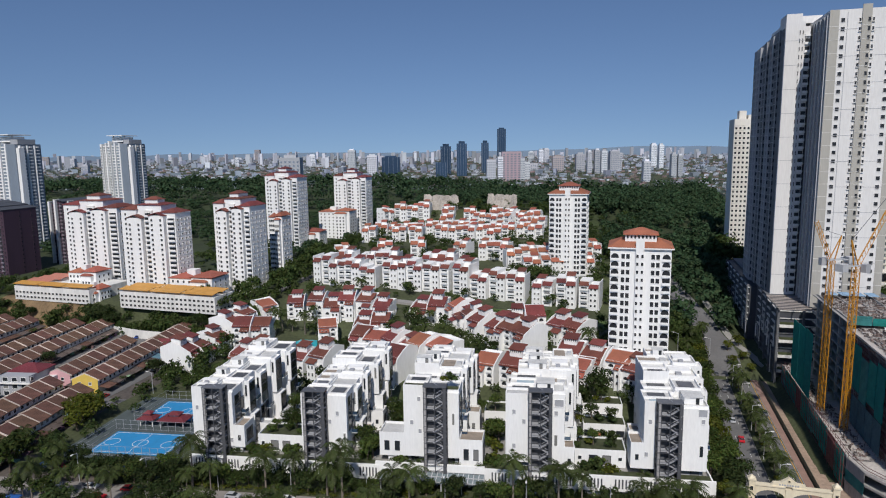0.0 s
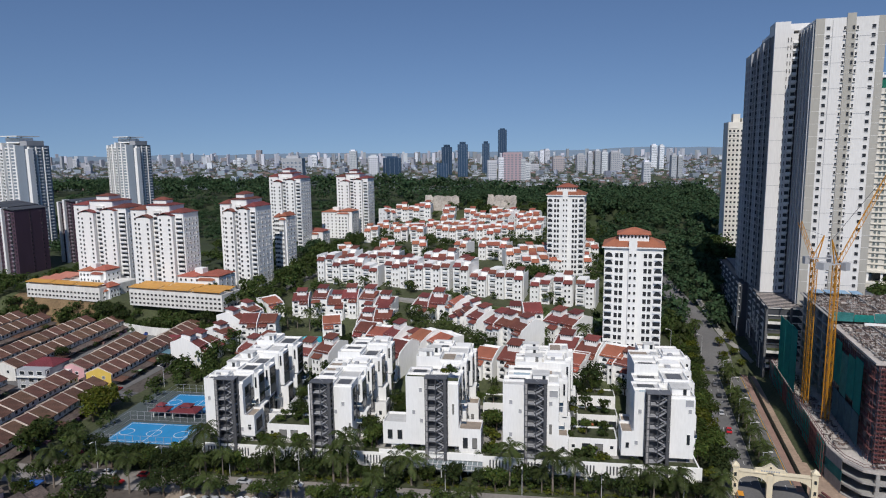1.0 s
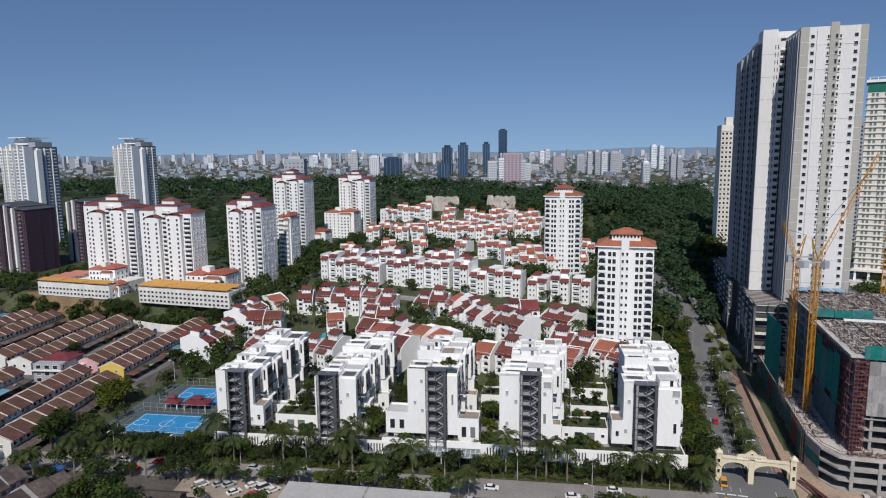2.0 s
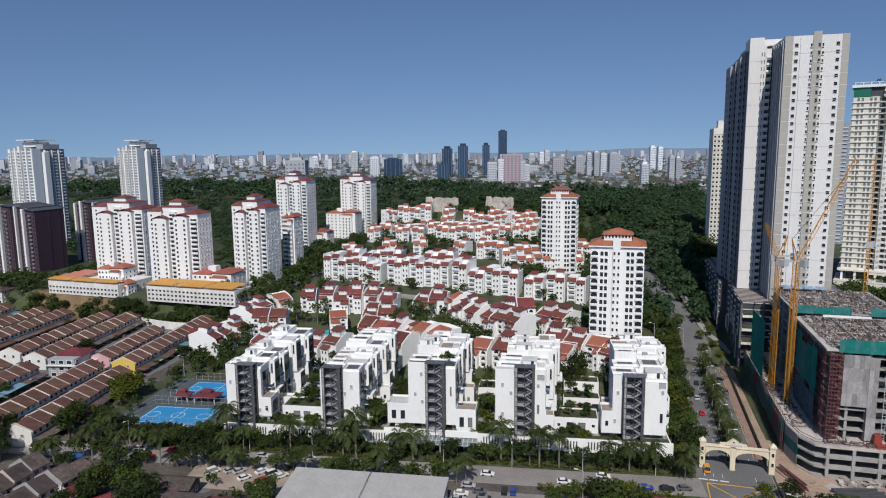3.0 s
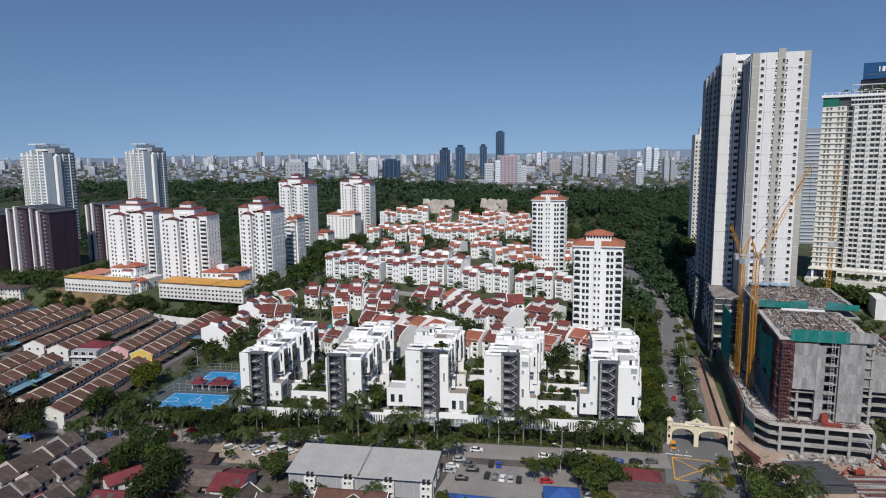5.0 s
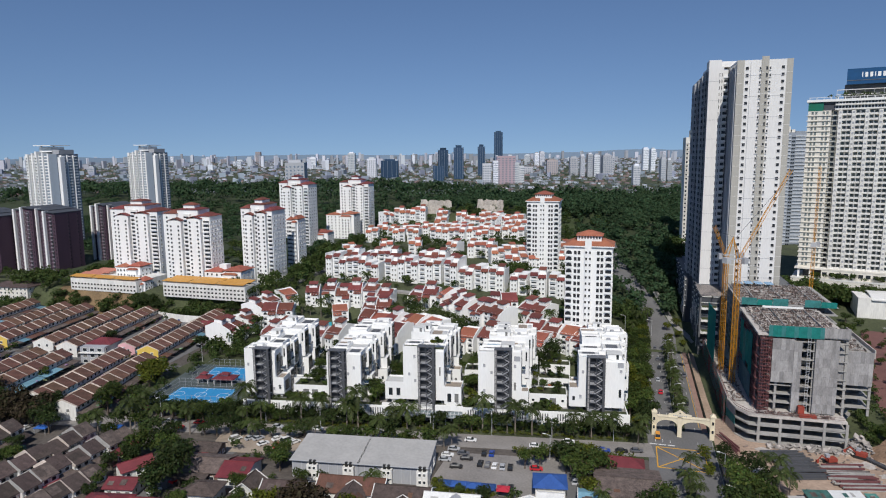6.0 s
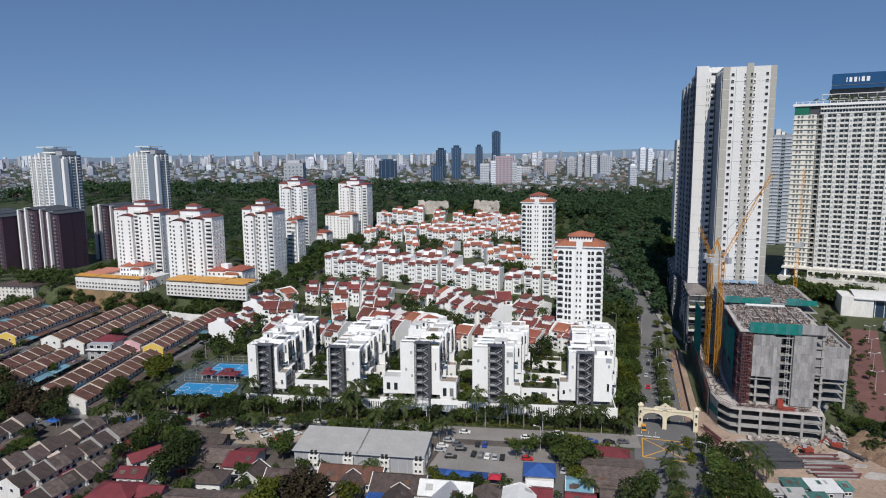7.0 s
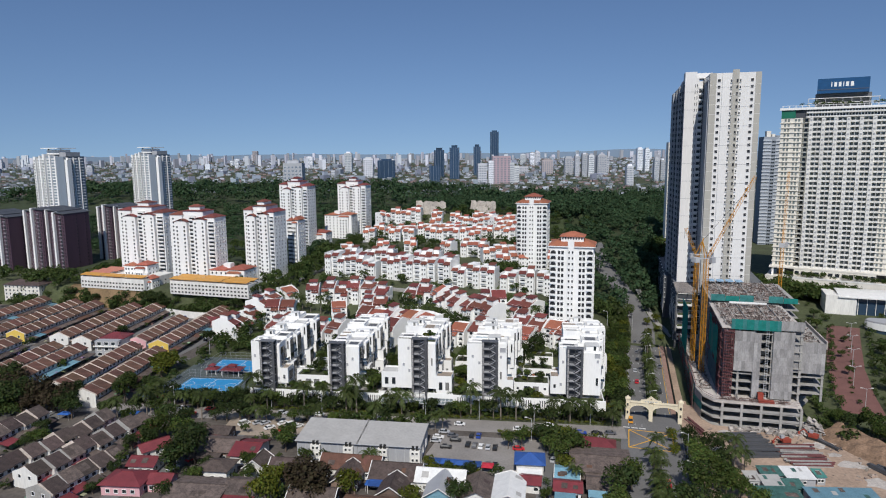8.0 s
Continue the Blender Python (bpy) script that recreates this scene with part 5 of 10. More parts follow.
    one_box("wing_wall", t, dusty, x1 + 8.2, y0 + 1.5, 31.6, x1 + 8.6, y1 - 8, 34.6)
    for i in range(4):
        one_box("wing_column", t, CONCRETE, x1 + 7.3, y0 + 2 + i * 10, 10.5, x1 + 8.1, y0 + 2.8 + i * 10, 33.0)
    # rusty scaffold round the corner
    bm = bmesh.new()
    for i in range(5):
        for y in (y0 - 1.2, y0 + 0.1):
            bar(bm, (x0 - 0.4 + i * 0.85, y, 10.3), (x0 - 0.4 + i * 0.85, y, 38.0), 0.06)
    for k in range(22):
        bar(bm, (x0 - 0.4, y0 - 1.2, 11 + k * 1.25), (x0 + 3.0, y0 - 1.2, 11 + k * 1.25), 0.06)
        box(bm, x0 - 0.4, y0 - 1.2, 11 + k * 1.25, x0 + 3.0, y0 + 0.1, 11.06 + k * 1.25)
    for k in range(11):
        bar(bm, (x0 - 0.4, y0 - 1.2, 11 + k * 2.5), (x0 + 3.0, y0 - 1.2, 13.5 + k * 2.5), 0.05)
    tagged(part("scaffold", bm, SCAFF, t), kind="stuff")
    bm = bmesh.new()
    for i in range(21):
        for x in (x0 - 1.5, x0 - 0.5):
            bar(bm, (x, y0 + i * 2, 10.3), (x, y0 + i * 2, 38.0), 0.045)
    for k in range(13):
        bar(bm, (x0 - 1.5, y0, 12 + k * 2.0), (x0 - 1.5, y0 + 40, 12 + k * 2.0), 0.045)
        if k % 2:
            box(bm, x0 - 1.4, y0, 12 + k * 2.0, x0 - 0.6, y0 + 40, 12.05 + k * 2.0)
    tagged(part("side_scaffold", bm, SCAFF, t), kind="stuff")
    # ladder tower in the open bay
    bm = bmesh.new()
    for x in (x0 + 14.8, x0 + 15.7):
        bar(bm, (x, y0 - 0.3, 10.5), (x, y0 - 0.3, 38), 0.06)
    for k in range(27):
        bar(bm, (x0 + 14.8, y0 - 0.3, 11 + k), (x0 + 15.7, y0 - 0.3, 11 + k), 0.05)
    part("ladder", bm, LIGHTSTEEL, t)
    # formwork, planks and bars lying about the decks
    kinds = (("formwork", mat("formwork_timber", (0.20, 0.15, 0.13), 0.85, 0.4, 0.8, 4.0, island=0.5)), ("rebar", mat("dark_rusty_steel", (0.075, 0.055, 0.048), 0.8, 0.3, 1.0, 4.0, island=0.4)), ("timber", mat("grey_timber", (0.36, 0.33, 0.31), 0.85, 0.4, 0.8, 4.0, island=0.6)))
    for (a, b, c, d, z, n) in ((x0 - 0.8, x1 - 0.5, y0 + 0.6, y1 - 1, 38.9, 1800), (x0 - 0.5, x1 + 6.5, y1 + 2.5, 95, 40.0, 1500), (x1 + 0.5, x1 + 7.5, y0 + 3, y1 - 9, 33.4, 130), (0.8, x0 - 2.2, 14, 100, 10.3, 420), (x0 - 2, 34, 3.0, y0 - 1.0, 10.3, 210)):
        for kind, m in kinds:
            bm = bmesh.new()
            for i in range(n // 3):
                turn, run, thin = rnd.choice((0, 0, math.pi / 2, math.pi / 2, rnd.uniform(0, 3))) + rnd.uniform(-0.12, 0.12), rnd.uniform(0.5, 2.2), rnd.uniform(0.05, 0.2)
                q = Vector((math.cos(turn), math.sin(turn), 0)) * (run / 2)
                o = Vector((rnd.uniform(a + 1, b - 1), rnd.uniform(c + 1, d - 1), z + thin + rnd.uniform(0.0, 0.3)))
                if kind == "rebar" and rnd.random() < 0.3:
                    bar(bm, o, o + Vector((0, 0, rnd.uniform(0.9, 2.0))), 0.05)
                else:
                    bar(bm, o - q, o + q + Vector((0, 0, rnd.uniform(-0.1, 0.3))), thin)
            tagged(part(kind, bm, m, t), kind="stuff")
    one_box("hoist", t, SITERED, 22.0, y0 - 2.4, 10.4, 24.0, y0 - 0.6, 13.4, "red site hoist cage")
    one_box("loading_deck", t, SITERED, 22.0, y0 - 4.6, 10.4, 27.6, y0 - 2.6, 11.2, "red loading platform")


construction()


def crane(x, y, zb, zm, turn, lift, jib, label):
    """A yellow luffing tower crane: lattice mast, cab, counter-jib and raised jib."""
    t = thing("tower_crane", label, "tower crane", at(x, y, zb, turn), "tower cranes on the building site")
    h, s = zm - zb, 0.75
    bm = bmesh.new()
    for i, j in ((-s, -s), (s, -s), (s, s), (-s, s)):
        bar(bm, (i, j, 0), (i, j, h), 0.10)
    n = round(h / 2)
    for k in range(n):
        za, zb2 = h * k / n, h * (k + 1) / n
        c = ((-s, -s), (s, -s), (s, s), (-s, s))
        for q in range(4):
            a, b = c[q], c[(q + 1) % 4]
            if k % 2:
                a, b = b, a
            bar(bm, (*a, za), (*b, zb2), 0.045)
            bar(bm, (*a, zb2), (*b, zb2), 0.045)
    part("mast", bm, YELLOWP, t)
    one_box("cab", t, GREYP, 0.6, -2.6, h - 1.6, 2.6, -0.9, h + 0.8)
    bm = bmesh.new()
    for q in (-0.8, 0.8):
        bar(bm, (-7, q, h + 0.4), (1.5, q, h + 0.4), 0.16)
    box(bm, -7.2, -1.3, h - 1.0, -5.0, 1.3, h + 1.2)
    part("counter_jib", bm, LIGHTSTEEL, t)
    bm = bmesh.new()
    bar(bm, (-1, 0, h), (-2.8, 0, h + 8), 0.14)
    bar(bm, (1, 0, h), (-2.8, 0, h + 8), 0.12)
    part("apex_frame", bm, YELLOWP, t)
    bm = bmesh.new()
    c, sn = math.cos(radians(lift)), math.sin(radians(lift))
    up = Vector((-sn, 0, c))
    ax = Vector((c, 0, sn))
    o = Vector((1, 0, h + 0.6))
    ch = [o + Vector((0, q, 0)) for q in (-0.6, 0.6)] + [o + up * 1.1]
    for p in ch:
        bar(bm, p, p + ax * jib, 0.06)
    m = int(jib / 1.6)
    for k in range(m):
        a, b = ax * (jib * k / m), ax * (jib * (k + 1) / m)
        bar(bm, ch[0] + a, ch[2] + b, 0.035)
        bar(bm, ch[1] + a, ch[2] + b, 0.035)
        bar(bm, ch[0] + a, ch[1] + b, 0.035)
    part("jib", bm, YELLOWP, t)
    bm = bmesh.new()
    bar(bm, (-2.8, 0, h + 8), o + ax * jib * 0.85, 0.05)
    tip = o + ax * jib
    bar(bm, tip, (tip.x, tip.y, tip.z - jib * 0.35), 0.04)
    part("cable", bm, STEEL, t)


crane(62.0, 232, 10.3, 60, 200, 66, 13, "yellow luffing tower crane with a short raised jib")
crane(64.3, 216, 10.3, 61, 38, 54, 42, "yellow luffing tower crane with a long raised jib")
crane(112.0, 302, 10.0, 57, 75, 70, 40, "yellow luffing tower crane behind the unfinished block")


# ---- white towers with red roofs ----
def white_tower(x, y, z0, z1, w, d, rz, label, n=18):
    t = thing("apartment_tower", label, "apartment tower", at(x, y, z0, rz), "white towers of the estate")
    h = z1 - z0
    st = (h - 4) / n
    lv = levels(2.4, n, st)
    one_box("left_wing", t, WHITE, 0, 1.5, 0, w * 0.28, d - 1, h - 1.5)
    one_box("right_wing", t, WHITE, w * 0.72, 1.5, 0, w, d - 1, h - 3.0)
    one_box("core", t, WHITE, w * 0.28, 3, 0, w * 0.72, d, h + 1.0)
    one_box("left_bay", t, WHITE, w * 0.16, -1.2, 0, w * 0.43, 3, h - 6)
    one_box("right_bay", t, WHITE, w * 0.57, -1.2, 0, w * 0.84, 3, h - 4.5)
    one_box("stair_shaft", t, OLDWHITE, w * 0.43, 1.6, 0, w * 0.57, 3, h - 2)
    one_box("lantern", t, WHITE, w * 0.38, 5, h + 1.0, w * 0.62, d - 5, h + 4.0)
    for a, b, c, e, z, k in ((0, w * 0.28, 1.5, d - 1, h - 1.4, 2.2), (w * 0.72, w, 1.5, d - 1, h - 2.9, 2.2), (w * 0.28, w * 0.72, 3, d, h + 1.1, 2.0), (w * 0.38, w * 0.62, 5, d - 5, h + 4.1, 1.6)):
        bm = bmesh.new()
        hip(bm, a, c, b, e, z, k, 0.5)
        part("roof", bm, REDTILE, t)
    for a, b, z in ((w * 0.16, w * 0.43, h - 6), (w * 0.57, w * 0.84, h - 4.5)):
        bm = bmesh.new()
        m = (a + b) / 2
        slab_roof(bm, ((a - 0.3, -1.7, z), (a - 0.3, 3.0, z)), ((m, -1.7, z + 1.8), (m, 3.0, z + 1.8)), 0.3)
        slab_roof(bm, ((b + 0.3, 3.0, z), (b + 0.3, -1.7, z)), ((m, 3.0, z + 1.8), (m, -1.7, z + 1.8)), 0.3)
        part("bay_roof", bm, REDTILE, t)
    window_block(t, (w * 0.16, -1.2), (w * 0.43, -1.2), [0.2, 0.8], lv[:n - 2], 1.3, 1.35, DARKWIN, WHITE)
    window_block(t, (w * 0.57, -1.2), (w * 0.84, -1.2), [0.2, 0.8], lv[:n - 1], 1.3, 1.35, DARKWIN, WHITE)
    window_block(t, (0, 1.5), (w * 0.16, 1.5), [0.5], lv, 1.2, 1.3, GLASS, WHITE)
    window_block(t, (w * 0.43, 1.6), (w * 0.57, 1.6), [0.5], lv, w * 0.11, 1.9, DARKWIN, WHITE, "balcony", name="balcony_opening")
    window_block(t, (w * 0.84, 1.5), (w, 1.5), [0.5], lv[:n - 1], w * 0.12, 1.9, DARKWIN, WHITE, "balcony", name="balcony_opening")
    window_block(t, (w, 1.5), (w, d - 1), [0.15, 0.38, 0.62, 0.85], lv[:n - 1], 1.1, 1.3, GLASS, WHITE, name="window_grid")


WT = "white apartment tower with stepped red tiled roofs"
white_tower(-340, 329, 13.5, 67.5, 40, 20, 0, WT)
white_tower(-279, 309, 13.5, 67.0, 36, 16, 0, WT)
white_tower(-235, 333, 14, 69.0, 24, 20, 0, WT)
white_tower(-288, 480, 17, 79.5, 29, 20, 0, WT, 20)
white_tower(-267, 566, 19, 76, 32, 18, 0, WT)


def low_block(x, y, w, d, h, label, n=4):
    """A low white block with red hipped roofs."""
    z = ground(x + w / 2, y)
    t = thing("apartment_block", label, "apartment block", at(x, y, z - 0.5))
    h += 0.5
    one_box("wall", t, WHITE, 0, 0, 0, w, d, h)
    one_box("bay", t, WHITE, w * 0.55, -2, 0, w * 0.9, 0, h - 1.5)
    for a, b, c, e, zz, k in ((0, w * 0.5, 0, d, h, 2.4), (w * 0.5, w, 0, d, h + 0.8, 2.4), (w * 0.55, w * 0.9, -2, 0.2, h - 1.4, 1.2)):
        bm = bmesh.new()
        hip(bm, a, c, b, e, zz, k, 0.5)
        part("roof", bm, ORANGETILE, t)
    one_box("roof_house", t, WHITE, w * 0.3, d * 0.3, h, w * 0.5, d * 0.6, h + 4)
    lv = levels(1.8, n, (h - 1.2) / n)
    window_block(t, (0, 0), (w, 0), [0.08, 0.2, 0.34, 0.47], lv, 1.2, 1.4)
    window_block(t, (w * 0.55, -2), (w * 0.9, -2), [0.2, 0.5, 0.8], lv[:-1], 1.3, 1.4)
    window_block(t, (w, 0), (w, d), [0.2, 0.5, 0.8], lv, 1.2, 1.4)


LB = "low white apartment block with orange-red hipped roofs"
low_block(-322, 312, 20, 12, 13, LB)
low_block(-246, 306, 27, 16, 14, LB, 5)
low_block(-221, 372, 9, 12, 40, LB, 13)
low_block(-270, 540, 30, 16, 24, LB, 8)
low_block(-290, 500, 40, 14, 11, LB, 3)
low_block(-300, 300, 0.1 + 11, 8, 6, LB, 2)


# ---- plum-coloured slabs ----
def plum_tower(x, y, z0, w, d, h, label, wide=False):
    t = thing("apartment_slab", label, "apartment block", at(x, y, z0, 0), "plum-coloured slabs")
    n = 18
    for k, (dy, dh) in enumerate(((-3.0, 0.0), (-5.0, 1.8), (-0.5, 0.4), (-2.6, -1.4))):
        a, b, top = w * k / 4, w * (k + 1) / 4, h + dh
        st = (top - 2) / n
        pale = wide and k == 0
        one_box("wall", t, OLDWHITE if pale else PURPLE, a, dy, 0, b - 0.01, d - (3 if k % 2 else 0), top)
        one_box("white_fin", t, WHITE, a - 0.5, dy - 2.2, 0, a + 1.0, dy + 3.0, top + 1.6)
        bm = bmesh.new()
        slab_roof(bm, ((b + 0.2, dy - 1.2, top + 0.2), (b + 0.2, d, top + 0.2)), ((a + 0.52, dy - 1.2, top + 1.5), (a + 0.52, d, top + 1.5)), 0.35)
        part("roof", bm, DARKP, t)
        window_block(t, (a, dy), (b, dy), [0.22], levels(2.4, n, st), 1.2, 1.5, GLASS, OLDWHITE if pale else PURPLE)
        window_block(t, (a, dy), (b, dy), [0.56], levels(2.2, n, st), 2.0, 1.9, DARKWIN, MAUVE, "balcony", name="balcony_opening")
        window_block(t, (a, dy), (b, dy), [0.86], levels(2.4, n, st), 0.9, 1.2, GLASS, OLDWHITE if pale else PURPLE, name="slit_window")
    window_block(t, (w, d * 0.1), (w, d), [0.3, 0.7], levels(2.4, n, (h - 3) / n), 1.0, 1.1, GLASS, PURPLE, name="side_window")


MAUVE = mat("mauve_grey_paint", (0.22, 0.19, 0.22), 0.75, 0.15, 0.2, 2.0, streak=4)


PL = "dark plum apartment slab with white fin walls"
plum_tower(-514, 318, 0, 30, 26, 59, PL, True)
plum_tower(-478, 331, 2, 34, 26, 58, PL)
plum_tower(-441, 345, 6, 38, 26, 56, PL)
plum_tower(-416, 396, 12, 30, 26, 49, PL)


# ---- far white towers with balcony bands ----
# blue-grey core colour carries the shade of the towers' right faces
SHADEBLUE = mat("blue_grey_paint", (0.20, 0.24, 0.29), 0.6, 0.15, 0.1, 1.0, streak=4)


def banded_tower(x, y, z0, w, d, h, label):
    t = thing("apartment_tower", label, "apartment tower", at(x, y, z0, 0), "tall banded towers")
    n = 33
    st = (h - 4) / n
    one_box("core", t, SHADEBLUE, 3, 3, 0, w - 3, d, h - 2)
    fins = ((0, 0.07, 0, 0.0), (0.15, 0.19, 1, 1.2), (0.30, 0.36, 2.5, 0.0), (0.47, 0.51, 1.5, 1.6), (0.62, 0.66, 0.5, 2.4), (0.76, 0.80, -0.5, 3.2), (0.90, 1.0, -3, 4.0))
    for a, b, k, y0 in fins:
        one_box("wall", t, WHITE, w * a, y0, 0, w * b, d - 2 if a < 0.5 else y0 + 5, h + k - 2)
    bm = bmesh.new()
    for z in levels(2, n, st):
        for (a, b, k, y0), (a2, b2, k2, y2) in zip(fins, fins[1:]):
            box(bm, w * b + 0.1, max(y0, y2) + 0.5, z, w * a2 - 0.1, 5.0, z + 1.0)
        for q in (0.35, 0.6, 0.85):
            box(bm, w - 3.2, d * q - 1.2, z, w - 1.2, d * q + 1.2, z + 1.0)
    tagged(part("balcony_rack", bm, WHITE, t), kind="stuff")
    for q in (0.3, 0.55, 0.8):
        one_box("side_fin", t, WHITE, w - 3.2, d * q - 2.4, 0, w - 1.0, d * q - 1.6, h - 3)
    window_block(t, (0, 0), (w, 0), [0.035, 0.33], levels(3.6, n - 1, st), 1.4, 1.3, GLASS, WHITE)
    one_box("roof_house", t, WHITE, w * 0.3, 6, h, w * 0.7, d - 8, h + 4.5)
    one_box("roof_canopy", t, WHITE, w * 0.22, 2, h + 5.5, w * 0.78, d - 4, h + 6.2)
    for a in (0.3, 0.7):
        one_box("canopy_post", t, GREYP, w * a - 0.4, 8, h + 4.5, w * a + 0.4, 9, h + 5.5)
    one_box("roof_house", t, GREYP, w * 0.74, 5, h - 2, w * 0.95, d - 6, h + 2.0)


BT = "tall white tower with grey balcony bands and a roof canopy"
banded_tower(-520, 428, 12, 36, 28, 96, BT)
banded_tower(-500, 536, 14, 32, 28, 95, BT)


# ---- decked car park with orange roofs ----
def parking_deck(x, y, rz, L, d, h, label, salmon):
    z = 13.0
    t = thing("parking_deck", label, "car park", at(x, y, z, rz))
    one_box("wall", t, OLDWHITE, 0, 0, 0, L, d, h)
    n = int(L / 2.7)
    # black panes stand for the shade of the decks behind the openings
    window_block(t, (0, 0), (L, 0), steps(1.7 / L, 1 - 1.7 / L, n), [1.7, 4.2, 6.7] if h > 8.4 else [1.9, 4.6], 1.6, 1.15, PLASTIC, OLDWHITE, name="opening_grid")
    window_block(t, (L, 0), (L, d), steps(0.1, 0.9, 5), [1.9, 4.6], 1.6, 1.15, PLASTIC, OLDWHITE, name="opening_grid")
    k = int(L / 18)
    for i in range(k):
        bm = bmesh.new()
        a, b = L * i / k + 0.4, L * (i + 1) / k - 0.4
        slab_roof(bm, ((a, -0.8, h + 1.4), (b, -0.8, h + 1.4)), ((a, 5.0, h + 2.2), (b, 5.0, h + 2.2)), 0.25)
        part("roof_sheet", bm, YELLOWROOF, t)
        for xx in (a + 1, (a + b) / 2, b - 1):
            one_box("roof_post", t, OLDWHITE, xx, 0.3, h, xx + 0.3, 0.6, h + 1.3)
    for j in range(3 if salmon else 1):
        for i in range(max(1, k // 2 if salmon else k)):
            bm = bmesh.new()
            a, b = L * i / k + 0.4, L * (i + 1) / k - 0.4
            y0 = 7.5 + j * 7.5
            slab_roof(bm, ((a, y0, h + 1.6), (b, y0, h + 1.6)), ((a, y0 + 5.5, h + 2.4), (b, y0 + 5.5, h + 2.4)), 0.25)
            part("roof_sheet", bm, SALMONROOF if salmon else YELLOWROOF, t)
            one_box("roof_post", t, OLDWHITE, a + 1, y0 + 2, h, a + 1.4, y0 + 2.4, h + 1.7)
            one_box("roof_post", t, OLDWHITE, b - 1.4, y0 + 2, h, b - 1, y0 + 2.4, h + 1.7)


parking_deck(-347, 297, -2.4, 56, 30, 8.2, "white parking deck with salmon and ochre roof sheets", True)
parking_deck(-268.5, 292.7, -2.4, 62, 16, 9.2, "long white parking deck under ochre roof sheets", False)
bm = bmesh.new()
line = [(-268 + 60 * k / 14, 285.5 - 5.0 * math.sin(math.pi * k / 14)) for k in range(15)]
rows = [[bm.verts.new((x, y + dy, z)) for dy, z in ((0, -0.5), (0, 4.4), (0.7, 4.4), (0.7, -0.5))] for x, y in line]
for p, q in zip(rows, rows[1:]):
    for k in range(4):
        bm.faces.new((p[k], q[k], q[(k + 1) % 4], p[(k + 1) % 4]))
bm.faces.new(rows[0]), bm.faces.new(rows[-1][::-1])
solid("retaining_wall", bm, OLDWHITE, "low curved white retaining wall below the parking deck", "wall", kind="structure")


# ---- four-storey apartment rows ----
def stepped_house(name, w, d, h, n, roof_mat, seed, label, group, deep=1.0):
    """One white unit of a row: stepped walls, red monopitch roofs, roof lantern, windows and arched loggias."""
    t = thing(name, label, "row house" if n < 4 else "apartment house", Matrix(), group)
    st = (h - 0.6) / n
    yf, ym = 2.2 + 2.4 * deep, 4.4 + 2.6 * deep          # depth of the two roof slopes
    bm = bmesh.new()
    box(bm, 0.18, 2.0, -3, w, d, h)
    box(bm, -0.18, 1.0, -3, 0.18, d + 0.2, h + 1.5)
    box(bm, w * 0.5, ym, h, w - 0.1, d, h + 2.0)
    box(bm, w * 0.47, 1.6, h - 0.6, w * 0.5, d, h + 1.9)
    part("wall", bm, WHITE, t)
    one_box("front_bay", t, WHITE, w * 0.04, 0, -3, w * 0.48, 2.0, h - 1.2)
    bm = bmesh.new()
    slab_roof(bm, ((w * 0.0 + 0.2, -0.5, h - 1.3), (w * 0.5, -0.5, h - 1.3)), ((w * 0.0 + 0.2, yf, h + 0.3 + deep), (w * 0.47, yf, h + 0.3 + deep)), 0.25)
    part("front_roof", bm, roof_mat, t)
    bm = bmesh.new()
    slab_roof(bm, ((w * 0.5, 1.4, h - 0.3), (w - 0.1, 1.4, h - 0.3)), ((w * 0.5, ym, h + 1.3 + deep), (w - 0.1, ym, h + 1.3 + deep)), 0.25)
    part("main_roof", bm, roof_mat, t)
    if seed % 3 != 2:
        one_box("lantern", t, WHITE, w * 0.12, d * 0.45, h, w * 0.5, d * 0.85, h + 2.6)
        bm = bmesh.new()
        slab_roof(bm, ((w * 0.08, d * 0.42, h + 2.7), (w * 0.54, d * 0.42, h + 2.7)), ((w * 0.08, d * 0.88, h + 3.7), (w * 0.54, d * 0.88, h + 3.7)), 0.2)
        part("lantern_roof", bm, roof_mat, t)
    lv = levels(1.5, n, st)
    window_block(t, (w * 0.04, 0), (w * 0.48, 0), [0.3, 0.75], lv, 0.9, 1.2)
    window_block(t, (w * 0.5, 2.0), (w, 2.0), [0.5], lv, w * 0.3, 1.6, GLASS, WHITE, "balcony", name="loggia")
    window_block(t, (w, 2), (w, d), [0.3, 0.7], lv[1:], 0.9, 1.2, name="window_grid")
    return t


def along(proto_list, pts, w, rnd_seed, z_lift=0.0, jitter=0.4, back=0.0, gaps=0.0):
    """Copies of units side by side along a plan line, facing to its right-hand side."""
    rnd = random.Random(rnd_seed)
    for (x0, y0), (x1, y1) in zip(pts, pts[1:]):
        L = math.hypot(x1 - x0, y1 - y0)
        n = max(1, round(L / w))
        rz = math.degrees(math.atan2(y1 - y0, x1 - x0))
        for i in range(n):
            s = i / n
            x, y = x0 + (x1 - x0) * s, y0 + (y1 - y0) * s
            j = rnd.uniform(-jitter, jitter) * 2
            nx, ny = -(y1 - y0) / L, (x1 - x0) / L
            p = rnd.choice(proto_list)
            if rnd.random() < gaps:
                continue
            flip = rnd.random() < 0.5
            if flip:
                x, y = x + (x1 - x0) / n, y + (y1 - y0) / n
            ob = copy_thing(p, at(x + nx * (j + back), y + ny * (j + back), ground(x, y) + z_lift + rnd.uniform(-0.9, 1.5), rz + rnd.uniform(-7, 7) * jitter))
            ob.scale = (-1 if flip else 1, rnd.uniform(0.9, 1.1), rnd.uniform(0.86, 1.16))


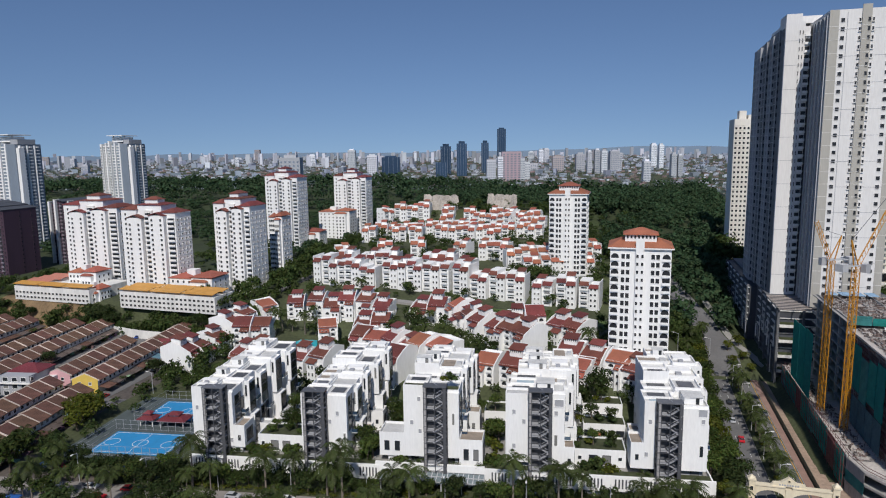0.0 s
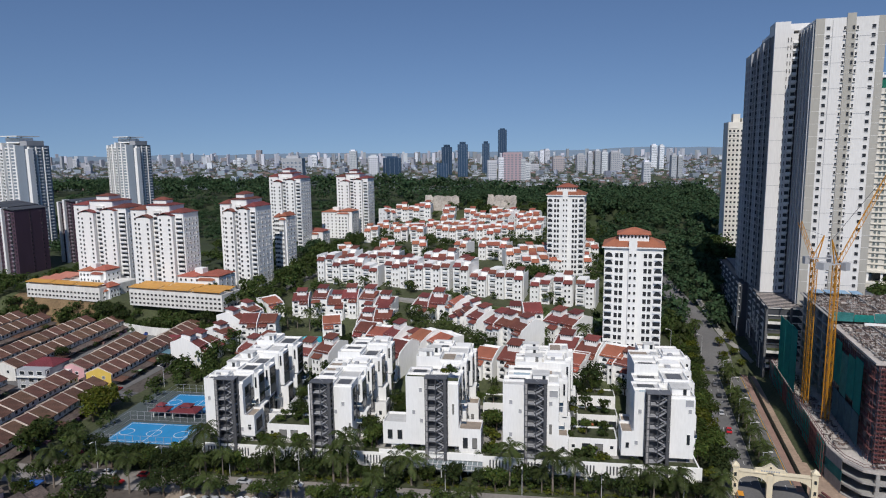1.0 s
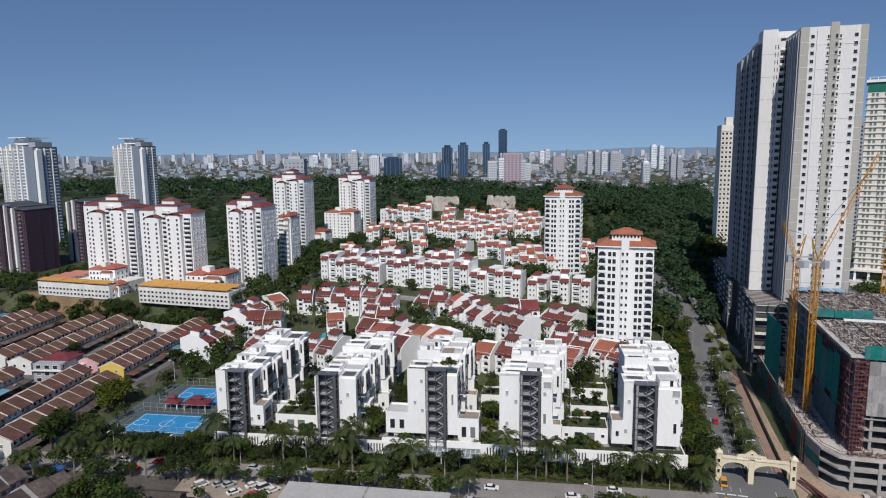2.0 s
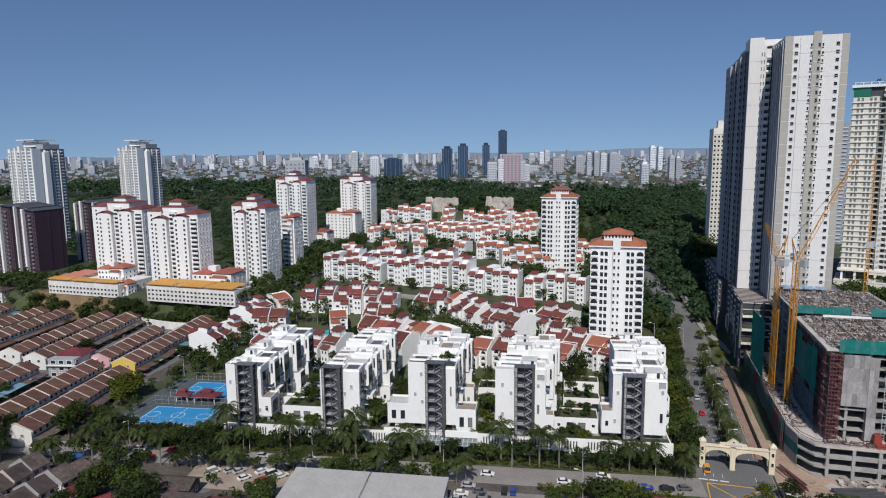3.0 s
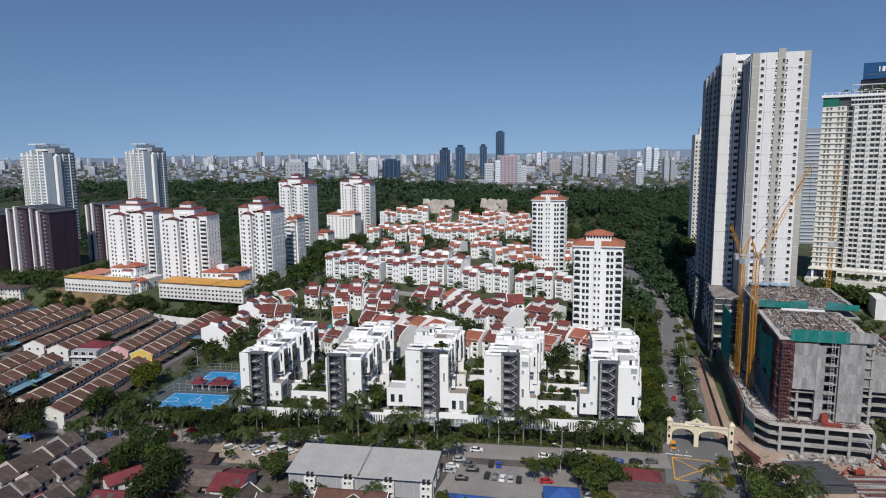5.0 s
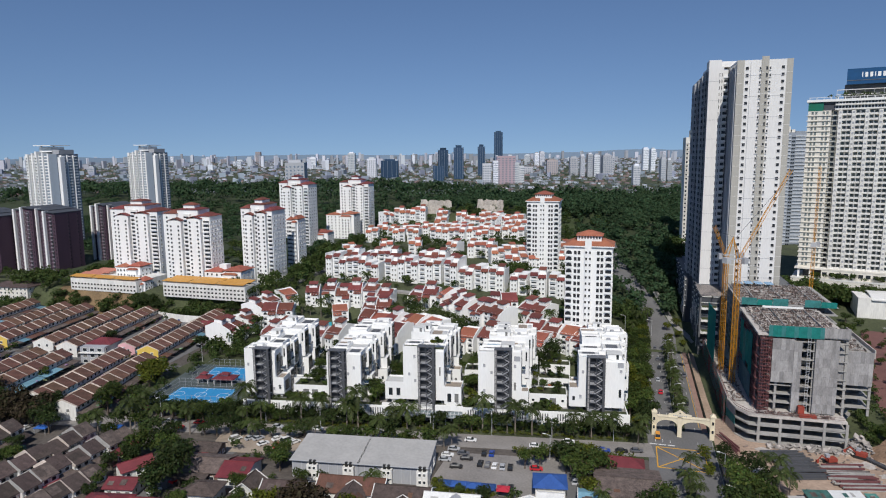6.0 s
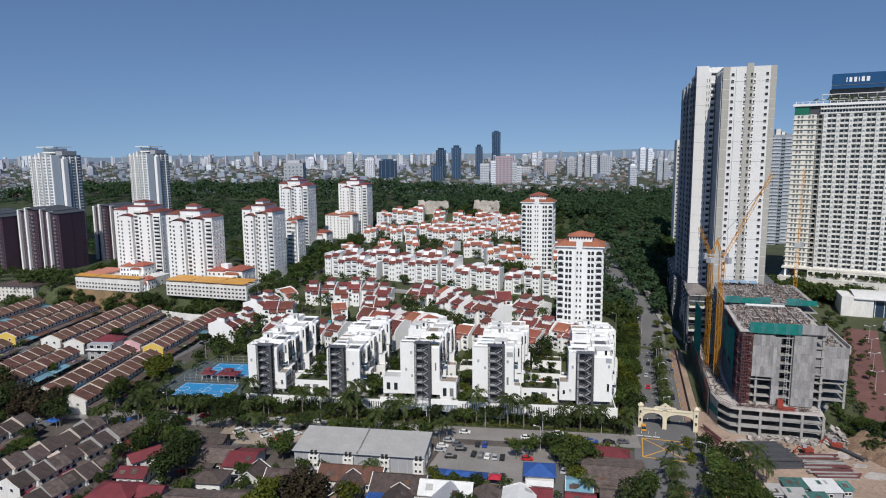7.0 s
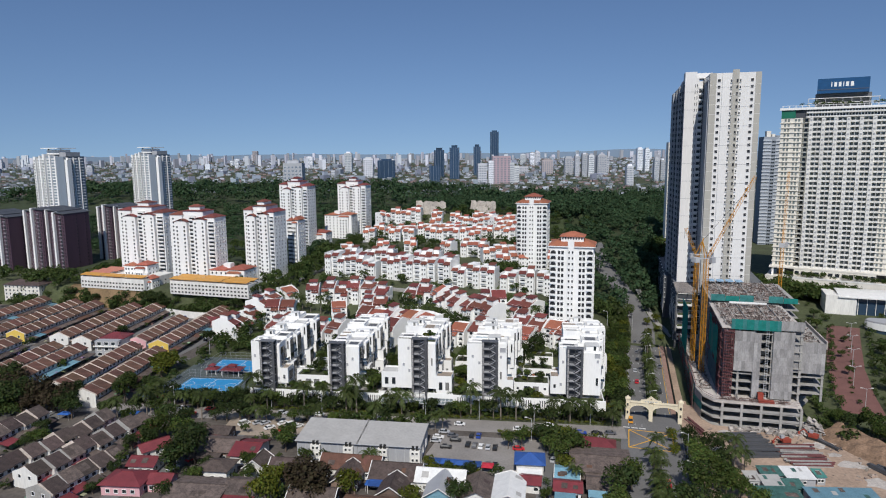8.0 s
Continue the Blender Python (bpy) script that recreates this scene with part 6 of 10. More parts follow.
def drop(ob):
    for o in (*ob.children_recursive, ob):
        bpy.data.objects.remove(o)


AP = [stepped_house("apartment_house", 10.3, 14, 12.6, 4, REDTILE, s, "white four-storey apartment house with dark red roofs", "houses of the long apartment row", 0.0) for s in (0, 1, 2)]
for k, pts in enumerate(([(-180, 349), (-139, 346)], [(-136, 348), (-97, 346)], [(-94, 344), (-52, 339)], [(-48, 336), (-14, 333)], [(-172, 366), (-134, 368)], [(-118, 364), (-86, 362)])):
    along(AP, pts, 10.3, 5 + k, 0.5, 0.7)


def terrace_villa(w, d, h, roof_mat, seed, label):
    """A white terraced house: raised sloping party wall, tiled slope to the front, lower bay, clerestory and rear roof terrace."""
    t = thing("row_house", label, "row house", Matrix(), "terraced houses below the grass bank")
    rise, ym = 2.3 + 0.4 * (seed % 2), d * 0.56
    bm = bmesh.new()
    box(bm, 0.18, 0.0, -4, w, ym, h)
    box(bm, 0.18, ym, -4, w, d, h + 0.9)
    part("wall", bm, WHITE, t)
    bm = bmesh.new()
    prof = [(-1.3, -4), (-1.3, h - 1.6), (-0.7, h - 0.2), (ym * 0.5, h + rise * 0.5 + 0.9), (ym + 0.4, h + rise + 0.9), (d + 0.4, h + 1.7), (d + 0.4, -4)]
    a, b = [[bm.verts.new((x, y, z)) for y, z in prof] for x in (-0.17, 0.17)]
    bm.faces.new(a), bm.faces.new(b[::-1])
    for k in range(7):
        bm.faces.new((a[k], b[k], b[(k + 1) % 7], a[(k + 1) % 7]))
    part("party_wall", bm, WHITE, t)
    bm = bmesh.new()
    slab_roof(bm, ((0.2, -0.6, h - 0.25), (w - 0.05, -0.6, h - 0.25)), ((0.2, ym, h + rise), (w - 0.05, ym, h + rise)), 0.25)
    part("main_roof", bm, roof_mat, t)
    one_box("rear_wall", t, WHITE, 0.2, ym + 0.02, h + 0.9, w - 0.05, ym + 0.35, h + rise + 0.1)
    bm = bmesh.new()
    rim(bm, 0.2, ym + 0.36, w, d, h + 0.904, 0.7, 0.2)
    part("parapet", bm, WHITE, t)
    bx0, bx1, bh = (w * 0.06, w * 0.52, h - 1.9) if seed % 2 else (w * 0.46, w * 0.95, h - 2.4)
    one_box("front_bay", t, WHITE, bx0, -2.0, -4, bx1, -0.004, bh)
    bm = bmesh.new()
    slab_roof(bm, ((bx0 - 0.2, -2.6, bh), (bx1 + 0.2, -2.6, bh)), ((bx0 - 0.2, -0.02, bh + 1.2), (bx1 + 0.2, -0.02, bh + 1.2)), 0.2)
    part("bay_roof", bm, roof_mat, t)
    if seed % 3 != 2:
        x0, x1, y0, y1, z1 = w * 0.18, w * 0.74, ym - 2.6, ym + 1.6, h + rise + 1.7
        one_box("lantern", t, WHITE, x0, y0, h, x1, y1, z1)
        window_block(t, (x0, y0), (x1, y0), steps(0.1, 0.9, 6), [z1 - 0.75], 0.4, 0.9, DARKWIN, WHITE, name="clerestory")
        bm = bmesh.new()
        slab_roof(bm, ((x0 - 0.4, y0 - 0.5, z1), (x1 + 0.4, y0 - 0.5, z1)), ((x0 - 0.4, y1 + 0.3, z1 + 1.1), (x1 + 0.4, y1 + 0.3, z1 + 1.1)), 0.2)
        part("lantern_roof", bm, roof_mat, t)
    lv = levels(1.3, 3, 2.7)[:3 if h > 8 else 2]
    window_block(t, (bx0, -2.0), (bx1, -2.0), [0.28, 0.72], lv, 0.8, 1.2, DARKWIN, WHITE)
    ox = w * 0.76 if seed % 2 else w * 0.24
    for z in lv:
        ob = part("arched_opening", ARCHSMALL, None, t)
        ob.matrix_basis = Matrix.Translation((ox, -0.004, z))
    window_block(t, (w, 0), (w, d), [0.25, 0.6, 0.85], lv, 0.8, 1.1, DARKWIN, WHITE, name="window_grid")
    return t


ARCHSMALL = arch_mesh(1.9, 2.0)
TH = [terrace_villa(8.8, 12.5, 8.0 + 0.5 * (s % 3), (REDTILE, REDTILE, ORANGETILE, REDTILE)[s % 4], s, "white terraced house with red tiled roofs and raised party walls") for s in (0, 1, 2, 3, 5)]
for k, pts in enumerate((
        [(-183, 271), (-181, 287), (-174, 298), (-162, 303), (-151, 304)], [(-148, 301), (-134, 304), (-114, 303)],
        [(-181, 236), (-182, 252), (-180, 264), (-163, 270)], [(-137, 272), (-124, 279), (-108, 282)],
        [(-120, 265), (-104, 262), (-87, 248), (-69, 237)], [(-103, 302), (-85, 301), (-69, 280), (-53, 266), (-38, 254)],
        [(-50, 276), (-34, 279), (-19, 270)], [(-56, 230), (-36, 224)], [(-25, 245), (-8, 241)], [(-22, 231), (-11, 227)], [(-7, 234), (5, 228)],
        [(-140, 245), (-119, 240)], [(-166, 244), (-150, 240)], [(-104, 236), (-84, 229)])):
    along(TH, pts, 8.9, 20 + k, 0.2, 0.9, gaps=0.03)
HL = [stepped_house("hill_house", 10.4, 12, 9.4, 3, (ORANGETILE, ORANGETILE, REDTILE)[s % 3], s, "white hillside house with orange-red roofs", "houses climbing the hillside", 0.25) for s in (0, 1, 3)]
for k, pts in enumerate((
        [(-201, 402), (-172, 414)], [(-166, 419), (-122, 426)], [(-115, 424), (-76, 421)], [(-74, 405), (-16, 425)], [(-60, 385), (-20, 400)],
        [(-192, 480), (-134, 494), (-62, 486)], [(-202, 500), (-190, 521), (-162, 529)], [(-147, 509), (-111, 514), (-64, 501)],
        [(-196, 462), (-150, 470)], [(-140, 474), (-90, 470)], [(-150, 524), (-100, 524), (-70, 515)])):
    along(HL, pts, 10.4, 40 + k, 0.0, 1.7, gaps=0.12)
for o in AP + TH + HL:
    drop(o)
for name, pts, h in (("rock_cut", [(-172, 541), (-141, 542)], 14), ("rock_cut", [(-116, 543), (-90, 538)], 14)):
    bm = bmesh.new()
    rnd = random.Random(3)
    (x0, y0), (x1, y1) = pts
    n = 14
    grid = [[bm.verts.new((x0 + (x1 - x0) * i / n + rnd.uniform(-0.6, 0.6), y0 + (y1 - y0) * i / n + j * 1.1 + rnd.uniform(-0.9, 0.9), ground(x0, y0) - 4 + (h + 4) * min(1, j / 4) * rnd.uniform(0.86, 1.0))) for j in range(6)] for i in range(n + 1)]
    for i in range(n):
        for j in range(5):
            bm.faces.new((grid[i][j], grid[i + 1][j], grid[i + 1][j + 1], grid[i][j + 1]))
    solid(name, bm, ROCK, "pale bare rock cut in the hillside", "rock face", kind="structure")


# ---- terraced houses with brown roofs ----
def terrace_unit(w, d, h, roof_mat, wall_mat, seed, label, group, firewall=None, grey=False):
    """One unit: walls, gabled roof with its ridge along the terrace, white firewall on the roof, porch and windows. x runs along the terrace."""
    t = thing("terraced_house", label, "terraced house", Matrix(), group)
    bm = bmesh.new()
    box(bm, 0.02, -d / 2, 0, w - 0.02, d / 2, h)
    part("wall", bm, wall_mat, t)
    rise = 2.5
    for s, nm in ((-1, "front_roof"), (1, "rear_roof")):
        bm = bmesh.new()
        lo, hi = ((0.05, s * (d / 2 + 0.7), h - 0.3), (w - 0.05, s * (d / 2 + 0.7), h - 0.3)), ((0.05, 0, h + rise), (w - 0.05, 0, h + rise))
        slab_roof(bm, *((lo, hi) if s < 0 else (lo[::-1], hi[::-1])), 0.2)
        part(nm, bm, roof_mat, t)
    # firewall rising above the tiles
    bm = bmesh.new()
    v = [(-0.14, -d / 2 - 0.8, h - 0.6), (-0.14, -d / 2 - 0.8, h - 0.05), (-0.14, 0, h + rise + 0.3), (-0.14, d / 2 + 0.8, h - 0.05), (-0.14, d / 2 + 0.8, h - 0.6)]
    a = [bm.verts.new(p) for p in v]
    b = [bm.verts.new((0.14, p[1], p[2])) for p in v]
    bm.faces.new(a), bm.faces.new(b[::-1])
    for i in range(5):
        bm.faces.new((a[i], b[i], b[(i + 1) % 5], a[(i + 1) % 5]))
    part("firewall", bm, firewall or FIREWALL, t, "dirty whitewashed firewall" if firewall is None else "grey firewall")
    sides = ((-1, (roof_mat, RUSTSHEET, RUSTSHEET if grey else AQUASHEET, RUSTSHEET, MAROONSHEET)[seed % 5]), (1, (RUSTSHEET, roof_mat, RUSTSHEET)[seed % 3]))
    for s, m in sides if seed % 3 != 1 and not grey else sides[:1]:
        bm = bmesh.new()
        lo, hi = ((0.2, s * (d / 2 + 4.6), 2.5), (w - 0.2, s * (d / 2 + 4.6), 2.5)), ((0.2, s * (d / 2 + 0.02), 3.2), (w - 0.2, s * (d / 2 + 0.02), 3.2))
        slab_roof(bm, *((lo, hi) if s < 0 else (lo[::-1], hi[::-1])), 0.12)
        part("porch_roof", bm, m, t)
    rnd = random.Random(seed)
    # grey terraces: kitchen at the back with its own sheet roof, and patched tiles
    a = rnd.uniform(0.3, 1.6)
    b, e = a + rnd.uniform(2.4, 3.6), rnd.uniform(1.6, 3.2)
    zk = 3.7 + 0.4 * (seed % 3)
    if grey:
        one_box("kitchen_wall", t, wall_mat, a, d / 2, 0, b, d / 2 + e, 3.6 + 0.4 * (seed % 3))
        bm = bmesh.new()
        slab_roof(bm, ((b + 0.3, d / 2 + e + 0.5, zk), (a - 0.3, d / 2 + e + 0.5, zk)), ((b + 0.3, d / 2 + 0.05, zk + 0.5), (a - 0.3, d / 2 + 0.05, zk + 0.5)), 0.1)
        part("kitchen_roof", bm, (SHEET, RUSTSHEET, MAROONSHEET, roof_mat, AQUASHEET)[(seed * 2 + 1) % 5], t)
    if grey and seed % 2 == 0:
        bm = bmesh.new()
        x0, x1, s0, s1 = rnd.uniform(0.5, 2.0), rnd.uniform(3.0, 5.6), rnd.uniform(0.4, 1.4), rnd.uniform(2.2, 4.4)
        zz = lambda s: h + rise - s * (rise + 0.3) / (d / 2 + 0.7) + 0.09
        slab_roof(bm, ((x0, -s1, zz(s1)), (x1, -s1, zz(s1))), ((x0, -s0, zz(s0)), (x1, -s0, zz(s0))), 0.08)
        part("roof_patch", bm, (RUSTSHEET, GREYTILE)[seed // 2 % 2], t, "patch of replaced roofing")
    if h > 4.5:
        window_block(t, (0, -d / 2), (w, -d / 2), [0.28, 0.72], [h - 1.5], 1.5, 1.2, name="window_grid")
    return t


PINK = mat("pink_paint", (0.62, 0.36, 0.38), 0.8, 0.1)
LEMON = mat("yellow_paint", (0.66, 0.47, 0.10), 0.8, 0.1)
BR = [terrace_unit(6.4, 11, 6.0, m, OLDWHITE, s, "two-storey terraced house with a brown tiled roof", "brown-roofed terraces") for s, m in ((0, BROWNTILE), (1, BROWNTILE), (2, BROWNTILE), (3, BROWNTILE), (6, BROWNTILE))]
GR = [terrace_unit(6.2, 10, 5.4, m, OLDWHITE, s, "terraced house with a weathered grey tiled roof", "grey-roofed terraces", CONCRETE if s % 3 == 1 else None, True) for s, m in ((0, GREYTILE), (1, GREYTILE), (2, GREYTILE), (4, RUSTSHEET), (5, GREYTILE), (3, GREYTILE), (7, BROWNTILE), (9, GREYTILE), (12, MAROONSHEET))]


CLUTTER = []


def terrace(protos, a, b, w, seed, end_mat=None):
    rnd = random.Random(seed)
    L = math.hypot(b[0] - a[0], b[1] - a[1])
    rz = math.degrees(math.atan2(b[1] - a[1], b[0] - a[0]))
    n = round(L / w)
    dx, dy = (b[0] - a[0]) / L, (b[1] - a[1]) / L
    for i in range(n):
        lift = rnd.uniform(-1.0, 0.9) if protos is GR else rnd.uniform(-0.12, 0.12)
        side = rnd.uniform(-1.3, 1.3) if protos is GR else rnd.uniform(-0.25, 0.25)
        copy_thing(rnd.choice(protos), at(a[0] + dx * w * i - dy * side, a[1] + dy * w * i + dx * side, min(0.0, lift), rz)).scale = (1, rnd.uniform(0.76, 0.98) if protos is GR else 1, 1 + max(0.0, lift) * 0.12)
    CLUTTER.append((a, b))
    # painted gable end wall towards the street
    t = thing("gable_wall", ("painted end wall of a terrace" if end_mat else "whitewashed end wall of a terrace") + " below the roof", "wall", at(a[0], a[1], 0, rz))
    bm = bmesh.new()
    d, h, r = 5.6, 5.9 if protos is BR else 5.3, 2.3
    v = [(-0.3, -d, 0), (-0.3, -d, h), (-0.3, 0, h + r), (-0.3, d, h), (-0.3, d, 0)]
    p, q = [bm.verts.new(x) for x in v], [bm.verts.new((-0.15, x[1], x[2])) for x in v]
    bm.faces.new(p), bm.faces.new(q[::-1])
    for i in range(5):
        bm.faces.new((p[i], q[i], q[(i + 1) % 5], p[(i + 1) % 5]))
    part("wall", bm, end_mat or (OLDWHITE if protos is BR or seed == 60 else CONCRETE), t)
    windows(t, (-0.3, d), (-0.3, -d), [0.3, 0.7], [4.2], 1.2, 1.2)


for k, (a, b, m) in enumerate((
        ((-192.2, 136), (-205.3, 200), None), ((-211.5, 208), (-225.5, 290), LEMON), ((-211, 140), (-223, 200), None), ((-227.5, 210), (-238, 262), PINK),
        ((-239, 130), (-250, 190), None), ((-258.5, 204), (-273.5, 284), None), ((-254, 130), (-266.5, 196), None), ((-277, 207), (-290.5, 284), None),
        ((-291, 164), (-297, 194), None), ((-307, 206), (-320, 279), LEMON), ((-325, 206), (-338, 282), None), ((-357, 222), (-368, 282), None))):
    terrace(BR, a, b, 6.4, k, m)
for k, (a, b) in enumerate((
        ((-156, 74), (-152, 121)), ((-170, 72), (-166.5, 119)), ((-195, 92), (-196.5, 117)), ((-142, 66), (-139, 94)))):
    terrace(GR, a, b, 6.2, 60 + k)
for o in BR + GR:
    drop(o)


# ---- bins, sheds and awnings in the lanes between the terraces ----
def lane_clutter():
    r = random.Random(15)
    bm = bmesh.new()
    for a, b in CLUTTER:
        L = math.hypot(b[0] - a[0], b[1] - a[1])
        dx, dy = (b[0] - a[0]) / L, (b[1] - a[1]) / L
        for i in range(int(L / 2.2)):
            s, off = r.uniform(0, L), r.choice((-1, 1)) * r.uniform(6.6, 10.6)
            x, y = a[0] + dx * s - dy * off, a[1] + dy * s + dx * off
            w, q, h = r.uniform(0.3, 1.3), r.uniform(0.3, 1.1), r.choice((0.5, 0.9, 1.2, 1.6, 2.7, 3.0))
            c = [(x + dx * w * u - dy * q * v, y + dy * w * u + dx * q * v) for u, v in ((-1, -1), (1, -1), (1, 1), (-1, 1))]
            prism(bm, c, 0.02 if h < 2 else h - 0.15, h + r.uniform(0, 0.2))
    solid("yard_clutter", bm, mat("faded_clutter", (0.24, 0.17, 0.14), 0.8, 0.4, 0.6, 3.0, island=0.75, hue=0.35), "bins, benches and small awnings crowding the lanes", "clutter", kind="stuff")


lane_clutter()


# ---- single buildings in front ----
COTTAGES = []


TIMBERWALL = mat("dark_timber_wall", (0.17, 0.12, 0.095), 0.85, 0.35, 0.6, 4.0, rand=0.3, streak=3)


def cottage(x, y, rz, w, d, h, roof_mat, wall_mat, rise, style, label, lean=None):
    COTTAGES.append((x, y, max(w, d) * 0.62))
    if roof_mat in (GREYTILE, RUSTSHEET, BROWNTILE) and int(x + y) % 3:
        wall_mat = TIMBERWALL
    t = thing("cottage", label, "house", at(x, y, 0, rz))
    one_box("wall", t, wall_mat, -w / 2, -d / 2, 0, w / 2, d / 2, h)
    bm = bmesh.new()
    if style == "hip":
        hip(bm, -w / 2, -d / 2, w / 2, d / 2, h, rise, 0.8)
    else:
        gable(bm, -w / 2, -d / 2, w / 2, d / 2, h, rise, 0.7)
    part("roof", bm, roof_mat, t)
    if style == "gable":
        for s in (-1, 1):
            bm = bmesh.new()
            vv = [(s * w / 2, -d / 2, h - 0.05), (s * w / 2, d / 2, h - 0.05), (s * w / 2, 0, h + rise - 0.2)]
            q = [[bm.verts.new((p[0] + o, p[1], p[2])) for p in vv] for o in (0, -s * 0.15)]
            bm.faces.new(q[0]), bm.faces.new(q[1][::-1])
            for i in range(3):
                bm.faces.new((q[0][i], q[1][i], q[1][(i + 1) % 3], q[0][(i + 1) % 3]))
            part("gable_wall", bm, wall_mat, t)
            if roof_mat is RUSTSHEET or roof_mat is MAROONSHEET:
                continue
            bm = bmesh.new()
            k = rise / (d / 2)
            for yy in (-1, 1):
                bar(bm, (s * (w / 2 + 0.72), yy * (d / 2 + 0.75), h - 0.75 * k + 0.05), (s * (w / 2 + 0.72), 0, h + rise + 0.08), 0.12)
            part("barge_board", bm, OLDWHITE, t)
    bm = bmesh.new()
    bar(bm, (-w / 2 - 0.6, 0, h + rise + 0.06), (w / 2 + 0.6, 0, h + rise + 0.06), 0.12) if style == "gable" else bar(bm, (-max(0.3, w / 2 - d / 2), 0, h + rise + 0.05), (max(0.3, w / 2 - d / 2), 0, h + rise + 0.05), 0.12)
    part("ridge_cap", bm, roof_mat, t)
    if style == "gable" and d > 6.5:
        rp = random.Random(int(x * 11 + y * 7))
        zz = lambda q: h + rise * (1 + q / (d / 2)) + 0.11
        for i in range(2):
            xa, q = rp.uniform(-w / 2, w / 2 - 2.4), rp.uniform(-d / 2 - 0.4, -2.6)
            xb, e = xa + rp.uniform(1.2, 2.4), q + rp.uniform(1.2, 2.4)
            bm = bmesh.new()
            slab_roof(bm, ((xa, q, zz(q) + 0.02 * i), (xb, q, zz(q) + 0.02 * i)), ((xa, e, zz(e) + 0.02 * i), (xb, e, zz(e) + 0.02 * i)), 0.05)
            part("roof_patch", bm, rp.choice((RUSTSHEET, GREYTILE, RUSTSHEET, BROWNTILE)) if roof_mat is not WHITESHEET else SHEET, t, "patch of another roofing sheet")
    n = max(2, int(w / 3))
    window_block(t, (-w / 2, -d / 2), (w / 2, -d / 2), steps(0.18, 0.82, n), [1.6], 1.3, 1.2, name="window_grid")
    window_block(t, (w / 2, -d / 2), (w / 2, d / 2), [0.3, 0.7], [1.6], 1.2, 1.2)
    if lean:
        bm = bmesh.new()
        slab_roof(bm, ((-w / 2, -d / 2 - 4, h - 1.0), (w / 2 * 0.6, -d / 2 - 4, h - 1.0)), ((-w / 2, -d / 2 - 0.02, h - 0.3), (w / 2 * 0.6, -d / 2 - 0.02, h - 0.3)), 0.1)
        part("lean_to", bm, lean, t)
        for xx in (-w / 2 + 0.2, w * 0.25):
            one_box("lean_to_post", t, wall_mat, xx, -d / 2 - 3.9, 0, xx + 0.15, -d / 2 - 3.75, h - 1.0)


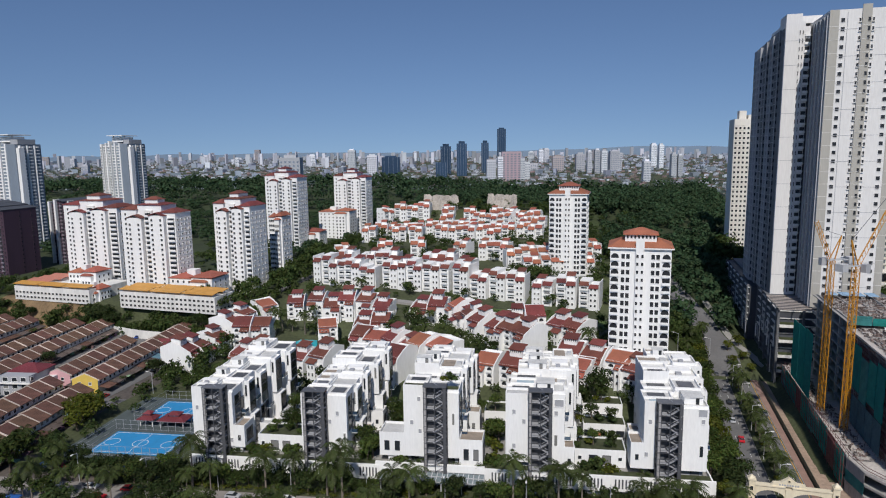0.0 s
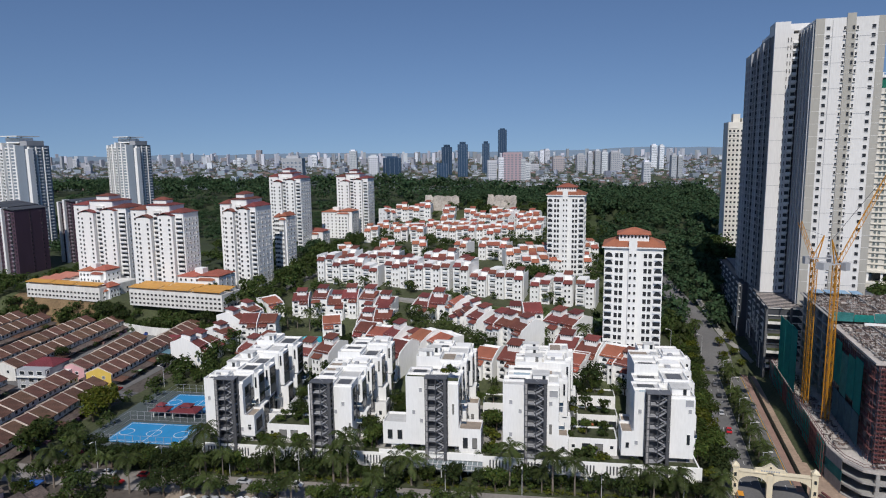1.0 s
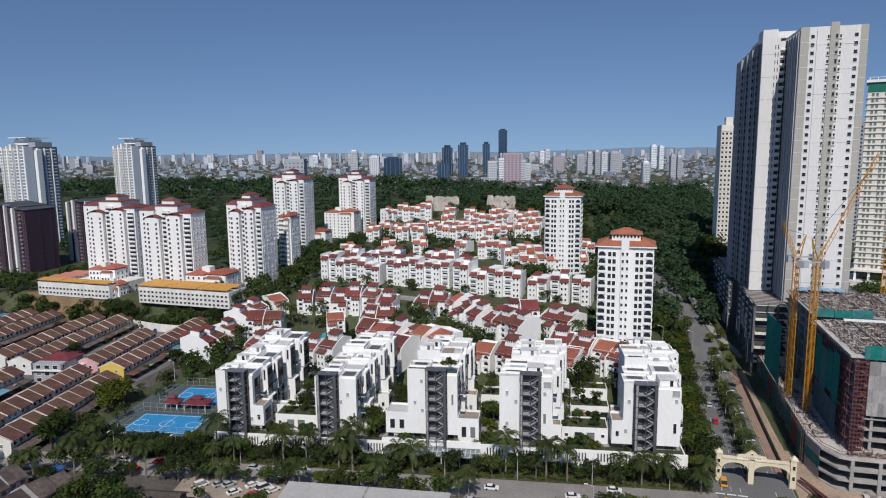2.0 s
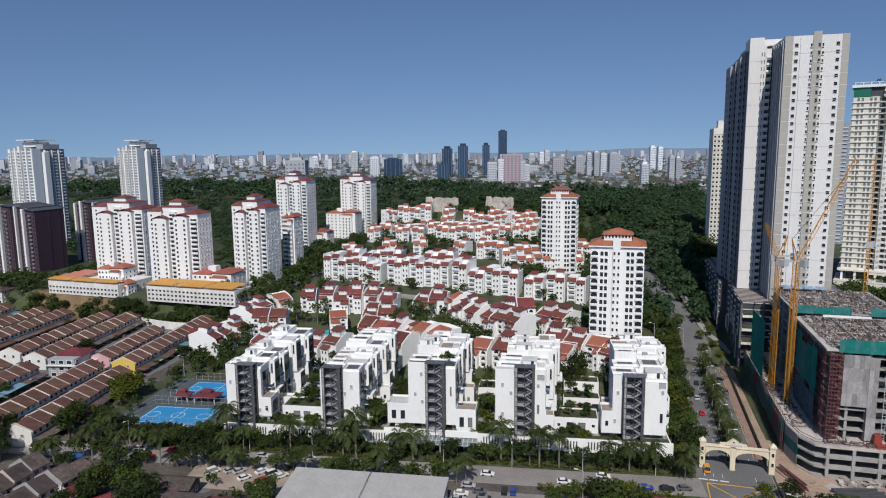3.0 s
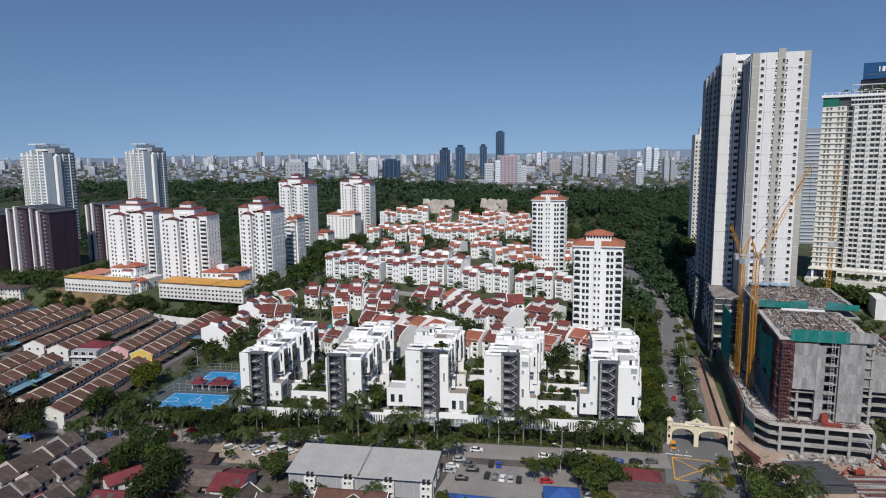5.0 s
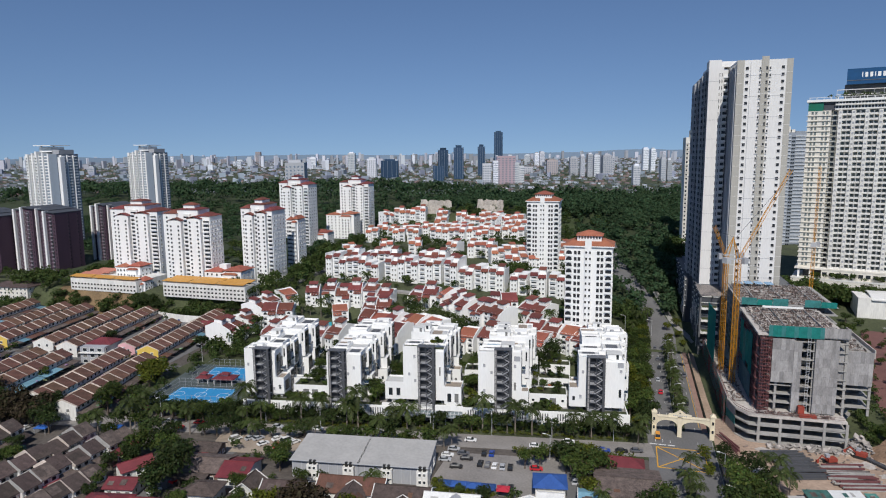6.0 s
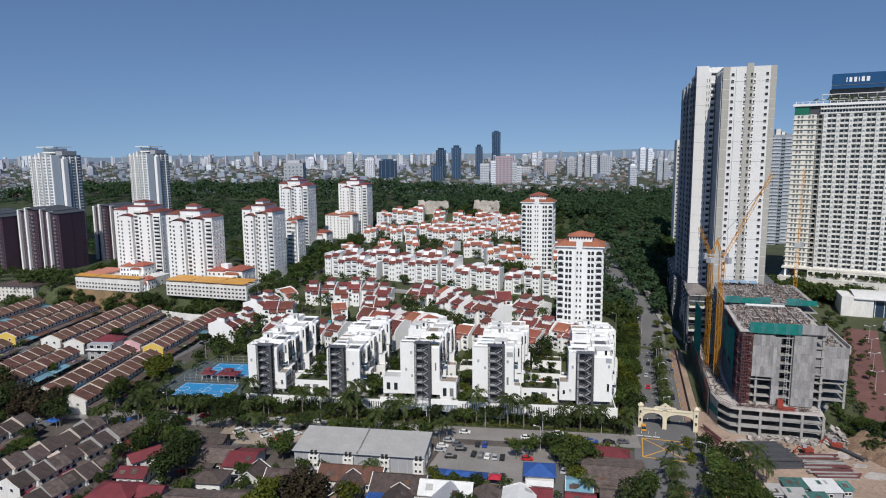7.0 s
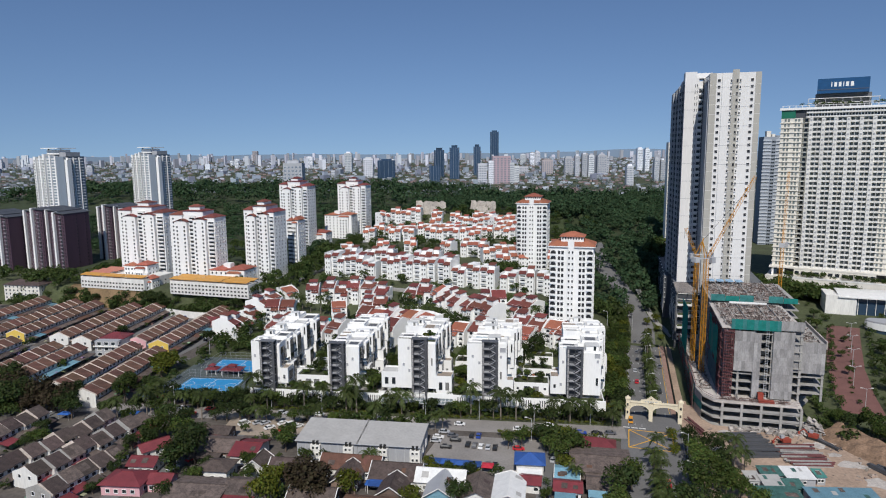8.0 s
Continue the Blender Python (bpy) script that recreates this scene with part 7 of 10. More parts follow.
for row in (
        (-123.5, 82.5, 10, 13, 9.5, 3.8, MAROONSHEET, PINK, 2.2, "hip", "house with a broad maroon-red metal roof", None),
        (-113, 86, 10, 7, 6.5, 3.4, MAROONSHEET, PINK, 1.6, "gable", "annex with a maroon metal roof", None),
        (-97, 83.5, 8, 17, 13, 3.4, RUSTSHEET, OLDWHITE, 1.3, "gable", "house under a weathered grey sheet roof", RUSTSHEET),
        (-100, 97, 8, 10, 8, 4.2, GREYTILE, OLDWHITE, 1.8, "hip", "small brown-grey hipped house on posts", None),
        (-110, 112, 8, 16, 12, 4, RUSTSHEET, OLDWHITE, 1.8, "gable", "long shed with a grey-brown sheet roof", RUSTSHEET),
        (-97, 112, 8, 9, 13, 4, MAROONSHEET, OLDWHITE, 1.8, "gable", "shed with a dark red sheet roof", None),
        (-118, 123, 8, 12, 7, 3.8, RUSTSHEET, OLDWHITE, 1.4, "gable", "long shed with a grey-brown sheet roof", MAROONSHEET),
        (-132.5, 106, 60, 10, 6, 3.6, MAROONSHEET, OLDWHITE, 1.6, "gable", "low house with a dark red roof", None),
        (-127, 95, 10, 9, 7, 3.4, MAROONSHEET, OLDWHITE, 1.6, "gable", "low house with a dark red sheet roof", None),
        (-88, 103, 96, 8, 7, 3.8, GREYTILE, OLDWHITE, 2.6, "gable", "wooden house with a steep grey gable", None),
        (-76, 104, 8, 13, 9, 3.8, GREYTILE, OLDWHITE, 2.4, "gable", "house with a worn grey tiled roof", None),
        (-57, 111, 6, 20, 9, 3.8, BROWNTILE, OLDWHITE, 2.6, "gable", "house with a long red-brown tiled roof", None),
        (-55, 102.5, 96, 11, 8, 3.8, GREYTILE, OLDWHITE, 2.8, "gable", "gabled house with pale barge boards and grey tiles", None),
        (-40, 109, 6, 16, 11, 3.8, GREYTILE, OLDWHITE, 2.8, "gable", "house with a broad brown-grey tiled roof", BLUESHEET),
        (-38, 99, 96, 10, 8, 3.6, GREYTILE, OLDWHITE, 2.6, "gable", "gabled porch house with white barge boards", None),
        (-25, 109, 6, 15, 8, 3.9, WHITESHEET, OLDWHITE, 2.4, "gable", "house with a white sheet roof", None),
        (-23, 102, 96, 12, 9, 3.9, GREYP, AQUASHEET, 2.8, "gable", "blue-grey gabled house with white barge boards", None),
        (-12, 105, 96, 13, 8, 3.8, RUSTSHEET, OLDWHITE, 2.0, "gable", "low house with a grey-brown sheet roof", AQUASHEET),
        (-2.5, 107, 96, 15, 9, 3.8, WHITESHEET, OLDWHITE, 1.6, "gable", "shed with a bright white sheet roof", None),
        (3, 115, 4, 6, 6, 3.4, MAROONSHEET, OLDWHITE, 1.0, "gable", "small kiosk with a red sheet roof", None),
        (2, 120.5, 4, 6.5, 4, 3.2, WHITESHEET, OLDWHITE, 0.8, "gable", "small kiosk with a white sheet roof", None),
        (1, 128, 8, 9, 8, 4, BLUESHEET, OLDWHITE, 2.0, "hip", "shelter under a deep blue tarpaulin roof", None),
        (24, 133, 4, 19, 18, 4, RUSTSHEET, OLDWHITE, 1.4, "gable", "wide workshop under a dark grey sheet roof", RUSTSHEET),
        (20, 147, 2, 17, 6, 3.6, MAROONSHEET, WHITE, 1.8, "hip", "long low building with a red-brown roof", None),
        (26, 118, 4, 10, 8, 3.6, RUSTSHEET, OLDWHITE, 1.4, "gable", "low workshop with a grey roof", AQUASHEET),
        (15, 114, 4, 8, 7, 3.4, MAROONSHEET, OLDWHITE, 1.2, "gable", "small house with a red sheet roof", AQUASHEET),
        (14, 123, 4, 7, 8, 3.4, AQUASHEET, OLDWHITE, 1.0, "gable", "small shed with an aqua sheet roof", None),
        (-60, 88, 8, 14, 10, 3.8, GREYTILE, OLDWHITE, 2.4, "gable", "house with a worn grey tiled roof", None),
        (-42, 86, 8, 14, 10, 3.8, BROWNTILE, OLDWHITE, 2.4, "hip", "house with a brown hipped roof", None),
        (-20, 88, 8, 12, 9, 3.8, RUSTSHEET, OLDWHITE, 1.8, "gable", "low house with a grey-brown sheet roof", None),
        (-82, 88, 8, 14, 10, 3.8, RUSTSHEET, OLDWHITE, 1.8, "gable", "low house with a grey-brown sheet roof", MAROONSHEET),
        (0, 92, 8, 12, 9, 3.8, MAROONSHEET, OLDWHITE, 1.8, "gable", "low house with a red sheet roof", None),
        (-214, 262, 10, 9, 8, 5.5, MAROONSHEET, PINK, 2.0, "gable", "pink corner house with a bright red roof", None)):
    cottage(*row)
def corner_house():
    t = thing("corner_house", "grey modern house with a maroon roof among the terraces", "house", at(-242, 196, 0, 10))
    one_box("wall", t, GREYP, 0, 0, 0, 13, 15, 9)
    one_box("wing", t, OLDWHITE, 13, 3, 0, 17, 14, 6)
    bm = bmesh.new()
    hip(bm, 0, 5, 13, 15, 9.1, 2.4, 0.6)
    part("roof", bm, MAROONSHEET, t)
    one_box("terrace_slab", t, OLDWHITE, -0.5, -1.2, 6.0, 13.5, 0, 6.3)
    windows(t, (0, 0), (13, 0), [0.2, 0.5, 0.8], [1.8, 4.6, 7.6], 2.2, 1.6)
    windows(t, (13, 0), (13, 3), [0.5], [7.6], 1.5, 1.6)


corner_house()


def small_flats():
    t = thing("apartment_block", "cream five-storey block with a dark tiled roof", "apartment block", at(-408, 288, 0, 4))
    one_box("wall", t, CREAM, 0, 0, 0, 30, 14, 14)
    bm = bmesh.new()
    hip(bm, 0, 0, 30, 14, 14, 3, 0.7)
    part("roof", bm, GREYTILE, t)
    windows(t, (0, 0), (30, 0), steps(0.06, 0.94, 9), levels(1.8, 5, 2.7), 1.3, 1.3)
    windows(t, (30, 0), (30, 14), [0.2, 0.5, 0.8], levels(1.8, 5, 2.7), 1.2, 1.3)


small_flats()


def warehouse():
    t = thing("warehouse", "grey metal warehouse with a low double-pitched roof", "warehouse", at(-81.2, 117.5, 0, 6.7))
    for i, m in ((0, SHEET), (1, SHEET)):
        one_box("wall", t, GREYP, i * 22.5, 0, 0, i * 22.5 + 22.4, 15.5, 6.2)
        bm = bmesh.new()
        x0, x1 = i * 22.5 - 0.4, i * 22.5 + 22.7
        slab_roof(bm, ((x0, -0.9, 6.3), (x1, -0.9, 6.3)), ((x0, 16.2, 7.8), (x1, 16.2, 7.8)), 0.2)
        part("roof", bm, m, t)
    one_box("gutter", t, LIGHTSTEEL, -0.4, -1.1, 6.05, 45.3, -0.91, 6.3)
    for i, x in enumerate((5.5, 17.5, 30.0, 41.5)):
        one_box("utility_box", t, OLDWHITE, x, -1.6, 0, x + 3.6, 0, 5.2)
        windows(t, (x, -1.6), (x + 3.6, -1.6), [0.3, 0.7], [4.2, 1.8], 0.8, 0.9)
        for k in (0.6, 2.0):
            bm = bmesh.new()
            tube(bm, [(x + k + 0.5, -0.8, 5.2), (x + k + 0.5, -0.8, 6.5)], [0.55, 0.5], 10)
            part("water_tank", bm, PLASTIC, t, "black plastic water tank")
    for i in range(16):
        one_box("rib", t, LIGHTSTEEL, 0.2 + i * 3, -0.12, 0, 0.4 + i * 3, 0, 6.1)
    windows(t, (45, 0), (45, 15), [0.3, 0.7], [3], 2, 2.4)


warehouse()


# ---- gate over the avenue ----
def gate():
    t = thing("entrance_gate", "cream arched gateway over both carriageways with a pediment", "gate", at(33.2, 180.6, 0))
    stone = mat("cream_gate_paint", (0.70, 0.62, 0.45), 0.8, 0.12, 0.3, 2.0, streak=3)
    for x0, x1, h in ((-0.7, 0.9, 8.6), (8.2, 9.7, 7.0), (19.3, 20.9, 8.6)):
        one_box("pillar", t, stone, x0, -0.8, 0, x1, 0.8, h)
    for x in (0, 20.2):
        one_box("pillar_cap", t, stone, x - 0.95, -1.05, 8.6, x + 1.05, 1.05, 8.95)
        bm = bmesh.new()
        hip(bm, x - 0.6, -0.7, x + 0.7, 0.7, 9.15, 0.9, 0.1)
        part("pillar_roof", bm, stone, t)
        windows(t, (x - 1, -0.8), (x + 1, -0.8), [0.5], [3.2, 6.4], 0.7, 1.2, GLASS, stone)
    for x0, x1 in ((1.0, 8.2), (9.8, 19.2)):
        bm = bmesh.new()
        n, c, r = 16, (x0 + x1) / 2, (x1 - x0) / 2
        low = [(c - r * math.cos(math.pi * i / n), 4.0 + 2.2 * math.sin(math.pi * i / n)) for i in range(n + 1)]
        top = [(p[0], 7.3) for p in low]
        for y in (-0.55, 0.55):
            v0, v1 = [bm.verts.new((p[0], y, p[1])) for p in low], [bm.verts.new((p[0], y, p[1])) for p in top]
            for i in range(n):
                bm.faces.new((v0[i], v0[i + 1], v1[i + 1], v1[i]))
        for line in (low, top):
            a, b = [bm.verts.new((p[0], -0.55, p[1])) for p in line], [bm.verts.new((p[0], 0.55, p[1])) for p in line]
            for i in range(n):
                bm.faces.new((a[i], a[i + 1], b[i + 1], b[i]))
        part("arch", bm, stone, t)
        one_box("cornice", t, stone, x0, -0.8, 7.3, x1, 0.8, 7.65)
    bm = bmesh.new()
    v = [(4.6, 7.6), (5.2, 8.5), (7.0, 8.7), (9.0, 10.2), (11.0, 8.7), (12.8, 8.5), (13.4, 7.6)]
    a, b = [bm.verts.new((x, -0.5, z)) for x, z in v], [bm.verts.new((x, 0.5, z)) for x, z in v]
    bm.faces.new(a), bm.faces.new(b[::-1])
    for i in range(7):
        bm.faces.new((a[i], b[i], b[(i + 1) % 7], a[(i + 1) % 7]))
    part("pediment", bm, stone, t)
    for i in range(8):
        one_box("letter_bar", t, GREYP, 6.6 + i * 0.62, -0.56, 7.85, 7.0 + i * 0.62, -0.504, 8.3)
    windows(t, (8.6, -0.5), (9.4, -0.5), [0.5], [9.2], 0.5, 0.5, GLASS, stone)


gate()


# ---- pavilion, shelters, pool ----
def pavilion(u, v, w, d, label):
    p = row_pt(u, v)
    t = thing("pavilion", label, "pavilion", at(p[0], p[1], 0, ROW_A), "red-roofed shelters by the courts")
    for x in (0.2, w - 0.2):
        for y in (0.2, d - 0.2):
            one_box("post", t, OLDWHITE, x - 0.15, y - 0.15, 0, x + 0.15, y + 0.15, 2.8)
    bm = bmesh.new()
    hip(bm, 0, 0, w, d, 2.9, 1.4, 0.8)
    part("roof", bm, MAROONSHEET, t)
    one_box("lantern", t, OLDWHITE, w * 0.3, d * 0.3, 3.5, w * 0.7, d * 0.7, 4.6)
    bm = bmesh.new()
    hip(bm, w * 0.3, d * 0.3, w * 0.7, d * 0.7, 4.6, 0.9, 0.6)
    part("upper_roof", bm, MAROONSHEET, t)


pavilion(CU + 13, CV + 20.5, 9, 6, "two-tiered pavilion with dark red roofs between the courts")
pavilion(CU + 5, CV + 21, 5, 4, "small shelter with a dark red roof between the courts")
bm = bmesh.new()
prism(bm, [(-152, 268), (-144, 267), (-139, 271), (-142, 277), (-150, 276)], 4.6, 7.4)
solid("swimming_pool", bm, WATER, "small turquoise swimming pool among the terraces", "pool")
draped("lawn", [(-186, 214), (-180, 232)], 5.5, 0.15, GRASS, "round lawn by the street", "lawn")


def stall(x, y, rz, w, d, material, label):
    t = thing("market_stall", label, "stall", at(x, y, 0, rz), "awnings along the street")
    for sx in (-1, 1):
        for sy in (-1, 1):
            one_box("pole", t, LIGHTSTEEL, sx * (w / 2 - 0.1) - 0.05, sy * (d / 2 - 0.1) - 0.05, 0, sx * (w / 2 - 0.1) + 0.05, sy * (d / 2 - 0.1) + 0.05, 2.6)
    bm = bmesh.new()
    hip(bm, -w / 2, -d / 2, w / 2, d / 2, 2.6, 0.7, 0.2)
    part("awning", bm, material, t)


BLUE_AWN, RED_AWN = mat("blue_awning", (0.03, 0.12, 0.42), 0.6), mat("red_awning", (0.5, 0.03, 0.05), 0.6)
for i in range(6):
    p = row_pt(-44 + i * 5.2, -5.5)
    stall(p[0], p[1], ROW_A, 4.6, 3.2, (BLUE_AWN, RED_AWN, BLUE_AWN, RED_AWN, RED_AWN, BLUE_AWN)[i], "blue street awning on poles" if i in (0, 2, 5) else "red street awning on poles")
for i in range(4):
    stall(-31 + i * 4.6, 121.4 + i * 0.3, 5, 4.4, 3.6, BLUESHEET, "long blue canopy bay over car park stalls")
stall(-12.5, 122.3, 5, 3.6, 3.4, RED_AWN, "small red canopy beside the blue one")


stall(-53, 111, 20, 3.4, 2.6, RED_AWN, "small red awning on poles among the cottages")
stall(-46, 101.5, 10, 4.2, 3.2, BLUE_AWN, "pale blue awning on poles beside a cottage")
stall(-139, 72, 10, 6.5, 4, BLUE_AWN, "blue awning on poles in the lane")
stall(-141, 83.5, 10, 5, 4, AQUASHEET, "aqua awning on poles in the lane")
stall(-163, 131, 10, 4.5, 3.4, BLUE_AWN, "blue street awning on poles")
stall(-190, 124, 10, 4.5, 3.4, BLUE_AWN, "blue street awning on poles")


# ---- building yard ----
FADEDGREEN = ribbed(mat("faded_green_sheet", (0.045, 0.12, 0.105), 0.7, 0.5, 0.6, 2.0, rand=0.3), "X", 0.3, 0.03)


def site_cabin(x, y, rz, w, d, material, label):
    t = thing("site_cabin", label, "cabin", at(x, y, 0, rz), "site cabins")
    one_box("wall", t, (GREYP, FADEDGREEN)[int(w) % 2], 0, 0, 0, w, d, 2.9)
    bm = bmesh.new()
    slab_roof(bm, ((-0.4, -0.4, 3.0), (w + 0.4, -0.4, 3.0)), ((-0.4, d + 0.4, 3.7), (w + 0.4, d + 0.4, 3.7)), 0.12)
    part("roof", bm, material, t)
    windows(t, (0, 0), (w, 0), [0.25, 0.6], [1.7], 1.0, 0.9)
    # loose sheets laid over the roof as patches
    rp = random.Random(int(x * 13 + y))
    for i in range(2 if w < 12 else 4):
        a, b = rp.uniform(0, w - 1.6), rp.uniform(0, d - 2.2)
        e, k, lift = rp.uniform(0.9, 1.8), 0.7 / (d + 0.8), 0.02 + 0.012 * i
        bm = bmesh.new()
        slab_roof(bm, ((a, b, 3.0 + (b + 0.4) * k + 0.03 + lift), (a + e, b, 3.0 + (b + 0.4) * k + 0.03 + lift)), ((a, b + 2.1, 3.0 + (b + 2.5) * k + 0.03 + lift), (a + e, b + 2.1, 3.0 + (b + 2.5) * k + 0.03 + lift)), 0.03)
        part("roof_patch", bm, rp.choice((RUSTSHEET, RUSTSHEET, FADEDGREEN, SHEET)), t, "patch of another roofing sheet")


GREENSHEET = ribbed(mat("green_sheet_metal", (0.06, 0.20, 0.17), 0.6, 0.3, 0.5, 2.0, rand=0.25), "X", 0.3, 0.03)
for row in ((75.5, 137, 12, 6.5, 5, FADEDGREEN, "site cabin with a patched green sheet roof"), (83, 136.5, 12, 8.5, 7, WHITESHEET, "site cabin with a white and rust roof"), (92.2, 140, 12, 2.6, 4, GREENSHEET, "small site cabin with a green sheet roof"),
            (70.5, 132, 12, 4, 5, SHEET, "site cabin with a grey sheet roof"), (75, 129.6, 12, 6, 6, SHEET, "site cabin with a grey sheet roof"), (81.5, 130, 12, 5, 4.6, FADEDGREEN, "site cabin with a patched green sheet roof"),
            (71, 120, 12, 14, 7, FADEDGREEN, "long site cabin with a dark green roof"), (87.5, 122.4, 12, 20, 8, AQUASHEET, "long site cabin with a pale blue roof")):
    site_cabin(*row)


def pile(x, y, rz, w, d, n, r, material, label, name):
    """A stack of long bars or pipes lying side by side."""
    t = thing(name, label, "material stack", at(x, y, 0.1, rz), "stacks in the building yard")
    rnd = random.Random(int(x * 7 + y))
    for i in range(n):
        bm = bmesh.new()
        a, k = rnd.uniform(-1.6, 1.6), i / max(1, n - 1)
        z = r + 1.1 * abs(math.sin(math.pi * k * 2.5)) * rnd.uniform(0.5, 1.0)
        bar(bm, (a, d * k + rnd.uniform(-0.4, 0.4), z), (w + rnd.uniform(-2.5, 1), d * k + rnd.uniform(-0.7, 0.7), z + rnd.uniform(-0.1, 0.2)), r * rnd.uniform(0.7, 1.3))
        part("bar", bm, rnd.choice(material) if type(material) is tuple else material, t)


pile(73, 155, 13, 13, 18, 34, 0.26, STEEL, "stack of dark steel bars on bare earth", "steel_stack")
pile(88, 151.5, 12, 14, 15, 30, 0.24, (SCAFF, RUSTSHEET, CONCRETE, SCAFF), "stack of rusty beams on bare earth", "beam_stack")
pile(62, 172, 110, 14, 2, 6, 0.2, SCAFF, "bundle of rusty rails on bare earth", "rail_stack")
pile(112.5, 157.5, -55, 13, 2.4, 9, 0.3, STEEL, "bundle of dark pipes by the slope", "pipe_stack")
pile(98.5, 180, -57, 15, 0.8, 4, 0.22, STEEL, "row of dark pipes at the foot of the slope", "pipe_stack")
# worn concrete patches on the earth
patch_mat = mat("dusty_slab", (0.46, 0.42, 0.38), 0.95, 0.4, 0.3, 1.6)
for x, y, r, sd in ((100, 172, 5.0, 1), (108, 158, 6.0, 2), (66, 160, 4.0, 3), (112, 146, 6.5, 4), (93, 147, 4.5, 5), (70, 176, 3.6, 6), (104, 165, 3.4, 7), (60, 150, 3.2, 8)):
    pr = random.Random(sd)
    sheet("concrete_patch", [(x + r * pr.uniform(0.45, 1.1) * math.cos(a), y + 0.7 * r * pr.uniform(0.45, 1.1) * math.sin(a)) for a in steps(0, 5.8, 13)], 0.145 + 0.004 * sd, patch_mat, "pale dusty concrete patch on bare earth", "concrete patch", thick=0.1)


def rubble_heap(x, y, z, w, d, h, n, seed):
    """Tilted broken slabs heaped up against the podium's end."""
    pr = random.Random(seed)
    bm = bmesh.new()
    for i in range(n):
        u, v = pr.uniform(-1, 1), pr.uniform(-1, 1)
        m = pose(x + u * w / 2, y + v * d / 2, z + h * max(0.0, 1 - max(abs(u), abs(v))) * pr.uniform(0.6, 1.0) + 0.15, pr.uniform(-40, 40), pr.uniform(-40, 40), pr.uniform(0, 180))
        a, b, c = pr.uniform(0.5, 1.6), pr.uniform(0.3, 1.0), pr.uniform(0.1, 0.3)
        k = len(bm.verts)
        box(bm, -a, -b, -c, a, b, c)
        bm.verts.ensure_lookup_table()
        for q in bm.verts[k:]:
            q.co = m @ q.co
    solid("rubble_heap", bm, mat("broken_concrete", (0.33, 0.30, 0.275), 0.95, 0.35, 0.5, 2.0, island=0.4), "heap of broken grey concrete beside the podium", "rubble", kind="stuff")


rubble_heap(101, 183, 0.1, 9, 8, 6.5, 110, 3)
rubble_heap(84, 179.5, 0.1, 24, 3, 1.2, 90, 5)


r8 = random.Random(33)
bm = bmesh.new()
for i in range(150):
    x, y = r8.uniform(57, 116), r8.uniform(146, 178)
    if 74 < x < 110 and 150 < y < 168 or x > 128 - 0.45 * (y - 130):
        continue
    a, L = r8.uniform(0, 3.1), r8.uniform(0.5, 2.4)
    q = Vector((math.cos(a), math.sin(a), 0)) * L / 2
    o = Vector((x, y, 0.1 + r8.uniform(0.1, 0.3)))
    bar(bm, o - q, o + q, r8.uniform(0.08, 0.32))
solid("site_debris", bm, mat("site_rubble", (0.30, 0.24, 0.20), 0.9, 0.4, 0.8, 3.0, island=0.6, hue=0.02), "planks, slabs and rubble scattered on bare earth", "debris", kind="stuff")


def digger(x, y, rz):
    t = thing("excavator", "orange-red excavator working beside the steel stacks", "excavator", at(x, y, 0.1, rz))
    for s in (-1.2, 0.6):
        one_box("track", t, PLASTIC, -1.9, s, 0, 1.9, s + 0.6, 0.9)
    one_box("body", t, SITERED, -1.9, -1.1, 0.95, 1.2, 1.1, 2.2)
    one_box("cab", t, GREYP, 0.1, -1.1, 2.2, 1.4, 0.0, 3.2)
    bm = bmesh.new()
    bar(bm, (1.2, 0.3, 1.6), (3.2, 0.3, 3.2), 0.18)
    bar(bm, (3.2, 0.3, 3.2), (4.6, 0.3, 1.6), 0.14)
    box(bm, 4.3, -0.1, 0.8, 5.0, 0.7, 1.7)
    part("boom", bm, SITERED, t)


digger(89, 170.5, 200)
digger(100, 177.5, 150)
t = thing("hoarding", "dark green metal hoarding along the building site", "fence", at(53.0, 186, 0))
for i in range(40):
    one_box("sheet", t, mat("hoarding_green", (0.02, 0.075, 0.055), 0.5, 0.2, rand=0.2) if i == 0 else t.children[0].data.materials[0], -0.05 + 0.02 * (i % 2), i * 2.5, 0, 0.03 + 0.02 * (i % 2), i * 2.5 + 2.46, 2.1)
bm = bmesh.new()
rnd = random.Random(8)
grid = [[bm.verts.new((101.8 + i * 1.3 + j * 1.75 + rnd.uniform(-0.5, 0.5), 180.5 - i * 2.04 + j * 1.1, (0.0 + 4.6 * (j / 5) ** 0.7) + rnd.uniform(-0.5, 0.5) * (j > 0))) for j in range(6)] for i in range(13)]
for i in range(12):
    for j in range(5):
        bm.faces.new((grid[i][j], grid[i + 1][j], grid[i + 1][j + 1], grid[i][j + 1]))
solid("earth_bank", bm, mat("eroded_earth", (0.24, 0.155, 0.10), 0.95, 0.55, 0.25, 1.6, bump=0.3, streak=3), "raw eroded earth bank at the site's edge", "earth bank", kind="structure")


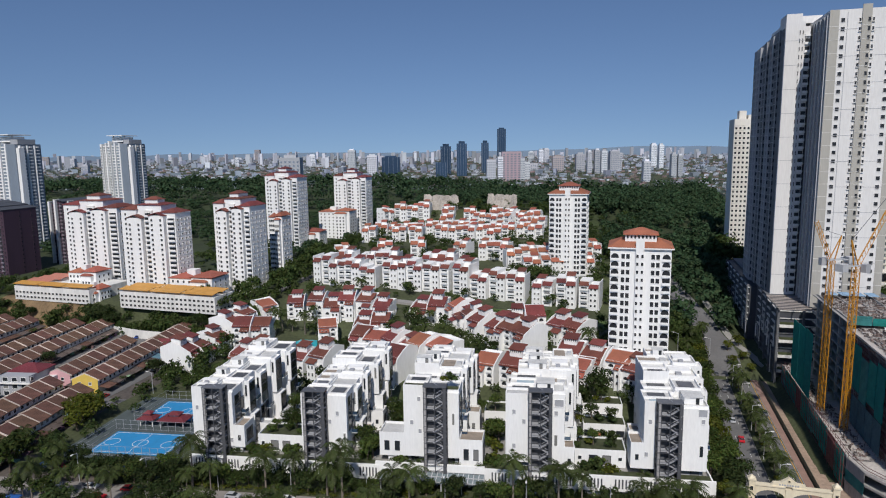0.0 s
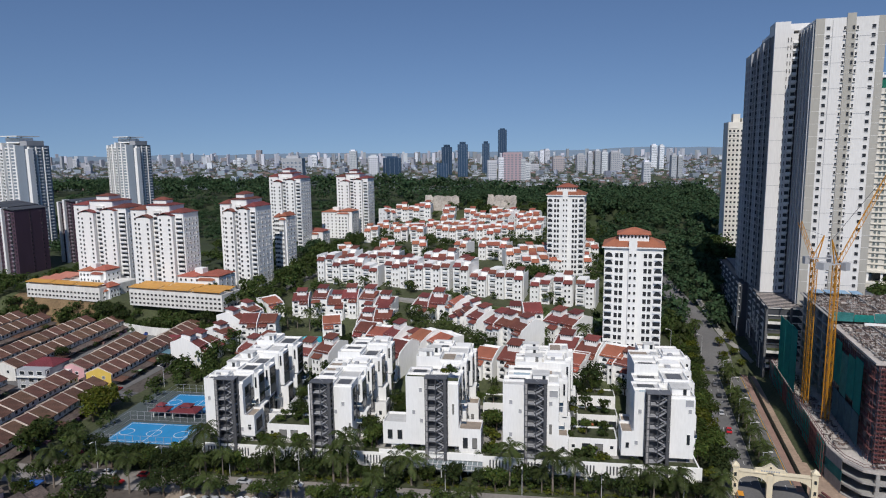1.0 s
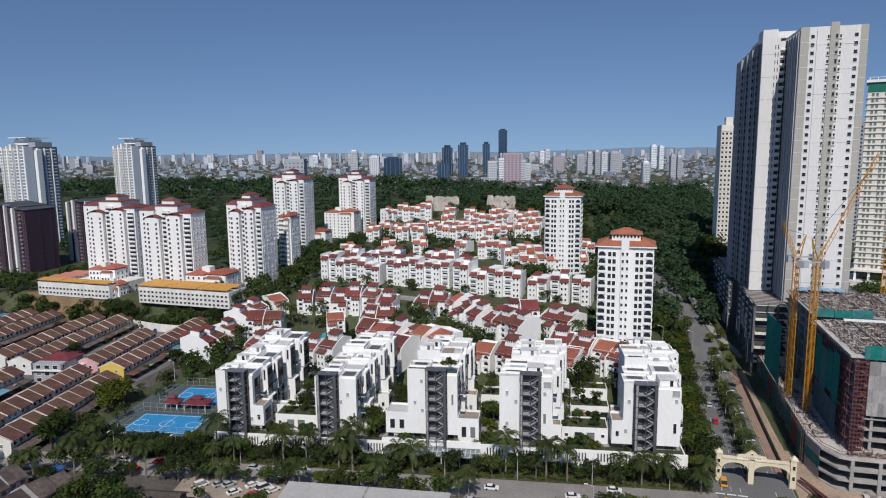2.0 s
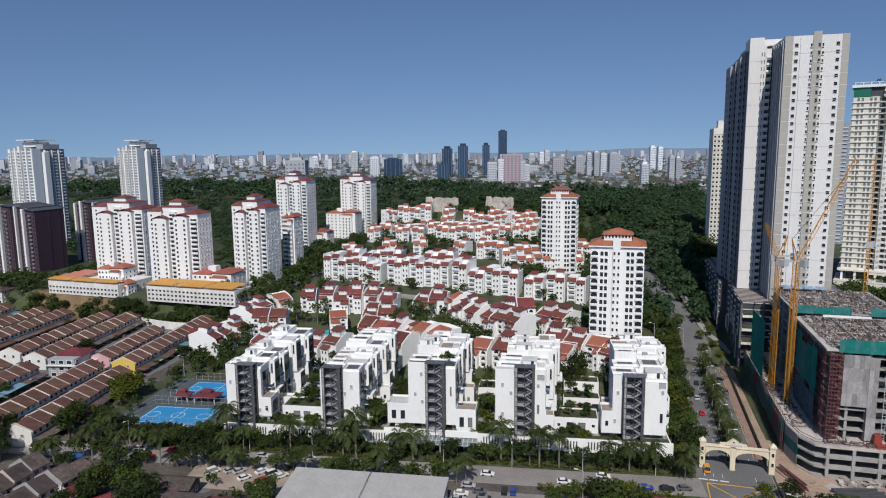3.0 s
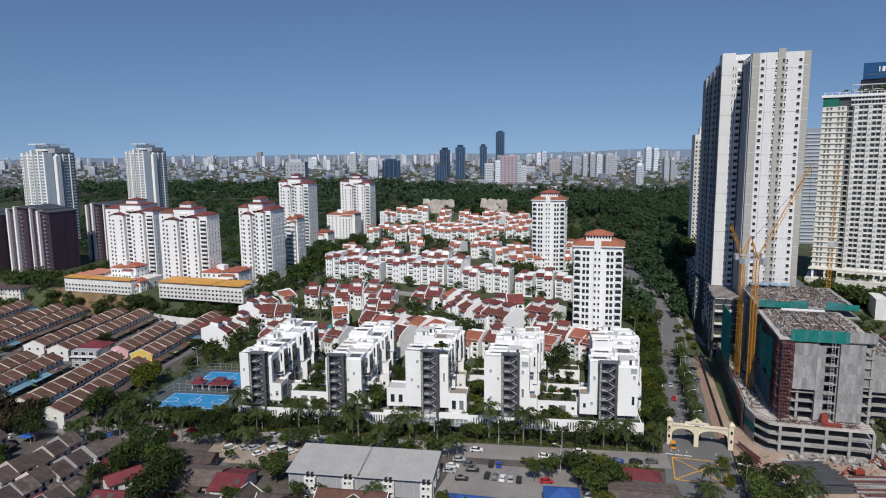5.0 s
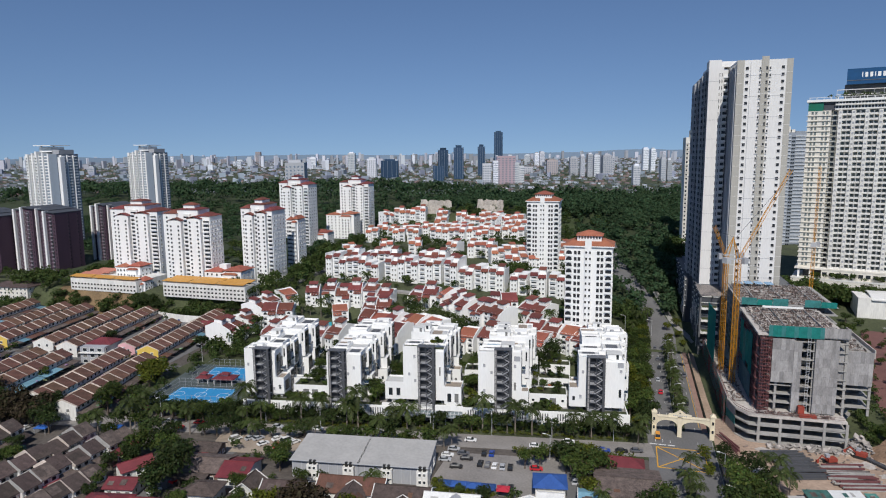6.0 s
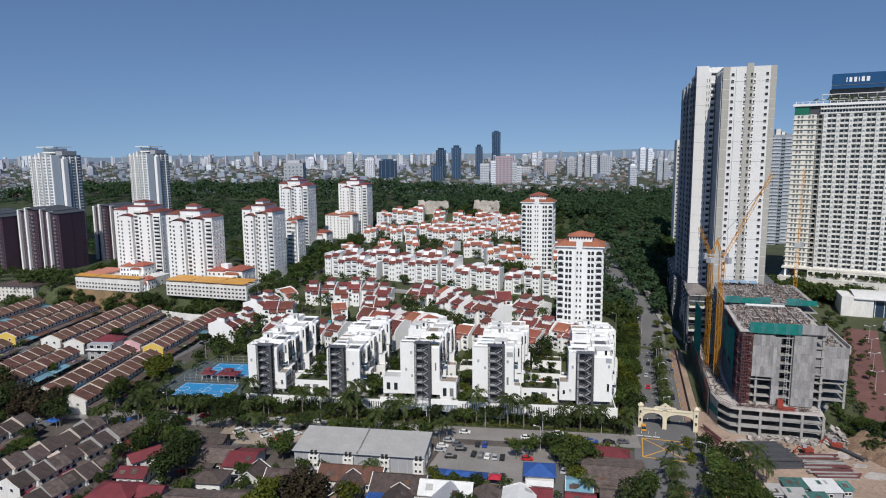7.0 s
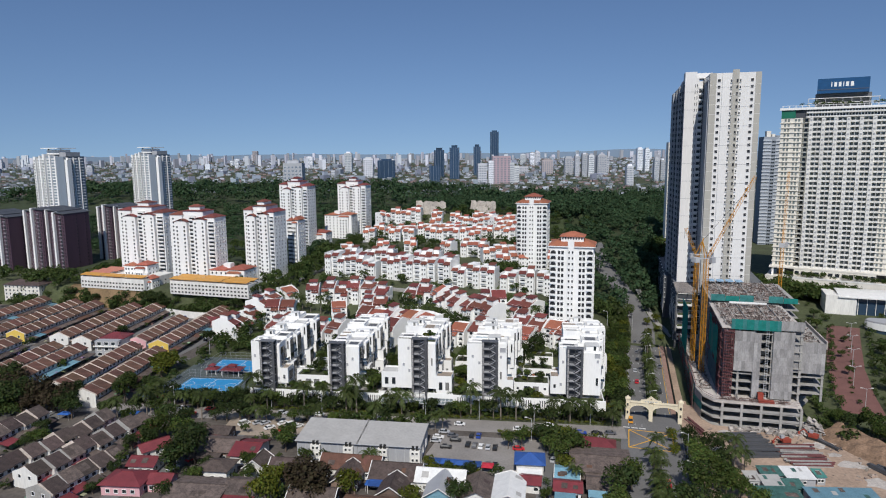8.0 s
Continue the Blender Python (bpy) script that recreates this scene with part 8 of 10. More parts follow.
# ---- white halls beyond the boulevard ----
def hall(x, y, rz, w, d, h, label):
    z = ground(x, y) - 3
    t = thing("hall_building", label, "hall", at(x, y, z, rz))
    h += 3
    one_box("wall", t, OLDWHITE, 0, 0, 0, w * 0.3, d, h)
    one_box("glazed_wall", t, BLUEGLASS, w * 0.3, 2, 0, w, d, h - 1.5)
    bm = bmesh.new()
    arc = [(-1 + (d + 2) * k / 8, h - 1.6 + 3.2 * math.sin(math.pi * (0.12 + 0.6 * k / 8))) for k in range(9)]
    lo, hi = [[[bm.verts.new((xx, y, z - g)) for y, z in arc] for xx in (w * 0.12, w + 2)] for g in (0.6, 0.0)]
    for k in range(8):
        bm.faces.new((hi[0][k], hi[1][k], hi[1][k + 1], hi[0][k + 1])), bm.faces.new((lo[0][k + 1], lo[1][k + 1], lo[1][k], lo[0][k]))
        for e in (0, 1):
            bm.faces.new((lo[e][k], lo[e][k + 1], hi[e][k + 1], hi[e][k]))
    for k in (0, 8):
        bm.faces.new((lo[0][k], lo[1][k], hi[1][k], hi[0][k]))
    part("roof", bm, WHITESHEET, t)
    for i in range(8):
        one_box("mullion", t, OLDWHITE, w * 0.32 + i * w * 0.085, 1.8, 0, w * 0.32 + i * w * 0.085 + 0.3, 2.0, h - 1.5)


hall(144, 336, -6, 52, 19, 11, "low white hall with a pale curved sheet roof")


def curved_hall():
    t = thing("curved_building", "low white building with a curved glazed front", "hall", at(160, 292, ground(160, 292) - 3))
    pts = [(0, 22)] + [(-3 + 14 * (1 - math.cos(a)) * 0.5, 18 - 16 * a / math.pi) for a in steps(0, math.pi, 8)] + [(14, -14), (40, -14), (40, 22)]
    for nm, z0, z1, m, g in (("glazed_storey", 0, 5.5, BLUEGLASS, 0.0), ("band", 5.5, 9.0, WHITE, 0.6), ("parapet", 9.0, 9.8, GREYP, 0.4)):
        bm = bmesh.new()
        prism(bm, [(x - g, y) for x, y in pts], z0, z1)
        part(nm, bm, m, t)
    one_box("roof_box", t, WHITE, 16, 0, 9.8, 38, 16, 13)


curved_hall()


# ---- street lamps ----
def street_lamp(h, twin):
    t = thing("street_lamp", "tall grey street lamp with a twin arm" if twin else "tall grey street lamp with a single arm", "street lamp", Matrix(), "street lamps")
    bm = bmesh.new()
    tube(bm, [(0, 0, 0), (0, 0, h)], [0.12, 0.07], 6)
    part("pole", bm, LIGHTSTEEL, t)
    for s in (-1, 1) if twin else (1,):
        bm = bmesh.new()
        bar(bm, (0, 0, h - 0.2), (s * 1.8, 0, h + 0.3), 0.05)
        part("arm", bm, LIGHTSTEEL, t)
        one_box("lamp_head", t, OLDWHITE, min(s * 1.6, s * 2.6), -0.2, h + 0.22, max(s * 1.6, s * 2.6), 0.2, h + 0.4)
    return t


LAMPS = [street_lamp(9, True), street_lamp(9, False)]
for i in range(5):
    y = 210 + i * 20
    x = 127.2 + max(0, y - 225) * 0.26
    copy_thing(LAMPS[0], at(x, y, ground(x, y), 8))
for i in range(5):
    copy_thing(LAMPS[1], at(42.0, 190 + i * 22, 0.2, 0))
for i in range(9):
    p = row_pt(-30 + i * 22, -9.8)
    copy_thing(LAMPS[1], at(*p, 0, ROW_A - 90))
for x, y in ((53.6, 150), (53.6, 128), (-1.5, 150), (-184, 214), (22, 298), (36, 305)):
    copy_thing(LAMPS[1], at(x, y, ground(x, y), 180))
for o in LAMPS:
    drop(o)


# ---- vehicles ----
def car(paint, kind, label):
    L, W, H = {"car": (4.3, 1.75, 1.45), "van": (4.9, 1.85, 1.95)}[kind]
    t = thing("car" if kind == "car" else "van", label, kind, Matrix(), "parked and driving vehicles")
    bm = bmesh.new()
    side = [(-L / 2, 0.3), (L / 2, 0.3), (L / 2, 0.72), (L / 2 - 0.9, 0.92), (-L / 2 + 0.3, 0.95), (-L / 2, 0.8)]
    a, b = [bm.verts.new((x, -W / 2, z)) for x, z in side], [bm.verts.new((x, W / 2, z)) for x, z in side]
    bm.faces.new(a), bm.faces.new(b[::-1])
    for i in range(6):
        bm.faces.new((a[i], b[i], b[(i + 1) % 6], a[(i + 1) % 6]))
    part("body", bm, paint, t)
    f, r = (L / 2 - 1.0, -L / 2 + 0.35) if kind == "car" else (L / 2 - 0.7, -L / 2 + 0.15)
    bm = bmesh.new()
    v0 = [bm.verts.new(p) for p in ((r, -W / 2 + 0.06, 0.93), (f, -W / 2 + 0.06, 0.9), (f, W / 2 - 0.06, 0.9), (r, W / 2 - 0.06, 0.93))]
    v1 = [bm.verts.new(p) for p in ((r + 0.45, -W / 2 + 0.22, H - 0.08), (f - 0.8, -W / 2 + 0.22, H - 0.08), (f - 0.8, W / 2 - 0.22, H - 0.08), (r + 0.45, W / 2 - 0.22, H - 0.08))]
    for i in range(4):
        bm.faces.new((v0[i], v0[(i + 1) % 4], v1[(i + 1) % 4], v1[i]))
    bm.faces.new(v1)
    part("glazing", bm, GLASS, t)
    one_box("roof", t, paint, r + 0.5, -W / 2 + 0.2, H - 0.09, f - 0.85, W / 2 - 0.2, H)
    for x in (-L / 2 + 0.8, L / 2 - 0.8):
        for y in (-W / 2 + 0.02, W / 2 - 0.22):
            bm = bmesh.new()
            ring = [(x + 0.32 * math.cos(2 * math.pi * k / 10), 0.32 + 0.32 * math.sin(2 * math.pi * k / 10)) for k in range(10)]
            p, q = [bm.verts.new((c[0], y - 0.03, c[1])) for c in ring], [bm.verts.new((c[0], y + 0.2, c[1])) for c in ring]
            bm.faces.new(p), bm.faces.new(q[::-1])
            for k in range(10):
                bm.faces.new((p[k], q[k], q[(k + 1) % 10], p[(k + 1) % 10]))
            part("wheel", bm, PLASTIC, t)
    return t


def paint(name, c):
    return mat(name, c, 0.3, 0.05)


CARS = [car(paint("white_car_paint", (0.75, 0.75, 0.74)), "car", "white saloon car on asphalt"), car(paint("black_car_paint", (0.02, 0.02, 0.022)), "car", "black saloon car on asphalt"),
        car(paint("silver_car_paint", (0.42, 0.43, 0.45)), "car", "silver saloon car on asphalt"), car(paint("red_car_paint", (0.5, 0.02, 0.03)), "car", "red hatchback car on asphalt"),
        car(paint("blue_car_paint", (0.02, 0.06, 0.3)), "car", "blue saloon car on asphalt"), car(paint("white_van_paint", (0.72, 0.72, 0.7)), "van", "white van on asphalt"), car(paint("grey_car_paint", (0.12, 0.12, 0.13)), "car", "dark grey saloon car on asphalt")]
rnd = random.Random(11)


def cars_at(spots, turn, pick=None):
    for i, s in enumerate(spots):
        c = CARS[pick[i]] if pick else rnd.choice(CARS)
        copy_thing(c, at(s[0], s[1], 0.1, turn + rnd.uniform(-3, 3)))


cars_at([(-31, 157.5), (22, 162), (27, 163.5), (16, 161)], ROW_A, [0, 1, 6, 4])
cars_at([(-36, 144), (-29, 143), (-35, 149), (-31, 146.5), (-36, 140.5), (-31, 136.5)], ROW_A, [0, 1, 2, 6, 2, 1])
cars_at([(-23.6, 140.5), (-21.1, 140.3), (-18.6, 140), (-16, 140), (-13.4, 140.3), (-13.4, 126.5), (-10.8, 126.7), (-24, 148.5), (-21.4, 148.8)], 95, [1, 6, 0, 2, 1, 6, 1, 1, 4])
cars_at([(-5, 141.5)], 10, [3])
cars_at([(37.6, 225), (38.4, 259), (37.0, 241), (37.5, 292), (38.2, 272)], 90, [3, 1, 2, 6, 6])
copy_thing(car(paint("orange_van_paint", (0.7, 0.3, 0.03)), "van", "orange van waiting at the gate"), at(34.5, 178, 0.1, 90))
cars_at([(47.2, 214), (49, 250), (46, 128), (50, 120)], -90)
cars_at([row_pt(u, v) for u, v in ((-36, -13), (-24, -13), (-18, -18), (-12, -13), (8, -18), (20, -13), (31, -13), (36, -13), (46, -18), (60, -13), (72, -18), (118, -18), (130, -13))], ROW_A)
cars_at([(-100, 141), (-96, 140.5), (-92.5, 140), (-93, 145.5), (-110, 139), (-107, 139.5), (-97, 136), (-103, 136), (-115, 137)], 60)
cars_at([(-196.5 - 0.075 * (y - 118) + (2.6 if k % 2 else -2.6), y) for k, y in enumerate(range(126, 290, 16))], 95)
for x in (-232, -282):
    cars_at([(x + 13 - 0.17 * (y - 120) + rnd.choice((-2.6, 2.6)), y) for y in range(128, 285, 22)], 98)
cars_at([(-177.5, y) for y in range(62, 122, 9)], 92)
cars_at([(-122 + k * 2.0, 82 + k * 7.6) for k in range(6)], 75)
cars_at([(8, y) for y in (100, 112, 136)], 90)
for o in CARS + [x for x in scene.objects if x.name.startswith("van") and x.parent is None and x["label"].startswith("orange") and abs(x.location.x) < 0.1]:
    drop(o)


# ---- trees, palms, shrubs ----
def leaf_cloud(seed, lumps, n, size, flat=0.8, wild=0.5):
    """Many small bent leaf clumps scattered over overlapping lumps: vertices and faces."""
    r = np.random.RandomState(seed)
    k = r.choice(len(lumps), n, p=np.array([l[3] ** 2 for l in lumps]) / sum(l[3] ** 2 for l in lumps))
    c = np.array([l[:3] for l in lumps])[k]
    rad = np.array([l[3] for l in lumps])[k]
    d = r.normal(size=(n, 3))
    d[:, 2] = np.where(d[:, 2] < -0.5, -d[:, 2], d[:, 2])
    d /= np.linalg.norm(d, axis=1)[:, None]
    p = c + d * (rad * r.uniform(0.62, 1.12, n))[:, None] * (1, 1, flat)
    nrm = d + (0, 0, 0.35) + r.normal(size=(n, 3)) * wild
    nrm /= np.linalg.norm(nrm, axis=1)[:, None]
    a = np.cross(nrm, r.normal(size=(n, 3)))
    a /= np.linalg.norm(a, axis=1)[:, None]
    b = np.cross(nrm, a)
    s = size * r.uniform(0.6, 1.35, n)[:, None]
    q = [p + a * s * r.uniform(0.7, 1.2, (n, 1)), p + b * s * r.uniform(0.5, 1.0, (n, 1)) + nrm * s * 0.25, p - a * s * r.uniform(0.7, 1.2, (n, 1)), p - b * s * r.uniform(0.5, 1.0, (n, 1)) + nrm * s * 0.25]
    return np.stack(q, 1).reshape(-1, 3)


def quads_mesh(name, verts, material):
    n = len(verts) // 4
    me = bpy.data.meshes.new(name)
    me.vertices.add(len(verts)), me.loops.add(len(verts)), me.polygons.add(n)
    me.vertices.foreach_set("co", verts.astype(np.float32).ravel())
    me.loops.foreach_set("vertex_index", np.arange(len(verts), dtype=np.int32))
    me.polygons.foreach_set("loop_start", np.arange(0, len(verts), 4, dtype=np.int32))
    me.update(calc_edges=True)
    me.materials.append(material)
    return me


def lumps_of(seed, r, h, n):
    g = random.Random(seed)
    out = [(0, 0, h, r * 0.6)]
    for i in range(n):
        a, q = 2 * math.pi * i / n + g.uniform(-0.4, 0.4), g.uniform(0.4, 0.72) * r
        out.append((q * math.cos(a), q * math.sin(a), h + g.uniform(-0.38, 0.36) * r, r * g.uniform(0.26, 0.5)))
    return out


def broadleaf(seed, r, h, material, label):
    t = thing("tree", label, "tree", Matrix(), "street and garden trees")
    bm = bmesh.new()
    tube(bm, [(0, 0, 0), (0.1, 0, h * 0.35), (0.0, 0.1, h * 0.75)], [0.34, 0.24, 0.12], 7)
    lumps = lumps_of(seed, r, h, 11)
    for x, y, z, q in lumps[1:6]:
        bar(bm, (0, 0, h * 0.4), (x * 0.8, y * 0.8, z), 0.09)
    part("trunk", bm, BARK, t)
    part("crown", quads_mesh("crown", leaf_cloud(seed, lumps, 980, r * 0.081, 0.95), material), None, t)
    return t


def palm(seed, h, reach, label):
    t = thing("palm_tree", label, "palm tree", Matrix(), "palms along the streets")
    g = random.Random(seed)
    bm = bmesh.new()
    tube(bm, [(0, 0, 0), (0.1, 0.05, h * 0.5), (0.05, 0.1, h)], [0.24, 0.17, 0.15], 7)
    part("trunk", bm, PALMBARK, t)
    n = 19
    vs = []
    for i in range(n):
        a, up = 2 * math.pi * i / n + g.uniform(-0.15, 0.15), g.uniform(-0.35, 1.25)
        dirv, side = Vector((math.cos(a), math.sin(a), 0)), Vector((-math.sin(a), math.cos(a), 0))
        L = reach * g.uniform(0.9, 1.2)

        def at_s(s):
            return Vector((0.05, 0.1, h)) + dirv * (L * s * (1 - 0.18 * s * (1 - up))) + Vector((0, 0, L * (up * s * 1.05 - (0.75 + 0.45 * up) * s * s)))
        m = 13
        for k in range(1, m):
            s = k / m
            p, q = at_s(s), at_s(min(1, s + 0.07))
            ln = L * 0.21 * math.sin(math.pi * (0.12 + 0.83 * s))
            for w in (-1, 1):
                tip = p + side * (w * ln) + dirv * (ln * 0.55) + Vector((0, 0, -ln * 0.75))
                vs += [p, q, tip + (q - p) * 0.35, tip]
    part("fronds", quads_mesh("fronds", np.array([tuple(v) for v in vs]), PALMLEAF), None, t)
    return t


def shrub(seed, r, material, label):
    ob = new("shrub", quads_mesh("shrub", leaf_cloud(seed, lumps_of(seed, r, r * 0.55, 5), 240, r * 0.16, 0.7), material))
    return tagged(ob, label, "shrub", "garden shrubs")


LEAF_B = leafy(mat("yellow_green_leaf", (0.118, 0.138, 0.020), 0.6, 0.35, 0.25, 2.0, rand=0.25, island=0.4, hue=0.03))
LEAF_D = leafy(mat("dark_leaf", (0.044, 0.066, 0.020), 0.6, 0.35, 0.25, 2.0, rand=0.3, island=0.45, hue=0.03))
LEAF_R = leafy(mat("reddish_leaf", (0.066, 0.052, 0.030), 0.6, 0.35, 0.25, 2.0, rand=0.2, island=0.4, hue=0.03))
LEAF_G = leafy(mat("garden_leaf", (0.064, 0.096, 0.027), 0.65, 0.4, 0.06, 0.8, island=0.35, hue=0.03))
TREES = [broadleaf(1, 4.0, 4.9, LEAF, "broad-crowned green tree with a short trunk"), broadleaf(2, 4.0, 5.2, LEAF_D, "dark green broadleaf tree with a dense crown"), broadleaf(3, 4.0, 4.6, LEAF_B, "yellow-green broadleaf tree with a loose crown"),
         broadleaf(4, 4.0, 5.6, LEAF, "tall green broadleaf tree with an uneven crown"), broadleaf(5, 4.0, 4.8, LEAF_R, "reddish-brown broadleaf tree with a round crown"), broadleaf(6, 4.0, 6.0, LEAF_D, "tall dark green tree with layered limbs")]
PALMS = [palm(1, 7.5, 3.6, "tall palm with arching fronds"), palm(2, 6.0, 3.9, "palm with wide drooping fronds"), palm(3, 9.0, 3.5, "slender tall palm with arching fronds")]
SHRUBS = [shrub(1, 1.6, LEAF, "low green garden shrub"), shrub(2, 1.5, LEAF_B, "low yellow-green garden shrub"), shrub(3, 1.8, LEAF_D, "low dark green garden shrub")]
rnd = random.Random(21)


def plant(p, x, y, size=1.0, z=None):
    m = at(x, y, (ground(x, y) if z is None else z) - 0.05, rnd.uniform(0, 360))
    ob = copy_thing(p, m)
    ob.scale = (size, size, size * rnd.uniform(0.88, 1.15))
    return ob


def trees_at(spots, kinds=(0, 1, 2, 3, 5)):
    for x, y, r in spots:
        plant(TREES[rnd.choice(kinds)], x + rnd.uniform(-0.8, 0.8), y + rnd.uniform(-0.8, 0.8), r / 4.0 * rnd.uniform(0.9, 1.12))


def palms_at(spots):
    for x, y in spots:
        plant(rnd.choice(PALMS), x, y, rnd.uniform(0.85, 1.12))


# round the terraces and courts
trees_at([(-230, 134, 7), (-240, 140, 7.5), (-198, 136, 5), (-179, 145, 6), (-232, 128, 6), (-245, 128, 7), (-252, 136, 7)], (1, 5, 0))
trees_at([(-139, 117, 5), (-146, 131, 4.5), (-137, 93, 3), (-140, 99, 3), (-143, 106, 3.2), (-241, 172, 3), (-256, 232, 4), (-178, 102, 3.6), (-144, 54, 3), (-138, 111, 4)], (0, 3, 1))
trees_at([(-130, 148, 4), (-137, 150, 4), (-132, 156, 4), (-143, 146, 4), (-152, 149, 4), (-160, 152, 4), (-169, 153, 4), (-177, 158, 4), (-126, 152, 4), (-146, 152, 3.5)], (0, 1, 3, 5))
trees_at([(-242, 318, 4), (-225, 306, 5), (-209, 278, 4), (-203, 264, 4), (-200, 248, 4), (-197, 232, 3.5), (-186, 240, 3.5), (-176, 224, 3), (-192, 262, 5), (-188, 276, 5), (-196, 290, 5), (-184, 292, 5)], (0, 1, 5))
trees_at([(-284, 290, 6), (-277, 288, 6.5), (-270, 287, 5), (-290, 289, 4), (-345, 284, 3), (-322, 283, 2.6), (-309, 284, 2.6), (-330, 290, 4), (-352, 292, 4), (-258, 287, 3), (-230, 288, 4), (-216, 290, 5), (-212, 300, 5)], (1, 5))
palms_at([(-168, 128), (-171, 126), (-163, 135), (-164, 146), (-146, 141), (-151, 137), (-167, 127), (-160, 138), (-190, 160), (-185, 150), (-120, 150), (-112, 150)])
trees_at([(-115, 96, 6), (-118, 104, 6), (-121, 112, 6), (-113, 103, 5), (-127, 116, 4.5), (-133, 120, 4.5), (-106, 99, 3), (-184, 84, 3)], (1, 5, 3))
# front gardens
trees_at([(-87, 119, 3.6), (-89, 126, 4), (-75, 113.5, 3), (-68, 112, 3), (-92, 104, 3), (-77, 92, 5.5), (-74, 84, 5), (-52, 95, 4), (-30, 96, 3.5)], (0, 2, 3))
for cx, cy, cn in ((-63, 92, 5), (-199, 131, 6), (-207, 128, 6), (-224, 132, 4)):
    trees_at([(cx + 3.6 * math.cos(a) * (a > 0), cy + 3.6 * math.sin(a) * (a > 0), 5.2 if a > 0 else 6.4) for a in steps(0, 5.6, cn)], (4,))
trees_at([(-193, 127, 5.5), (-188, 125, 4.5), (-214, 125, 6.5), (-222, 122, 6), (-233, 120, 6.5), (-228, 126, 6), (-181, 100, 3), (-184, 107, 3), (-180, 95, 2.6), (-160, 124, 3), (-176, 130, 3), (-104, 92, 2.6), (-108, 78, 3), (-88, 96, 3.4), (-134, 88, 2.6), (-132, 76, 2.6)], (1, 5, 0))
trees_at([(-9, 141, 3), (-4, 146, 3.6), (2, 150, 4), (6, 141, 4), (10, 151, 4.6), (11, 137, 4.6), (13, 128, 4), (15, 141, 4), (34, 122, 5), (31, 114, 5), (-17, 98, 4), (8, 108, 2.6), (-33, 119, 2.4), (-25, 117, 2.4), (-17, 117, 2.4)], (0, 2, 3, 1))
palms_at([(42, 139), (43.6, 132), (43, 117), (42.6, 110), (44, 104), (-52, 114), (-36, 150), (43, 145), (67, 138), (43, 124), (17, 121)])
trees_at([(64, 141, 4), (65, 134, 3.6), (63, 126, 4), (61, 148, 4), (116, 190, 4), (121, 184, 4.5), (124, 178, 4), (127, 172, 4)], (0, 1, 3, 5))
palms_at([(68.5, 147), (71, 143), (65, 152)])
trees_at([(54.5, 164, 3.4), (55, 154, 4), (56, 143, 4.6), (58, 135, 5), (62, 131, 5), (54, 126, 5), (56, 119, 5), (50, 108, 5), (67, 124, 4), (60, 110, 5), (70, 116, 4), (30, 104, 5), (38, 98, 4), (44, 110, 3.5)], (0, 1, 3))
# strip before the podium
for i in range(74):
    u = -40 + i * 2.7
    if 58 < u < 92 and i % 3:
        continue
    x, y = row_pt(u + rnd.uniform(-1.2, 1.2), rnd.uniform(-9.2, -5.0) if u > 0 else rnd.uniform(-9.4, -6.5))
    if i % 9 == 1:
        plant(rnd.choice(PALMS), x, y, rnd.uniform(0.8, 1.15))
    else:
        plant(TREES[rnd.choice((0, 1, 3, 5, 1))], x, y, rnd.uniform(0.45, 0.95) if u > 10 else rnd.uniform(0.6, 0.92))
for i in range(34):
    x, y = row_pt(-20 + i * 5.2, rnd.uniform(-10, -1.5))
    plant(rnd.choice(SHRUBS), x, y, rnd.uniform(0.8, 1.4), 0.1)
# big trees behind the white blocks
trees_at([(-148, 226, 5), (-112, 226, 4.6), (-64, 224, 4.6), (-32, 222, 4.6), (-16, 219, 5.4), (-9, 222, 5), (2, 224, 3.6), (-122, 264, 4.6), (-143, 258, 4), (-52, 244, 3.6), (-100, 256, 3.4)], (1, 5, 0))
trees_at([(-20, 216, 3.6), (-58, 246, 3), (-191, 190, 5.5), (-187, 184, 5.5), (-194, 184, 5), (-186, 177, 4.5)], (2, 0))
trees_at([(-112, 292, 4), (-108, 286, 4.6), (-114, 280, 4), (-106, 278, 3.6), (-98, 290, 3.6), (-92, 284, 4)], (1, 5, 3))
palms_at([(-76, 272), (-72, 268), (-80, 276), (-69, 262), (-66, 266), (-83, 284), (-88, 278), (-61, 258), (-74, 260), (-160, 286), (-152, 284), (-166, 280), (-146, 284), (-90, 270)])
# far side of the street
for i in range(32):
    x, y = row_pt(-40 + i * 4.1 + rnd.uniform(-1.4, 1.4), -22.6 + rnd.uniform(-0.8, 0.6))
    if i % 6 == 1:
        plant(rnd.choice(PALMS), x, y, rnd.uniform(1.0, 1.3))
    elif x < -40 and i % 4 or i % 3 == 0:
        plant(TREES[rnd.choice((0, 1, 3, 5, 5))], x, y, rnd.uniform(0.5, 1.0))
for u in (6, 28, 45, 49, 52, 64, 70, 97, 112, 117, 139, 144):
    x, y = row_pt(u + rnd.uniform(-1.5, 1.5), -9.4 + rnd.uniform(-0.6, 2.0))
    plant(rnd.choice(PALMS), x, y, rnd.uniform(1.15, 1.5))
